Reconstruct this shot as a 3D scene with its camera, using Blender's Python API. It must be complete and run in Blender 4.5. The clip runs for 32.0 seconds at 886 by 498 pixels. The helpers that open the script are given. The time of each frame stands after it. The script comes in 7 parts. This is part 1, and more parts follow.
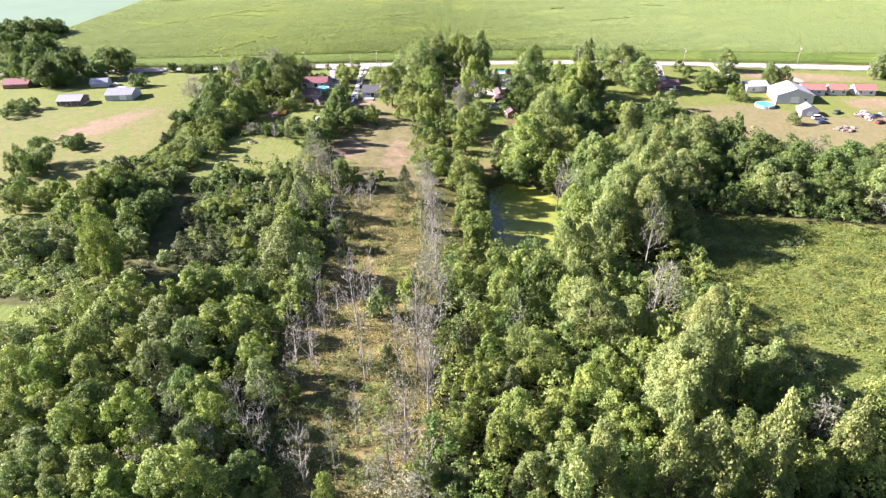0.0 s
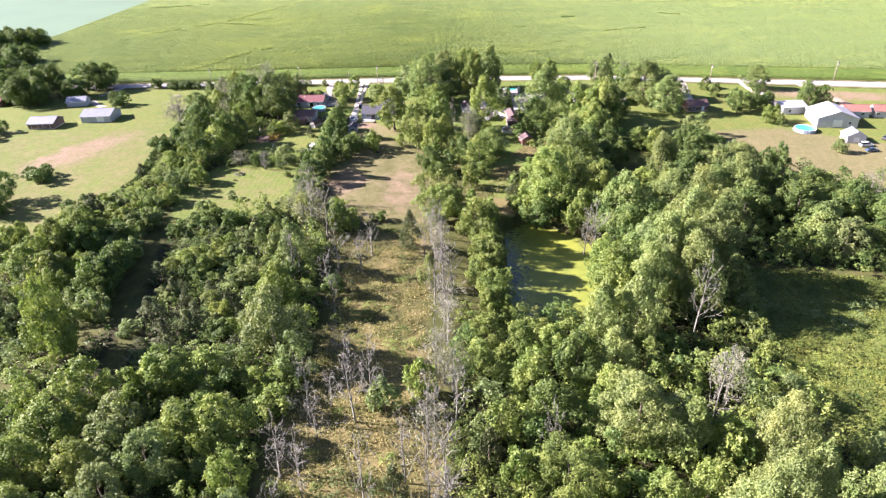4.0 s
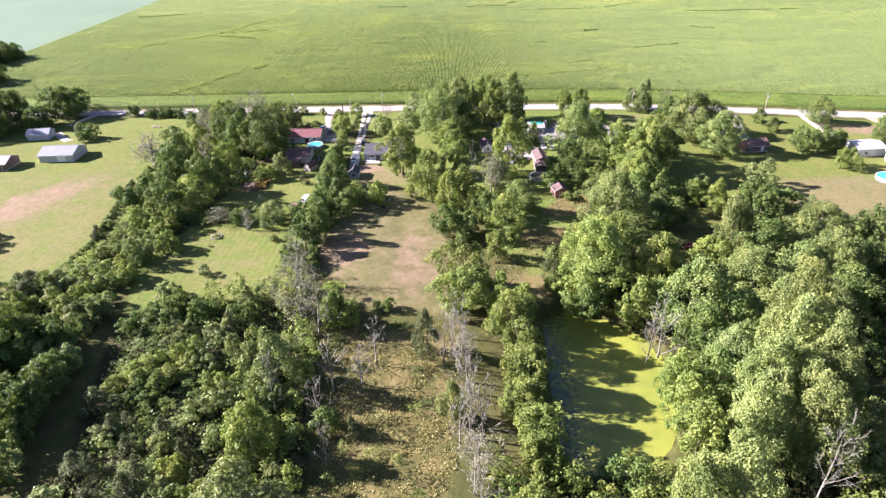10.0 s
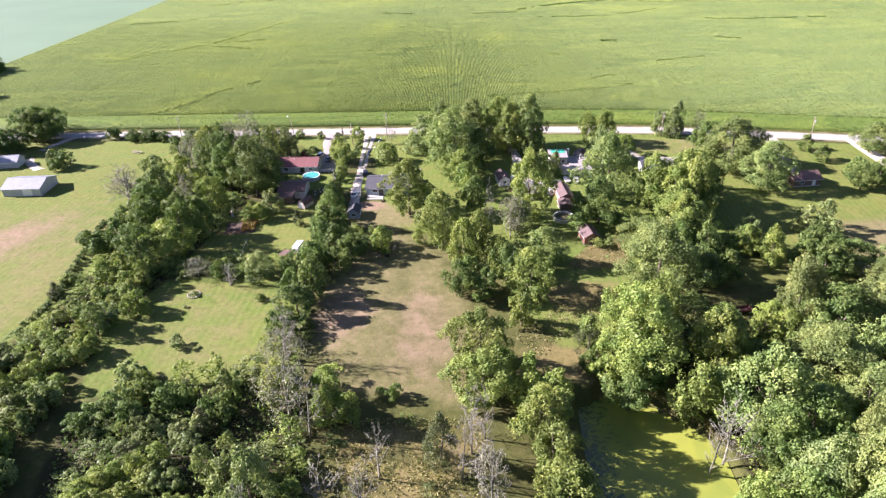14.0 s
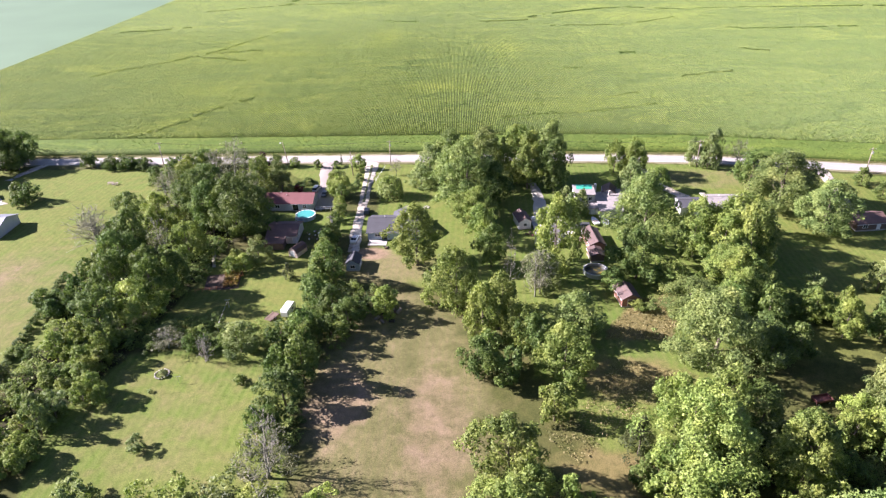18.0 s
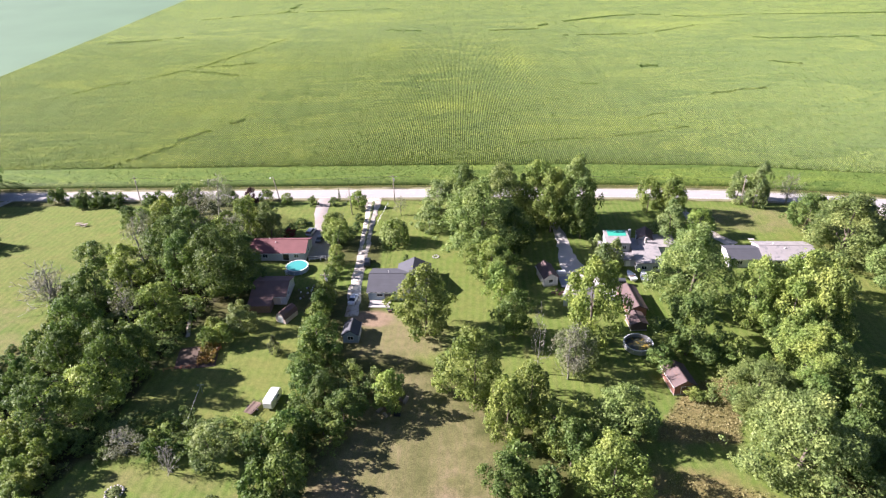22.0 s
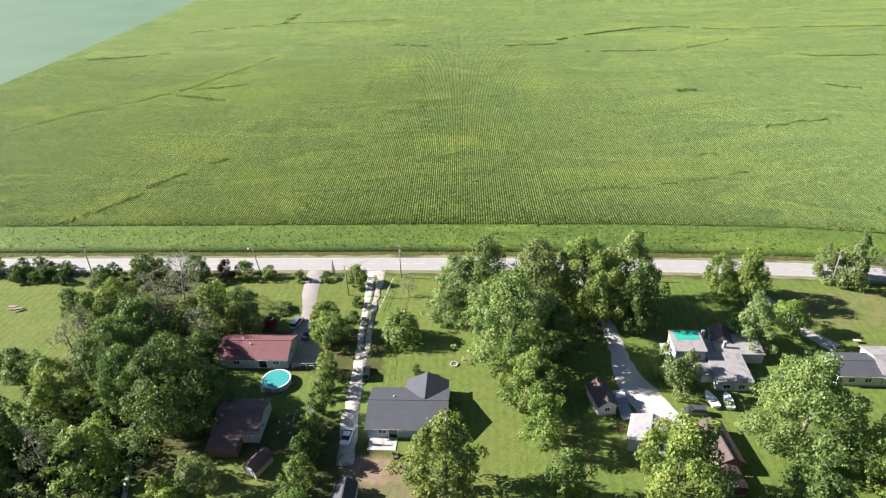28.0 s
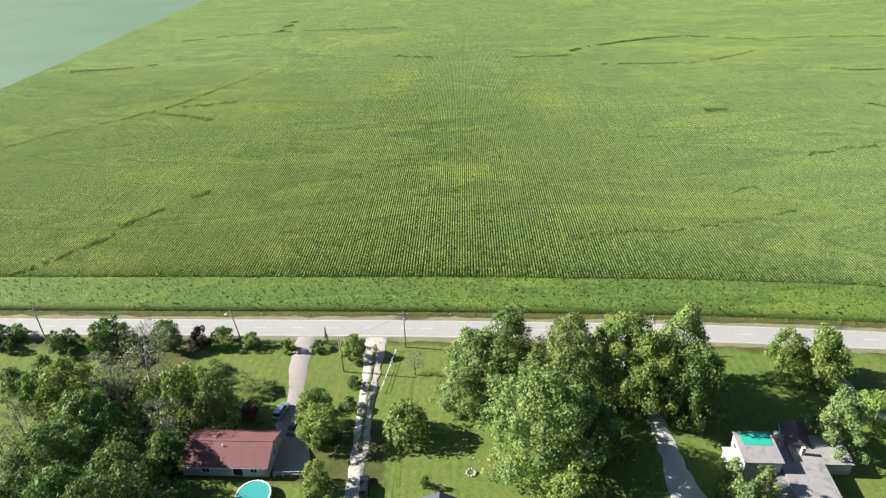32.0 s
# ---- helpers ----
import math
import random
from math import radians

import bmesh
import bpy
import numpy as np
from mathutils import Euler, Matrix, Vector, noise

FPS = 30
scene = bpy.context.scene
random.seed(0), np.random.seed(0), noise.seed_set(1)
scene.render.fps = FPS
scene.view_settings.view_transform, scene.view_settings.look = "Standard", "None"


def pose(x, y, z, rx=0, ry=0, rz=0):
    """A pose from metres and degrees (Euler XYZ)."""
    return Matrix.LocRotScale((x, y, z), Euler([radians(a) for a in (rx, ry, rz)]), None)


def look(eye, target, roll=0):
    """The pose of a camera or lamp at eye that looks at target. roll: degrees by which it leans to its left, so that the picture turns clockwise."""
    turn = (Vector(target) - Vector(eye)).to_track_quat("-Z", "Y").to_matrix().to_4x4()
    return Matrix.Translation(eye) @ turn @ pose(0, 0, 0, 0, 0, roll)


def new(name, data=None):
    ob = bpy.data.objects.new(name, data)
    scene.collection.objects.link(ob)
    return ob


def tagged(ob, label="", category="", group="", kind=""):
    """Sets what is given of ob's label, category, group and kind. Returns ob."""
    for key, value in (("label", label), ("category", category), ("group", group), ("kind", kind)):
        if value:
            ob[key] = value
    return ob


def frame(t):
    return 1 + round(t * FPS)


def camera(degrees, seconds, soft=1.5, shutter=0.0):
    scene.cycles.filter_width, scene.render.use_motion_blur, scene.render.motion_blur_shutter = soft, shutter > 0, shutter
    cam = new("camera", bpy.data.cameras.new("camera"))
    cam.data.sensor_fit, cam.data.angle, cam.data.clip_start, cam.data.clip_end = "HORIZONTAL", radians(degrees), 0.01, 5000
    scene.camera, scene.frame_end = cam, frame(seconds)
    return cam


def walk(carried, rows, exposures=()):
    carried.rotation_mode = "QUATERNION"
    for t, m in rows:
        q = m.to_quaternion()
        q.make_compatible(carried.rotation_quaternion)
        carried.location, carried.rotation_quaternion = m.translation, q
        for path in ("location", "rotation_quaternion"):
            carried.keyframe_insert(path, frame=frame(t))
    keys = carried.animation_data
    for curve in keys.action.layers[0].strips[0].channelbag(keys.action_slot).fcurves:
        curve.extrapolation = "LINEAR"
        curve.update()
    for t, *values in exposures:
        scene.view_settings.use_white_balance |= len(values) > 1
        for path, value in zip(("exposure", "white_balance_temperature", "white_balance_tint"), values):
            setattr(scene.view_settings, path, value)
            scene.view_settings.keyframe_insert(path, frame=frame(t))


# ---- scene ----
cam = camera(69.6, 32.0, 1.3)
METRES, EYE, TILT, LEAN, TURN = 244.1, 86.4, 0.0, 0.0, 3.1
ROWS = [
    (0.0, 0.0, 0.0, 0.0, -0.96, -29.53, 1.7),
    (0.5, -0.0012, 0.0133, 0.0002, -0.98, -29.52, 1.71),
    (1.0, -0.0025, 0.0287, 0.0004, -0.99, -29.53, 1.71),
    (1.5, -0.0037, 0.0438, 0.0008, -1.01, -29.51, 1.72),
    (2.0, -0.005, 0.0607, 0.0013, -1.0, -29.51, 1.72),
    (2.5, -0.0064, 0.0763, 0.0017, -1.01, -29.5, 1.72),
    (3.0, -0.0076, 0.093, 0.0024, -0.99, -29.5, 1.73),
    (3.5, -0.0089, 0.1083, 0.0028, -0.97, -29.49, 1.72),
    (5.5, -0.0138, 0.1728, 0.0054, -0.88, -29.51, 1.75),
    (6.0, -0.0152, 0.1879, 0.0058, -0.85, -29.5, 1.74),
    (6.5, -0.0167, 0.2042, 0.0063, -0.82, -29.52, 1.72),
    (7.0, -0.0179, 0.2194, 0.0066, -0.78, -29.52, 1.71),
    (7.5, -0.0193, 0.2358, 0.007, -0.74, -29.52, 1.7),
    (8.0, -0.0208, 0.2509, 0.0073, -0.71, -29.52, 1.69),
    (8.5, -0.0221, 0.2673, 0.008, -0.67, -29.54, 1.68),
    (9.0, -0.0237, 0.2825, 0.0084, -0.65, -29.54, 1.66),
    (9.5, -0.0252, 0.2989, 0.0087, -0.61, -29.54, 1.64),
    (10.0, -0.0264, 0.314, 0.0091, -0.58, -29.55, 1.64),
    (10.5, -0.0278, 0.3305, 0.0096, -0.54, -29.57, 1.65),
    (11.0, -0.0287, 0.3458, 0.01, -0.49, -29.58, 1.66),
    (11.5, -0.0305, 0.3619, 0.0101, -0.49, -29.56, 1.65),
    (12.0, -0.0315, 0.3769, 0.0105, -0.44, -29.56, 1.67),
    (12.5, -0.0328, 0.3931, 0.0106, -0.4, -29.53, 1.67),
    (13.0, -0.034, 0.4081, 0.0108, -0.36, -29.54, 1.68),
    (13.5, -0.0353, 0.4243, 0.0116, -0.33, -29.57, 1.69),
    (14.0, -0.0369, 0.4392, 0.0114, -0.32, -29.55, 1.66),
    (14.5, -0.038, 0.4556, 0.0121, -0.27, -29.59, 1.67),
    (16.5, -0.0438, 0.5175, 0.0125, -0.15, -29.51, 1.63),
    (17.0, -0.0453, 0.5324, 0.0128, -0.14, -29.52, 1.61),
    (17.5, -0.0463, 0.5487, 0.0129, -0.09, -29.49, 1.64),
    (18.0, -0.0479, 0.5638, 0.0131, -0.09, -29.5, 1.65),
    (18.5, -0.0494, 0.5799, 0.0135, -0.09, -29.5, 1.67),
    (19.0, -0.0506, 0.5948, 0.0134, -0.06, -29.46, 1.68),
    (19.5, -0.0514, 0.6111, 0.0137, -0.01, -29.45, 1.73),
    (20.0, -0.053, 0.6261, 0.0139, -0.01, -29.44, 1.75),
    (20.5, -0.0546, 0.6425, 0.0146, -0.0, -29.47, 1.75),
    (21.0, -0.0558, 0.6574, 0.0147, 0.02, -29.45, 1.77),
    (21.5, -0.0567, 0.6736, 0.0152, 0.06, -29.46, 1.84),
    (22.0, -0.0581, 0.6885, 0.0155, 0.08, -29.44, 1.84),
    (22.5, -0.0595, 0.7047, 0.0161, 0.1, -29.45, 1.85),
    (23.0, -0.0607, 0.7198, 0.0164, 0.13, -29.44, 1.89),
    (23.5, -0.0623, 0.7359, 0.0169, 0.14, -29.44, 1.89),
    (24.0, -0.0633, 0.7511, 0.0175, 0.19, -29.46, 1.9),
    (24.5, -0.0651, 0.7674, 0.0179, 0.18, -29.48, 1.9),
    (26.5, -0.0703, 0.8279, 0.0192, 0.28, -29.45, 1.89),
    (27.0, -0.0715, 0.8441, 0.0195, 0.32, -29.46, 1.9),
    (27.5, -0.0726, 0.859, 0.0194, 0.34, -29.42, 1.93),
    (28.0, -0.0734, 0.8751, 0.0196, 0.39, -29.41, 1.97),
    (28.5, -0.0749, 0.89, 0.0198, 0.4, -29.41, 1.97),
    (29.0, -0.0764, 0.906, 0.0199, 0.41, -29.38, 1.96),
    (29.5, -0.0778, 0.921, 0.0204, 0.41, -29.4, 1.96),
    (30.0, -0.0794, 0.9371, 0.0206, 0.41, -29.4, 1.97),
    (30.5, -0.0799, 0.9522, 0.021, 0.49, -29.41, 2.03),
    (31.0, -0.0817, 0.9686, 0.0214, 0.48, -29.42, 2.01),
    (31.5, -0.0829, 0.9831, 0.0218, 0.49, -29.41, 2.04),
    (32.0, -0.0841, 0.996, 0.0222, 0.51, -29.4, 1.98),
]
walk(cam, [(t, pose(0, 0, EYE, TILT, LEAN, TURN) @ pose(METRES * x, METRES * y, METRES * z, 90 + pitch, roll, yaw)) for t, x, y, z, yaw, pitch, roll in ROWS],
     [(0.0, 2.34, 5930, 36), (9.0, 2.19, 5930, 36), (17.0, 1.99, 5930, 34), (24.0, 1.83, 5930, 26), (32.0, 1.48, 5960, 10)])

# ---- light ----
SUN_AZ, SUN_EL = 174.5, 29.0   # degrees: the sun stands over -x, a little towards +y
world = bpy.data.worlds.new("sky")
scene.world = world
world.use_nodes = True
wn = world.node_tree.nodes
sky = wn.new("ShaderNodeTexSky")
sky.sky_type, sky.sun_disc = "NISHITA", False
sky.sun_elevation, sky.sun_rotation = radians(SUN_EL), radians(90 - SUN_AZ)
sky.dust_density, sky.ozone_density = 0.7, 2.0
wn["Background"].inputs["Strength"].default_value = 0.033
world.node_tree.links.new(sky.outputs[0], wn["Background"].inputs["Color"])
sun_dir = Vector((math.cos(radians(SUN_AZ)) * math.cos(radians(SUN_EL)), math.sin(radians(SUN_AZ)) * math.cos(radians(SUN_EL)), math.sin(radians(SUN_EL))))
sun = new("sun", bpy.data.lights.new("sun", "SUN"))
sun.data.energy, sun.data.angle, sun.data.color = 5.0, radians(0.6), (1.0, 0.93, 0.80)
sun.matrix_world = look(sun_dir * 900, (0, 0, 0))


# ---- materials ----
def nodes_of(name):
    m = bpy.data.materials.new(name)
    m.use_nodes = True
    nt = m.node_tree
    return m, nt, nt.nodes["Principled BSDF"]


def link(nt, a, b):
    nt.links.new(a, b)


def noise_node(nt, scale, detail=3.0, coord=None, distortion=0.0):
    n = nt.nodes.new("ShaderNodeTexNoise")
    n.inputs["Scale"].default_value, n.inputs["Detail"].default_value = scale, detail
    n.inputs["Distortion"].default_value = distortion
    if coord is not None:
        link(nt, coord, n.inputs["Vector"])
    return n.outputs["Fac"]


def ramp(nt, fac, stops):
    r = nt.nodes.new("ShaderNodeValToRGB")
    e = r.color_ramp.elements
    while len(e) < len(stops):
        e.new(0.5)
    for el, (p, c) in zip(e, stops):
        el.position, el.color = p, (*c, 1) if len(c) == 3 else c
    link(nt, fac, r.inputs[0])
    return r.outputs[0]


def mix(nt, fac, a, b, mode="MIX"):
    n = nt.nodes.new("ShaderNodeMix")
    n.data_type, n.blend_type = "RGBA", mode
    for sock, v in ((n.inputs[0], fac), (n.inputs[6], a), (n.inputs[7], b)):
        if isinstance(v, (int, float)):
            sock.default_value = v
        elif isinstance(v, tuple):
            sock.default_value = (*v, 1)
        else:
            link(nt, v, sock)
    return n.outputs[2]


def mathn(nt, op, a, b=0.0):
    n = nt.nodes.new("ShaderNodeMath")
    n.operation = op
    for sock, v in zip(n.inputs, (a, b)):
        if isinstance(v, (int, float)):
            sock.default_value = v
        else:
            link(nt, v, sock)
    return n.outputs[0]


def bump(nt, bsdf, height, strength, distance):
    b = nt.nodes.new("ShaderNodeBump")
    b.inputs["Strength"].default_value, b.inputs["Distance"].default_value = strength, distance
    link(nt, height, b.inputs["Height"])
    link(nt, b.outputs[0], bsdf.inputs["Normal"])


def world_pos(nt):
    return nt.nodes.new("ShaderNodeNewGeometry").outputs["Position"]


def plain(name, col, rough=0.7, metal=0.0, vary=0.25, fine=6.0, coarse=0.6, relief=0.3, stain=None):
    """A painted or weathered surface: fine grain and coarse stains round one base colour."""
    m, nt, b = nodes_of(name)
    p = nt.nodes.new("ShaderNodeTexCoord").outputs["Object"]
    f1, f2 = noise_node(nt, fine, 4, p), noise_node(nt, coarse, 3, p)
    dark = tuple(c * (1 - vary) for c in col)
    lite = tuple(min(1, c * (1 + vary * 0.7)) for c in col)
    c = mix(nt, f1, ramp(nt, f2, [(0.3, dark), (0.7, lite)]), col)
    if stain:
        c = mix(nt, ramp(nt, noise_node(nt, coarse * 2.3, 5, p, 0.6), [(0.52, (0, 0, 0)), (0.66, (1, 1, 1))]), c, stain)
    link(nt, c, b.inputs["Base Color"])
    b.inputs["Roughness"].default_value, b.inputs["Metallic"].default_value = rough, metal
    bump(nt, b, f1, relief, 0.02)
    return m


def leafy(name, c1, c2, back, through_light=0.26, gloss=0.55):
    """Leaves: each spray has its own tone, each tree its own cast; light passes through."""
    m, nt, b = nodes_of(name)
    geo = nt.nodes.new("ShaderNodeNewGeometry")
    info = nt.nodes.new("ShaderNodeObjectInfo")
    tip = tuple(a * 0.55 + b * 0.45 for a, b in zip(c2, back))
    c = ramp(nt, geo.outputs["Random Per Island"], [(0.0, tuple(0.9 * v for v in c1)), (0.5, c2), (1.0, tip)])
    p = nt.nodes.new("ShaderNodeTexCoord").outputs["Object"]
    c = mix(nt, ramp(nt, noise_node(nt, 0.45, 2, p), [(0.35, (0, 0, 0)), (0.75, (0.55, 0.55, 0.55))]), c, back)
    c = mix(nt, 1.0, c, ramp(nt, noise_node(nt, 7.0, 2, p), [(0.36, (0.55, 0.58, 0.5)), (0.62, (1.3, 1.28, 1.3))]), "MULTIPLY")
    plants = noise_node(nt, 0.21, 1, world_pos(nt))
    hsv = nt.nodes.new("ShaderNodeHueSaturation")
    link(nt, c, hsv.inputs["Color"])
    link(nt, mathn(nt, "ADD", mathn(nt, "MULTIPLY", info.outputs["Random"], 0.016), mathn(nt, "ADD", mathn(nt, "MULTIPLY", plants, -0.085), 0.530)), hsv.inputs["Hue"])
    link(nt, mathn(nt, "ADD", mathn(nt, "MULTIPLY", info.outputs["Random"], 0.30), mathn(nt, "ADD", mathn(nt, "MULTIPLY", plants, 1.35), 0.22)), hsv.inputs["Value"])
    col = hsv.outputs[0]
    link(nt, col, b.inputs["Base Color"])
    b.inputs["Roughness"].default_value = gloss
    b.inputs["Specular IOR Level"].default_value = 0.2
    tr = nt.nodes.new("ShaderNodeBsdfTranslucent")
    link(nt, mix(nt, 1.0, col, (1.25, 1.35, 0.8), "MULTIPLY"), tr.inputs["Color"])
    ms = nt.nodes.new("ShaderNodeMixShader")
    ms.inputs[0].default_value = through_light
    link(nt, b.outputs[0], ms.inputs[1])
    link(nt, tr.outputs[0], ms.inputs[2])
    link(nt, ms.outputs[0], nt.nodes["Material Output"].inputs["Surface"])
    return m


LEAF = {
    "M": leafy("maple_leaves", (0.046, 0.092, 0.023), (0.092, 0.152, 0.035), (0.175, 0.238, 0.07)),
    "B": leafy("bright_leaves", (0.092, 0.152, 0.031), (0.162, 0.228, 0.048), (0.262, 0.315, 0.092)),
    "P": leafy("cottonwood_leaves", (0.140, 0.192, 0.056), (0.192, 0.250, 0.076), (0.26, 0.31, 0.108)),
    "V": leafy("silver_maple_leaves", (0.096, 0.150, 0.043), (0.152, 0.214, 0.060), (0.24, 0.30, 0.102)),
    "S": leafy("silvery_leaves", (0.105, 0.156, 0.050), (0.163, 0.222, 0.072), (0.25, 0.305, 0.125)),
    "Y": leafy("yellow_green_leaves", (0.125, 0.195, 0.040), (0.185, 0.262, 0.054), (0.265, 0.325, 0.085)),
    "C": leafy("cedar_needles", (0.040, 0.065, 0.026), (0.070, 0.100, 0.034), (0.12, 0.125, 0.05), 0.15),
    "G": leafy("grey_twigs", (0.165, 0.172, 0.12), (0.23, 0.235, 0.165), (0.18, 0.205, 0.10), 0.2),
    "W": leafy("willow_leaves", (0.13, 0.20, 0.055), (0.185, 0.265, 0.075), (0.25, 0.32, 0.115)),
    "R": leafy("purple_leaves", (0.035, 0.018, 0.024), (0.06, 0.026, 0.032), (0.085, 0.045, 0.045), 0.2),
    "K": leafy("red_leaves", (0.10, 0.022, 0.022), (0.16, 0.035, 0.03), (0.2, 0.06, 0.04), 0.25),
}
BARK = plain("bark", (0.16, 0.13, 0.10), 0.9, vary=0.35, fine=9, coarse=1.5, relief=0.8)
DEADWOOD = plain("dead_grey_wood", (0.215, 0.21, 0.17), 0.85, vary=0.3, fine=9, coarse=1.2, relief=0.6)


def ground_material():
    m, nt, b = nodes_of("ground")
    p = world_pos(nt)
    za = nt.nodes.new("ShaderNodeAttribute")
    za.attribute_name = "zone"
    sep = nt.nodes.new("ShaderNodeSeparateColor")
    link(nt, za.outputs["Color"], sep.inputs[0])
    zb = nt.nodes.new("ShaderNodeAttribute")
    zb.attribute_name = "zone2"
    sep2 = nt.nodes.new("ShaderNodeSeparateColor")
    link(nt, zb.outputs["Color"], sep2.inputs[0])
    big, mid, fine = noise_node(nt, 0.035, 4, p, 0.8), noise_node(nt, 0.22, 5, p, 0.4), noise_node(nt, 2.6, 5, p)
    rough = mix(nt, fine, ramp(nt, mid, [(0.3, (0.075, 0.10, 0.03)), (0.5, (0.13, 0.15, 0.045)), (0.72, (0.20, 0.185, 0.08))]), (0.10, 0.12, 0.04))
    lawn = mix(nt, mathn(nt, "MULTIPLY", fine, 0.5), ramp(nt, big, [(0.3, (0.115, 0.215, 0.038)), (0.5, (0.155, 0.25, 0.046)), (0.7, (0.20, 0.265, 0.064))]), (0.155, 0.222, 0.05))
    lawn = mix(nt, ramp(nt, mid, [(0.40, (0, 0, 0)), (0.75, (0.35, 0.35, 0.35))]), lawn, (0.18, 0.235, 0.065))
    wv = nt.nodes.new("ShaderNodeTexWave")
    wv.inputs["Scale"].default_value, wv.inputs["Distortion"].default_value = 0.17, 0.5
    link(nt, p, wv.inputs["Vector"])
    lawn = mix(nt, mathn(nt, "MULTIPLY", wv.outputs["Fac"], 0.3), lawn, (0.26, 0.30, 0.105))
    swath = nt.nodes.new("ShaderNodeTexWave")
    swath.inputs["Scale"].default_value, swath.inputs["Distortion"].default_value, swath.inputs["Detail"].default_value = 0.21, 0.6, 3.0
    link(nt, p, swath.inputs["Vector"])
    dry = mix(nt, fine, ramp(nt, mid, [(0.28, (0.195, 0.212, 0.087)), (0.5, (0.247, 0.24, 0.12)), (0.72, (0.298, 0.264, 0.158))]), (0.243, 0.232, 0.115))
    dry = mix(nt, mathn(nt, "MULTIPLY", swath.outputs["Fac"], 0.35), dry, (0.215, 0.245, 0.095))
    dirt = mix(nt, fine, ramp(nt, mid, [(0.3, (0.29, 0.23, 0.152)), (0.7, (0.38, 0.30, 0.222))]), (0.33, 0.262, 0.182))
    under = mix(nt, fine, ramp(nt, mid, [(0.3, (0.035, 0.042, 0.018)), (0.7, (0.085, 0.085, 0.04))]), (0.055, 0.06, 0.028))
    gold = mix(nt, fine, ramp(nt, mid, [(0.3, (0.17, 0.172, 0.066)), (0.55, (0.26, 0.235, 0.10)), (0.75, (0.33, 0.285, 0.14))]), (0.235, 0.22, 0.09))
    pale = mix(nt, mathn(nt, "MULTIPLY", wv.outputs["Fac"], 0.3), mix(nt, fine, ramp(nt, mid, [(0.3, (0.15, 0.212, 0.046)), (0.55, (0.19, 0.243, 0.06)), (0.75, (0.24, 0.262, 0.082))]), (0.19, 0.23, 0.062)), (0.245, 0.285, 0.085))
    c = rough
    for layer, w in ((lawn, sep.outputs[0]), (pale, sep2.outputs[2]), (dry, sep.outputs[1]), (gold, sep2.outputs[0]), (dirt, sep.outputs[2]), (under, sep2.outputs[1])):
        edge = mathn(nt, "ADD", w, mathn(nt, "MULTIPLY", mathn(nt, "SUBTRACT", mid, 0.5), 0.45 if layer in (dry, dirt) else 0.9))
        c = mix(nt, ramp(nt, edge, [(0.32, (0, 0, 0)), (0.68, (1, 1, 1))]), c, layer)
    tuft = noise_node(nt, 0.75, 6, p, 0.5)
    c = mix(nt, 1.0, c, ramp(nt, tuft, [(0.3, (0.82, 0.84, 0.80)), (0.5, (1, 1, 1)), (0.72, (1.12, 1.10, 1.08))]), "MULTIPLY")
    c = mix(nt, 1.0, c, ramp(nt, noise_node(nt, 5.0, 4, p), [(0.35, (0.72, 0.74, 0.7)), (0.62, (1.18, 1.16, 1.14))]), "MULTIPLY")
    c = mix(nt, 1.0, c, (0.70, 0.65, 0.63), "MULTIPLY")
    link(nt, c, b.inputs["Base Color"])
    b.inputs["Roughness"].default_value = 0.95
    b.inputs["Specular IOR Level"].default_value = 0.15
    bump(nt, b, tuft, 0.4, 0.2)
    return m


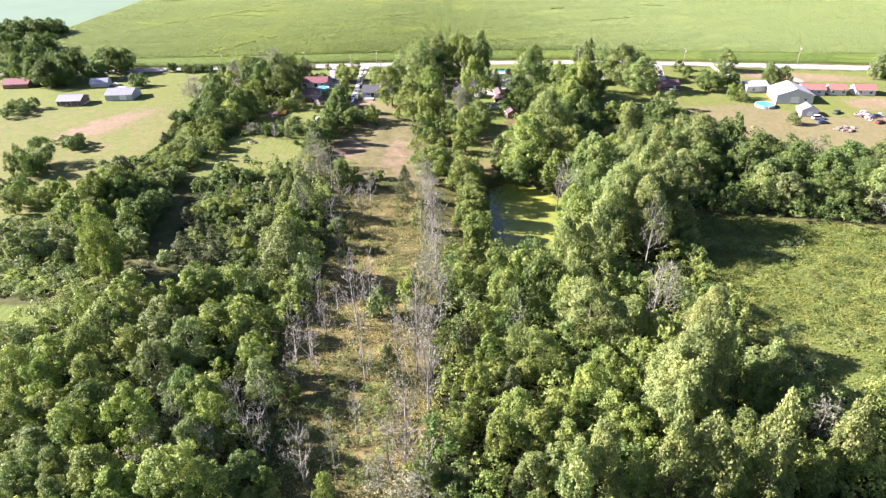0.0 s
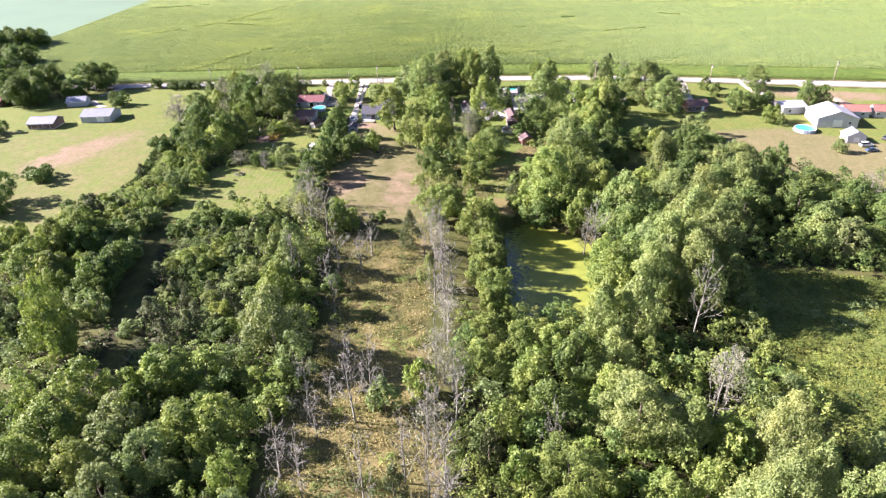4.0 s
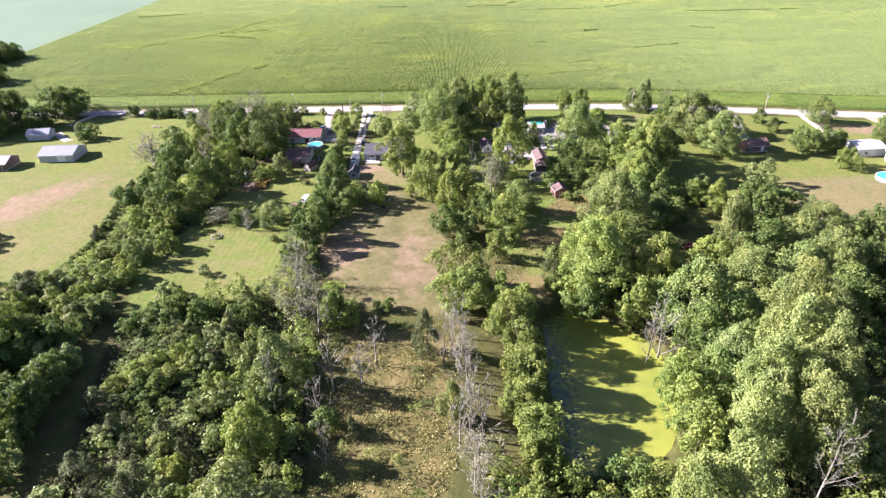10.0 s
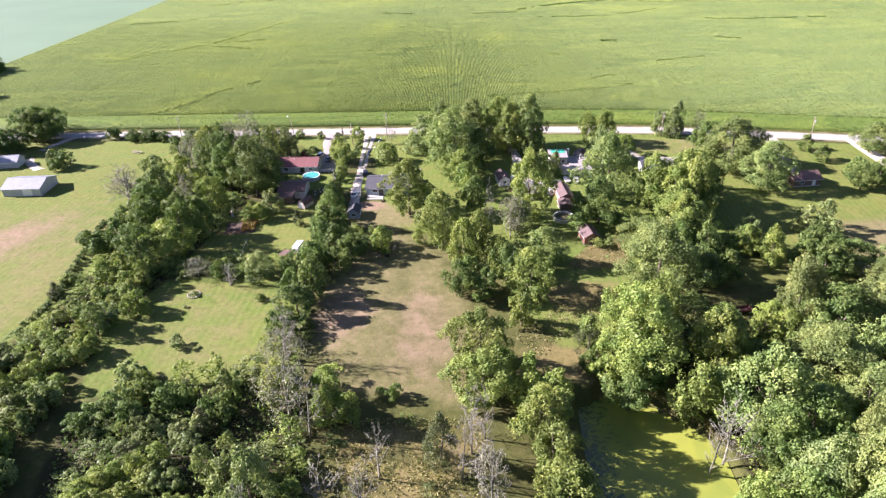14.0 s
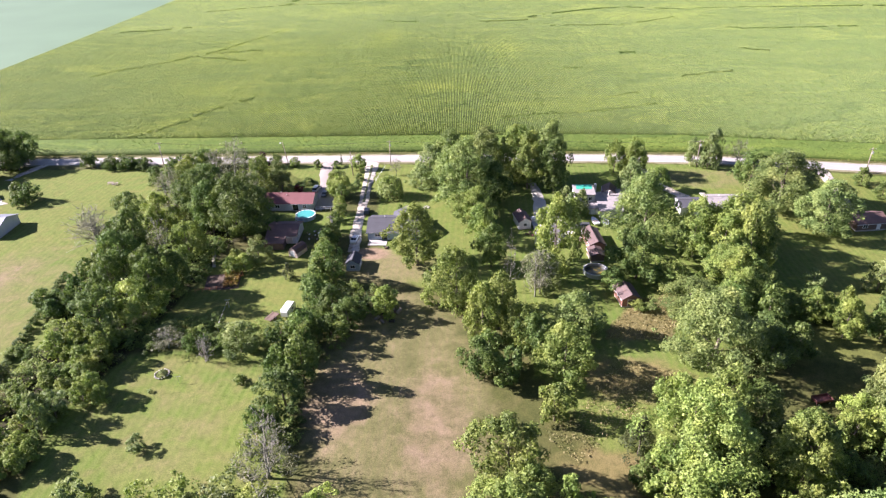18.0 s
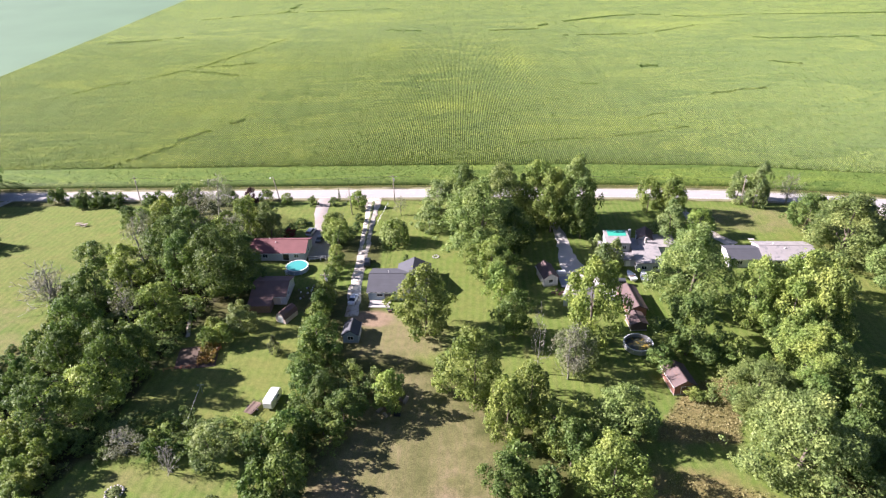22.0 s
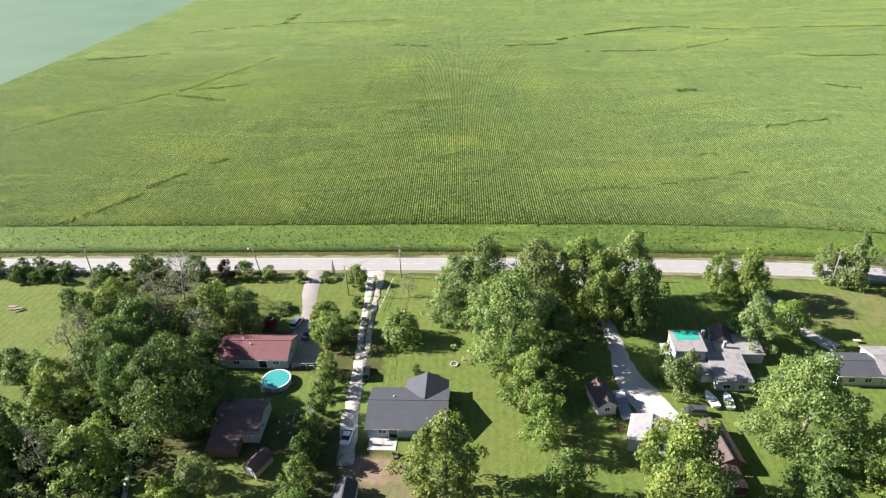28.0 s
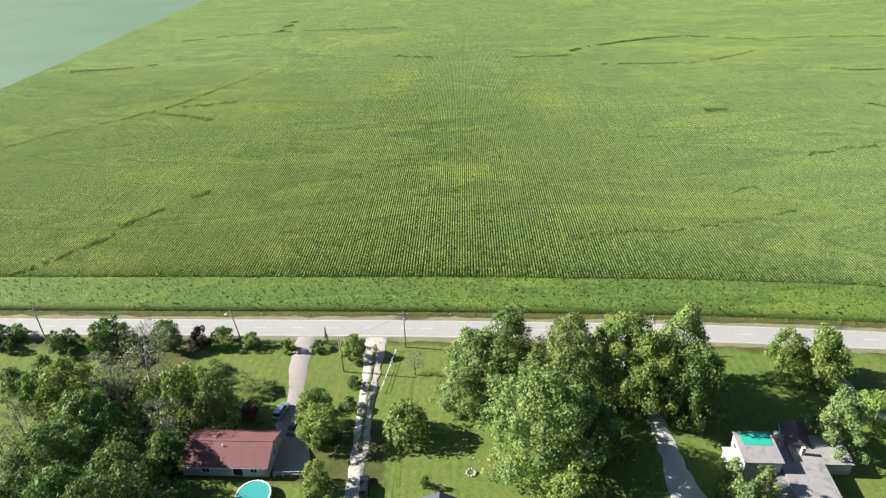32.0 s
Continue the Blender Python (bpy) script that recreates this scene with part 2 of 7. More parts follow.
def corn_material(name, cards=False):
    m, nt, b = nodes_of(name)
    p = world_pos(nt)
    at = nt.nodes.new("ShaderNodeAttribute")
    at.attribute_name = "patch"
    big, mid, fine = noise_node(nt, 0.011, 4, p, 1.0), noise_node(nt, 0.09, 4, p, 0.6), noise_node(nt, 2.4, 4, p)
    c = ramp(nt, big, [(0.32, (0.245, 0.32, 0.066)), (0.5, (0.252, 0.325, 0.068)), (0.68, (0.262, 0.333, 0.071))])
    c = mix(nt, mathn(nt, "MULTIPLY", mid, 0.5), c, (0.12, 0.18, 0.04))
    vm = nt.nodes.new("ShaderNodeMapping")
    vm.inputs["Scale"].default_value = (0.018, 0.085, 0.1)
    vm.inputs["Rotation"].default_value = (0, 0, 0.12)
    link(nt, p, vm.inputs["Vector"])
    band = noise_node(nt, 1.0, 5, vm.outputs[0], 0.8)
    c = mix(nt, ramp(nt, band, [(0.40, (0.8, 0.8, 0.8)), (0.55, (0, 0, 0))]), c, (0.15, 0.225, 0.062))
    c = mix(nt, ramp(nt, band, [(0.52, (0, 0, 0)), (0.64, (0.2, 0.2, 0.2))]), c, (0.36, 0.44, 0.09))
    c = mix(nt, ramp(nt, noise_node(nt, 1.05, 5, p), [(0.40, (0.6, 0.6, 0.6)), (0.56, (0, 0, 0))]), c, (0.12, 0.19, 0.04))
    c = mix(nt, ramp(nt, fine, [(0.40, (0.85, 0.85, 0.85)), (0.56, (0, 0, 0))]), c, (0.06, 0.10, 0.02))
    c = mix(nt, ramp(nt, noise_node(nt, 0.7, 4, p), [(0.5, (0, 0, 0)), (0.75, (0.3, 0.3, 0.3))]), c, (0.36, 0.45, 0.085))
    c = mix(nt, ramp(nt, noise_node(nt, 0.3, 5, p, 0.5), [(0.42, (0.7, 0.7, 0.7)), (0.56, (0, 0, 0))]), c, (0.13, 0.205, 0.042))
    # Fold relief put into the colour: creases shaded dark, one flank lit paler.
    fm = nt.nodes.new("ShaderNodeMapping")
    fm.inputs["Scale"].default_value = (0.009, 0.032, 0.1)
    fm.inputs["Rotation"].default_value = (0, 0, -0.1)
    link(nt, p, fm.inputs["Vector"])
    fold_shading = mathn(nt, "SUBTRACT", noise_node(nt, 1.0, 6, fm.outputs[0], 0.7), 0.5)
    c = mix(nt, ramp(nt, mathn(nt, "ABSOLUTE", fold_shading), [(0.0, (0.7, 0.7, 0.7)), (0.016, (0, 0, 0))]), c, (0.085, 0.145, 0.03))
    c = mix(nt, ramp(nt, fold_shading, [(0.012, (0, 0, 0)), (0.03, (0.16, 0.16, 0.16)), (0.09, (0, 0, 0))]), c, (0.36, 0.45, 0.075))
    c = mix(nt, mathn(nt, "MULTIPLY", mathn(nt, "MULTIPLY", at.outputs["Fac"], mid), 0.4), c, (0.38, 0.47, 0.05))
    c = mix(nt, 1.0, c, (1.3, 1.2, 1.42), "MULTIPLY")
    if cards:
        c = mix(nt, 1.0, c, (0.55, 0.60, 0.52), "MULTIPLY")
    if name == "corn_headland":
        c = mix(nt, 1.0, c, (0.56, 0.62, 0.52), "MULTIPLY")
    if name == "corn_stand":
        c = mix(nt, 1.0, c, (0.94, 0.94, 0.96), "MULTIPLY")
    link(nt, c, b.inputs["Base Color"])
    b.inputs["Roughness"].default_value = 0.7
    b.inputs["Specular IOR Level"].default_value = 0.12
    if not cards:
        bump(nt, b, fine, 0.7, 0.25)
    tr = nt.nodes.new("ShaderNodeBsdfTranslucent")
    link(nt, c, tr.inputs["Color"])
    ms = nt.nodes.new("ShaderNodeMixShader")
    ms.inputs[0].default_value = 0.4 if cards else 0.0
    link(nt, b.outputs[0], ms.inputs[1])
    link(nt, tr.outputs[0], ms.inputs[2])
    link(nt, ms.outputs[0], nt.nodes["Material Output"].inputs["Surface"])
    return m


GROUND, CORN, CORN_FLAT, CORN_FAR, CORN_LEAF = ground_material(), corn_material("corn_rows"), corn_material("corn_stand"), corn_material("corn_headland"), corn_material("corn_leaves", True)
SOY = plain("soybean_leaves", (0.115, 0.19, 0.105), 0.6, vary=0.15, fine=1.5, coarse=0.02, relief=0.6)
ASPHALT = plain("road_surface", (0.33, 0.315, 0.30), 0.9, vary=0.06, fine=7, coarse=0.25, relief=0.3, stain=(0.31, 0.295, 0.28))
GRAVEL = plain("gravel", (0.46, 0.42, 0.36), 0.95, vary=0.3, fine=8, coarse=0.5, relief=0.8, stain=(0.22, 0.19, 0.13))
PAINT_LINE = plain("road_paint", (0.55, 0.53, 0.45), 0.7, vary=0.25, fine=4)
WALL_WHITE = plain("white_siding", (0.52, 0.52, 0.515), 0.6, vary=0.12, fine=5, coarse=0.7)
WALL_BLUE = plain("blue_grey_siding", (0.30, 0.38, 0.47), 0.6, vary=0.12, fine=5)
WALL_GREY = plain("grey_siding", (0.42, 0.44, 0.46), 0.65, vary=0.15)
WALL_TAN = plain("tan_siding", (0.55, 0.50, 0.42), 0.65, vary=0.15)
WALL_BRICK = plain("brick_wall", (0.30, 0.15, 0.11), 0.85, vary=0.3, fine=4)
WALL_DARK = plain("weathered_boards", (0.16, 0.11, 0.085), 0.85, vary=0.35, fine=6)
ROOF_RED = plain("red_shingles", (0.175, 0.068, 0.068), 0.8, vary=0.2, fine=7, coarse=0.4)
ROOF_GREY = plain("charcoal_shingles", (0.066, 0.068, 0.078), 0.8, vary=0.2, fine=7, coarse=0.5)
ROOF_PALE = plain("pale_grey_roof", (0.30, 0.278, 0.27), 0.7, vary=0.2, fine=5, coarse=0.35, stain=(0.2, 0.195, 0.195))
ROOF_METAL = plain("weathered_metal_roof", (0.30, 0.32, 0.36), 0.45, 0.4, vary=0.15, fine=4)
ROOF_WHITE = plain("white_metal_roof", (0.44, 0.44, 0.45), 0.45, vary=0.06, fine=3)
ROOF_BROWN = plain("brown_shingles", (0.17, 0.105, 0.09), 0.85, vary=0.3, fine=6, coarse=0.5)
ROOF_RUST = plain("rusted_roof", (0.115, 0.08, 0.076), 0.75, vary=0.25, fine=5, coarse=0.7, stain=(0.15, 0.095, 0.08))
ROOF_GREEN = plain("green_tarp", (0.035, 0.36, 0.25), 0.5, vary=0.12)
TRIM = plain("white_trim", (0.8, 0.8, 0.78), 0.5, vary=0.06)
CONCRETE = plain("concrete", (0.42, 0.40, 0.365), 0.9, vary=0.15, fine=5)
POLE_WOOD = plain("pole_wood", (0.30, 0.25, 0.20), 0.9, vary=0.3, fine=7)
WIRE = plain("cable_black", (0.05, 0.05, 0.05), 0.6)
STEEL = plain("galvanised_steel", (0.55, 0.56, 0.58), 0.4, 0.8, vary=0.1)
RUBBER = plain("tyre_rubber", (0.02, 0.02, 0.02), 0.85)
BRICK_RED = plain("rusty_red_paint", (0.13, 0.05, 0.045), 0.7, vary=0.3)
TEAL = plain("pool_cover_teal", (0.03, 0.27, 0.255), 0.7, vary=0.08, fine=1.5)
POOL_BLUE = plain("pool_water_blue", (0.06, 0.36, 0.72), 0.08, vary=0.1, fine=1.2, relief=0.1)
ORANGE = plain("plastic_fence_orange", (0.50, 0.17, 0.06), 0.6)
SOIL = plain("garden_soil", (0.10, 0.07, 0.05), 0.95, vary=0.3)
STONE = plain("field_stone", (0.42, 0.40, 0.36), 0.9, vary=0.3, fine=3)


def glass_material():
    m, nt, b = nodes_of("dark_window_glass")
    b.inputs["Base Color"].default_value = (0.02, 0.025, 0.03, 1)
    b.inputs["Roughness"].default_value = 0.06
    return m


GLASS = glass_material()


def car_paint(name, col, metal=0.2):
    m, nt, b = nodes_of(name)
    p = nt.nodes.new("ShaderNodeTexCoord").outputs["Object"]
    link(nt, mix(nt, mathn(nt, "MULTIPLY", noise_node(nt, 3, 3, p), 0.25), col, tuple(c * 0.7 for c in col)), b.inputs["Base Color"])
    b.inputs["Roughness"].default_value, b.inputs["Metallic"].default_value = 0.28, metal
    b.inputs["Coat Weight"].default_value = 0.6
    return m


def pond_material():
    m, nt, b = nodes_of("duckweed_water")
    p = world_pos(nt)
    n1, n2, n3 = noise_node(nt, 0.10, 5, p, 1.2), noise_node(nt, 1.6, 5, p), noise_node(nt, 0.45, 4, p, 2.0)
    weed = ramp(nt, n1, [(0.35, (0.165, 0.21, 0.034)), (0.6, (0.245, 0.275, 0.04))])
    weed = mix(nt, mathn(nt, "MULTIPLY", n2, 0.5), weed, (0.20, 0.22, 0.05))
    sx = nt.nodes.new("ShaderNodeSeparateXYZ")
    link(nt, p, sx.inputs[0])
    # Darker towards the west bank: thinner duckweed, and tree shade put into the colour.
    west = mathn(nt, "MULTIPLY", mathn(nt, "SUBTRACT", 13.0, sx.outputs[0]), 0.035)
    gap = ramp(nt, mathn(nt, "ADD", n3, west), [(0.58, (0, 0, 0)), (0.74, (0.8, 0.8, 0.8))])
    link(nt, mix(nt, gap, weed, (0.06, 0.095, 0.06)), b.inputs["Base Color"])
    link(nt, ramp(nt, gap, [(0, (0.42, 0.42, 0.42)), (1, (0.10, 0.10, 0.10))]), b.inputs["Roughness"])
    bump(nt, b, n2, 0.2, 0.02)
    return m


POND = pond_material()


# ---- mesh tools ----
def mesh_from(name, verts, faces, mat, smooth=False):
    me = bpy.data.meshes.new(name)
    me.from_pydata([tuple(v) for v in verts], [], faces)
    me.materials.append(mat)
    if smooth:
        me.polygons.foreach_set("use_smooth", [True] * len(me.polygons))
    me.update()
    return me


def spray_mesh(name, v3, mat):
    """One mesh out of an array of loose triangles (n, 3, 3)."""
    n = len(v3)
    me = bpy.data.meshes.new(name)
    me.vertices.add(n * 3)
    me.vertices.foreach_set("co", v3.reshape(-1).astype(np.float32))
    me.loops.add(n * 3)
    me.loops.foreach_set("vertex_index", np.arange(n * 3, dtype=np.int32))
    me.polygons.add(n)
    me.polygons.foreach_set("loop_start", np.arange(0, n * 3, 3, dtype=np.int32))
    me.materials.append(mat)
    me.update(calc_edges=True)
    return me


def quads_mesh(name, v4, mat):
    """One mesh out of an array of loose quads (n, 4, 3)."""
    n = len(v4)
    me = bpy.data.meshes.new(name)
    me.vertices.add(n * 4)
    me.vertices.foreach_set("co", v4.reshape(-1).astype(np.float32))
    me.loops.add(n * 4)
    me.loops.foreach_set("vertex_index", np.arange(n * 4, dtype=np.int32))
    me.polygons.add(n)
    me.polygons.foreach_set("loop_start", np.arange(0, n * 4, 4, dtype=np.int32))
    me.materials.append(mat)
    me.update(calc_edges=True)
    return me


def grid_mesh(name, P, mat, smooth=True):
    """A sheet from an array of points (rows, columns, 3)."""
    nr, nc = P.shape[:2]
    idx = np.arange(nr * nc).reshape(nr, nc)
    q = np.stack([idx[:-1, :-1], idx[:-1, 1:], idx[1:, 1:], idx[1:, :-1]], -1).reshape(-1, 4)
    me = bpy.data.meshes.new(name)
    me.vertices.add(nr * nc)
    me.vertices.foreach_set("co", P.reshape(-1).astype(np.float32))
    me.loops.add(q.size)
    me.loops.foreach_set("vertex_index", q.reshape(-1).astype(np.int32))
    me.polygons.add(len(q))
    me.polygons.foreach_set("loop_start", np.arange(0, q.size, 4, dtype=np.int32))
    me.materials.append(mat)
    me.polygons.foreach_set("use_smooth", np.full(len(q), smooth))
    me.update(calc_edges=True)
    return me


# height of the ground: it falls away towards the pond and the meadow
GRADE_X = [-200, -130, -85, -40, -8, 20, 50, 85, 130, 200]
GRADE_Y = [40, 110, 150, 175, 200, 225, 250, 280, 320, 346]
GRADE_Z = np.array([
    [2.0, 1.5, 0.8, -1.0, -2.0, -3.0, -3.5, -4.0, -4.0, -4.0],
    [2.0, 1.5, 0.8, -1.2, -2.4, -3.6, -4.2, -4.8, -5.0, -5.0],
    [2.2, 1.6, 0.8, -2.0, -3.6, -5.8, -5.8, -5.8, -6.0, -6.0],
    [2.2, 1.6, 0.5, -1.8, -3.8, -6.8, -6.6, -6.4, -6.4, -6.0],
    [2.2, 1.6, 0.2, -0.4, -2.6, -6.2, -6.0, -6.2, -6.0, -5.0],
    [2.2, 1.6, -0.2, -0.4, -2.2, -3.2, -3.8, -4.4, -5.0, -4.2],
    [2.2, 1.5, 0.2, -0.4, -1.4, -1.8, -2.4, -3.4, -4.0, -3.4],
    [2.0, 1.2, 0.0, 0.0, -0.3, -0.8, -1.2, -2.2, -3.0, -2.6],
    [1.6, 0.8, 0.0, 0.0, 0.0, -0.8, -1.0, -1.6, -2.0, -1.6],
    [0.0, 0.0, 0.0, 0.0, 0.0, 0.0, 0.0, 0.0, 0.0, 0.0],])
POND_LEVEL = -7.0


def ground_z(x, y):
    x, y = np.asarray(x, float), np.asarray(y, float)
    i = np.clip(np.searchsorted(GRADE_X, x) - 1, 0, len(GRADE_X) - 2)
    j = np.clip(np.searchsorted(GRADE_Y, y) - 1, 0, len(GRADE_Y) - 2)
    gx, gy = np.array(GRADE_X, float), np.array(GRADE_Y, float)
    u = np.clip((x - gx[i]) / (gx[i + 1] - gx[i]), 0, 1)
    v = np.clip((y - gy[j]) / (gy[j + 1] - gy[j]), 0, 1)
    z = GRADE_Z
    return (z[j, i] * (1 - u) + z[j, i + 1] * u) * (1 - v) + (z[j + 1, i] * (1 - u) + z[j + 1, i + 1] * u) * v


def child(name, me, parent, label=""):
    ob = new(name, me)
    ob.parent = parent
    if label:
        tagged(ob, label)
    return ob


def thing(name, x, y, z=0.0, rz=0.0, scale=(1, 1, 1), **tags):
    e = new(name)
    e.matrix_world = pose(x, y, z + float(ground_z(x, y)), 0, 0, rz) @ Matrix.Diagonal((*scale, 1))
    e.empty_display_size = 0.3
    return tagged(e, **tags)


def box_data(x0, y0, z0, x1, y1, z1, base=0):
    v = [(x0, y0, z0), (x1, y0, z0), (x1, y1, z0), (x0, y1, z0), (x0, y0, z1), (x1, y0, z1), (x1, y1, z1), (x0, y1, z1)]
    f = [(3, 2, 1, 0), (4, 5, 6, 7), (0, 1, 5, 4), (1, 2, 6, 5), (2, 3, 7, 6), (3, 0, 4, 7)]
    return v, [tuple(i + base for i in q) for q in f]


def box_mesh(name, boxes, mat, bevel=0.0):
    v, f = [], []
    for b in boxes:
        a, q = box_data(*b, base=len(v))
        v += a
        f += q
    me = mesh_from(name, v, f, mat)
    if bevel:
        bm = bmesh.new()
        bm.from_mesh(me)
        bmesh.ops.bevel(bm, geom=bm.edges[:], offset=bevel, segments=1, affect="EDGES")
        bm.to_mesh(me)
        bm.free()
    return me


def tube(points, radii, sides=6):
    """Vertices and faces of a tapered tube along points."""
    v, f = [], []
    for k, (p, r) in enumerate(zip(points, radii)):
        d = (Vector(points[min(k + 1, len(points) - 1)]) - Vector(points[max(k - 1, 0)])).normalized()
        a = d.orthogonal().normalized()
        b = d.cross(a)
        for s in range(sides):
            t = 2 * math.pi * s / sides
            v.append(tuple(Vector(p) + (a * math.cos(t) + b * math.sin(t)) * r))
        if k:
            o = (k - 1) * sides
            f += [(o + s, o + (s + 1) % sides, o + sides + (s + 1) % sides, o + sides + s) for s in range(sides)]
    f.append(tuple(range(sides))[::-1])
    f.append(tuple(range(len(v) - sides, len(v))))
    return v, f


def tubes_mesh(name, lines, mat, sides=5):
    v, f = [], []
    for pts, rad in lines:
        a, q = tube(pts, rad, sides)
        f += [tuple(i + len(v) for i in face) for face in q]
        v += a
    return mesh_from(name, v, f, mat, True)


def inside(px, py, poly):
    """Which of the points lie in the polygon, and their distance to its edge."""
    P = np.array(poly, float)
    Q = np.roll(P, -1, 0)
    c = np.zeros(np.shape(px), bool)
    dmin = np.full(np.shape(px), 1e9)
    for (x0, y0), (x1, y1) in zip(P, Q):
        hit = ((y0 > py) != (y1 > py)) & (px < (x1 - x0) * (py - y0) / ((y1 - y0) or 1e-9) + x0)
        c ^= hit
        t = np.clip(((px - x0) * (x1 - x0) + (py - y0) * (y1 - y0)) / ((x1 - x0) ** 2 + (y1 - y0) ** 2 + 1e-9), 0, 1)
        dmin = np.minimum(dmin, np.hypot(px - x0 - t * (x1 - x0), py - y0 - t * (y1 - y0)))
    return c, dmin


def line_distance(px, py, line):
    d = np.full(np.shape(px), 1e9)
    for (x0, y0), (x1, y1) in zip(line[:-1], line[1:]):
        t = np.clip(((px - x0) * (x1 - x0) + (py - y0) * (y1 - y0)) / ((x1 - x0) ** 2 + (y1 - y0) ** 2), 0, 1)
        d = np.minimum(d, np.hypot(px - x0 - t * (x1 - x0), py - y0 - t * (y1 - y0)))
    return d


# ---- plan: stretches of the ground ----
LEFT_WOODS = [(-110.5, 98.6), (-96.9, 126.7), (-87.2, 148.9), (-96.4, 195.2), (-78.0, 206.0), (-58.1, 208.3), (-48.2, 196.6), (-40.8, 152.5), (-44.6, 119.6), (-40.5, 91.2), (-32.5, 50.7), (-94.0, 49.5)]
LEFT_HEDGE = [(-147.1, 147.7), (-130.7, 162.9), (-124.2, 203.2), (-116.8, 233.6), (-126.8, 288.7), (-118.0, 345.0), (-92.0, 350.0), (-89.9, 319.9), (-93.8, 279.7), (-99.5, 239.3), (-107.1, 208.9), (-99.2, 178.9), (-96.9, 148.7), (-98.8, 128.6), (-125.9, 126.0)]
RIGHT_WOODS = [(-8.2, 51.2), (-9.2, 154.7), (4.5, 156.2), (28.2, 160.1), (35.0, 183.5), (32.5, 207.0), (42.5, 219.4), (64.7, 203.6), (67.1, 184.3), (60.0, 149.6), (63.3, 118.1), (79.9, 90.5), (88.0, 52.4)]
NORTH_WOODS = [(8.9, 212.0), (21.5, 220.0), (38.0, 226.5), (65.4, 229.0), (92.4, 244.8), (135.7, 228.2), (159.2, 216.5), (201.2, 202.4), (203.5, 167.9), (125.0, 176.4), (69.2, 188.2), (42.5, 219.4)]
MEADOW = [(62.1, 149.6), (71.4, 184.3), (124.9, 173.4), (203.4, 162.9), (199.2, 52.4), (94.3, 52.4), (80.0, 92.6), (65.4, 120.3)]
TALL_GRASS = [(-44.2, 196.7), (-13.0, 199.9), (-14.3, 154.4), (-6.2, 102.8), (-9.2, 51.2), (-30.5, 50.8), (-42.6, 113.5), (-38.8, 152.7)]
CLEARING = [(-50.0, 272.1), (-58.1, 246.2), (-52.1, 204.3), (-14.1, 198.9), (-15.0, 236.9), (-22.0, 262.8), (-36.0, 276.1)]
LEFT_LAWN = [(-120.5, 223.4), (-117.3, 299.1), (-120.0, 356.0), (-620, 356), (-620, -160), (-150, -160), (-135.5, 58.9), (-139.4, 127.9), (-129.8, 177.9), (-128.0, 203.0)]
MID_LAWN = [(-105.3, 233.1), (-98.5, 245.3), (-83.9, 248.8), (-62.1, 247.2), (-52.1, 206.3), (-83.9, 200.8), (-97.4, 201.3)]
BACK_YARD = [(-96.5, 251.3), (-96.8, 285.6), (-86.0, 292.0), (-62.0, 296.0), (-58.0, 262.1), (-64.0, 250.1)]
FRONT_YARD = [(-100, 332), (-100, 359), (-6, 359), (-8, 262), (-40, 278), (-50, 300), (-54, 335)]
SIDE_YARD = [(-7.8, 242.1), (-8.0, 359.0), (60.0, 357.0), (130.4, 343.3), (191.8, 334.0), (264.7, 321.9), (271.1, 244.6), (178.9, 229.5), (126.8, 237.7), (93.6, 265.7), (61.9, 264.8), (31.1, 250.6)]
RIGHT_FIELD = [(87.9, 250.4), (92.8, 284.9), (122.2, 289.4), (156.0, 270.0), (196.7, 271.6), (250.3, 244.6), (201.0, 206.2), (156.9, 220.3), (131.3, 234.0)]
POND_LINE = [(5.8, 207.9), (10.7, 211.9), (17.2, 212.4), (23.6, 206.9), (29.5, 201.9), (32.1, 194.9), (32.5, 180.9), (29.7, 171.0), (24.8, 162.0), (15.5, 158.0), (5.8, 160.0), (4.0, 169.0), (4.6, 188.9)]
STRAW = [(21.5, 272.0), (30.0, 274.5), (27.5, 264.0), (25.0, 255.5), (9.0, 255.5), (12.0, 262.0)]
TRAIL = [(-100.5, 229.6), (-99.5, 204.4), (-97.0, 189.0), (-93.0, 175.0), (-88.6, 161.5), (-85.5, 151.5), (-82.5, 143.5), (-81.0, 129.1)]
ROAD_LINE = [(-900, 352), (-500, 358), (-190, 364.2), (-50, 365.2), (15, 364.6), (60, 362.2), (130, 350.5), (200, 338.5), (420, 300), (900, 216)]


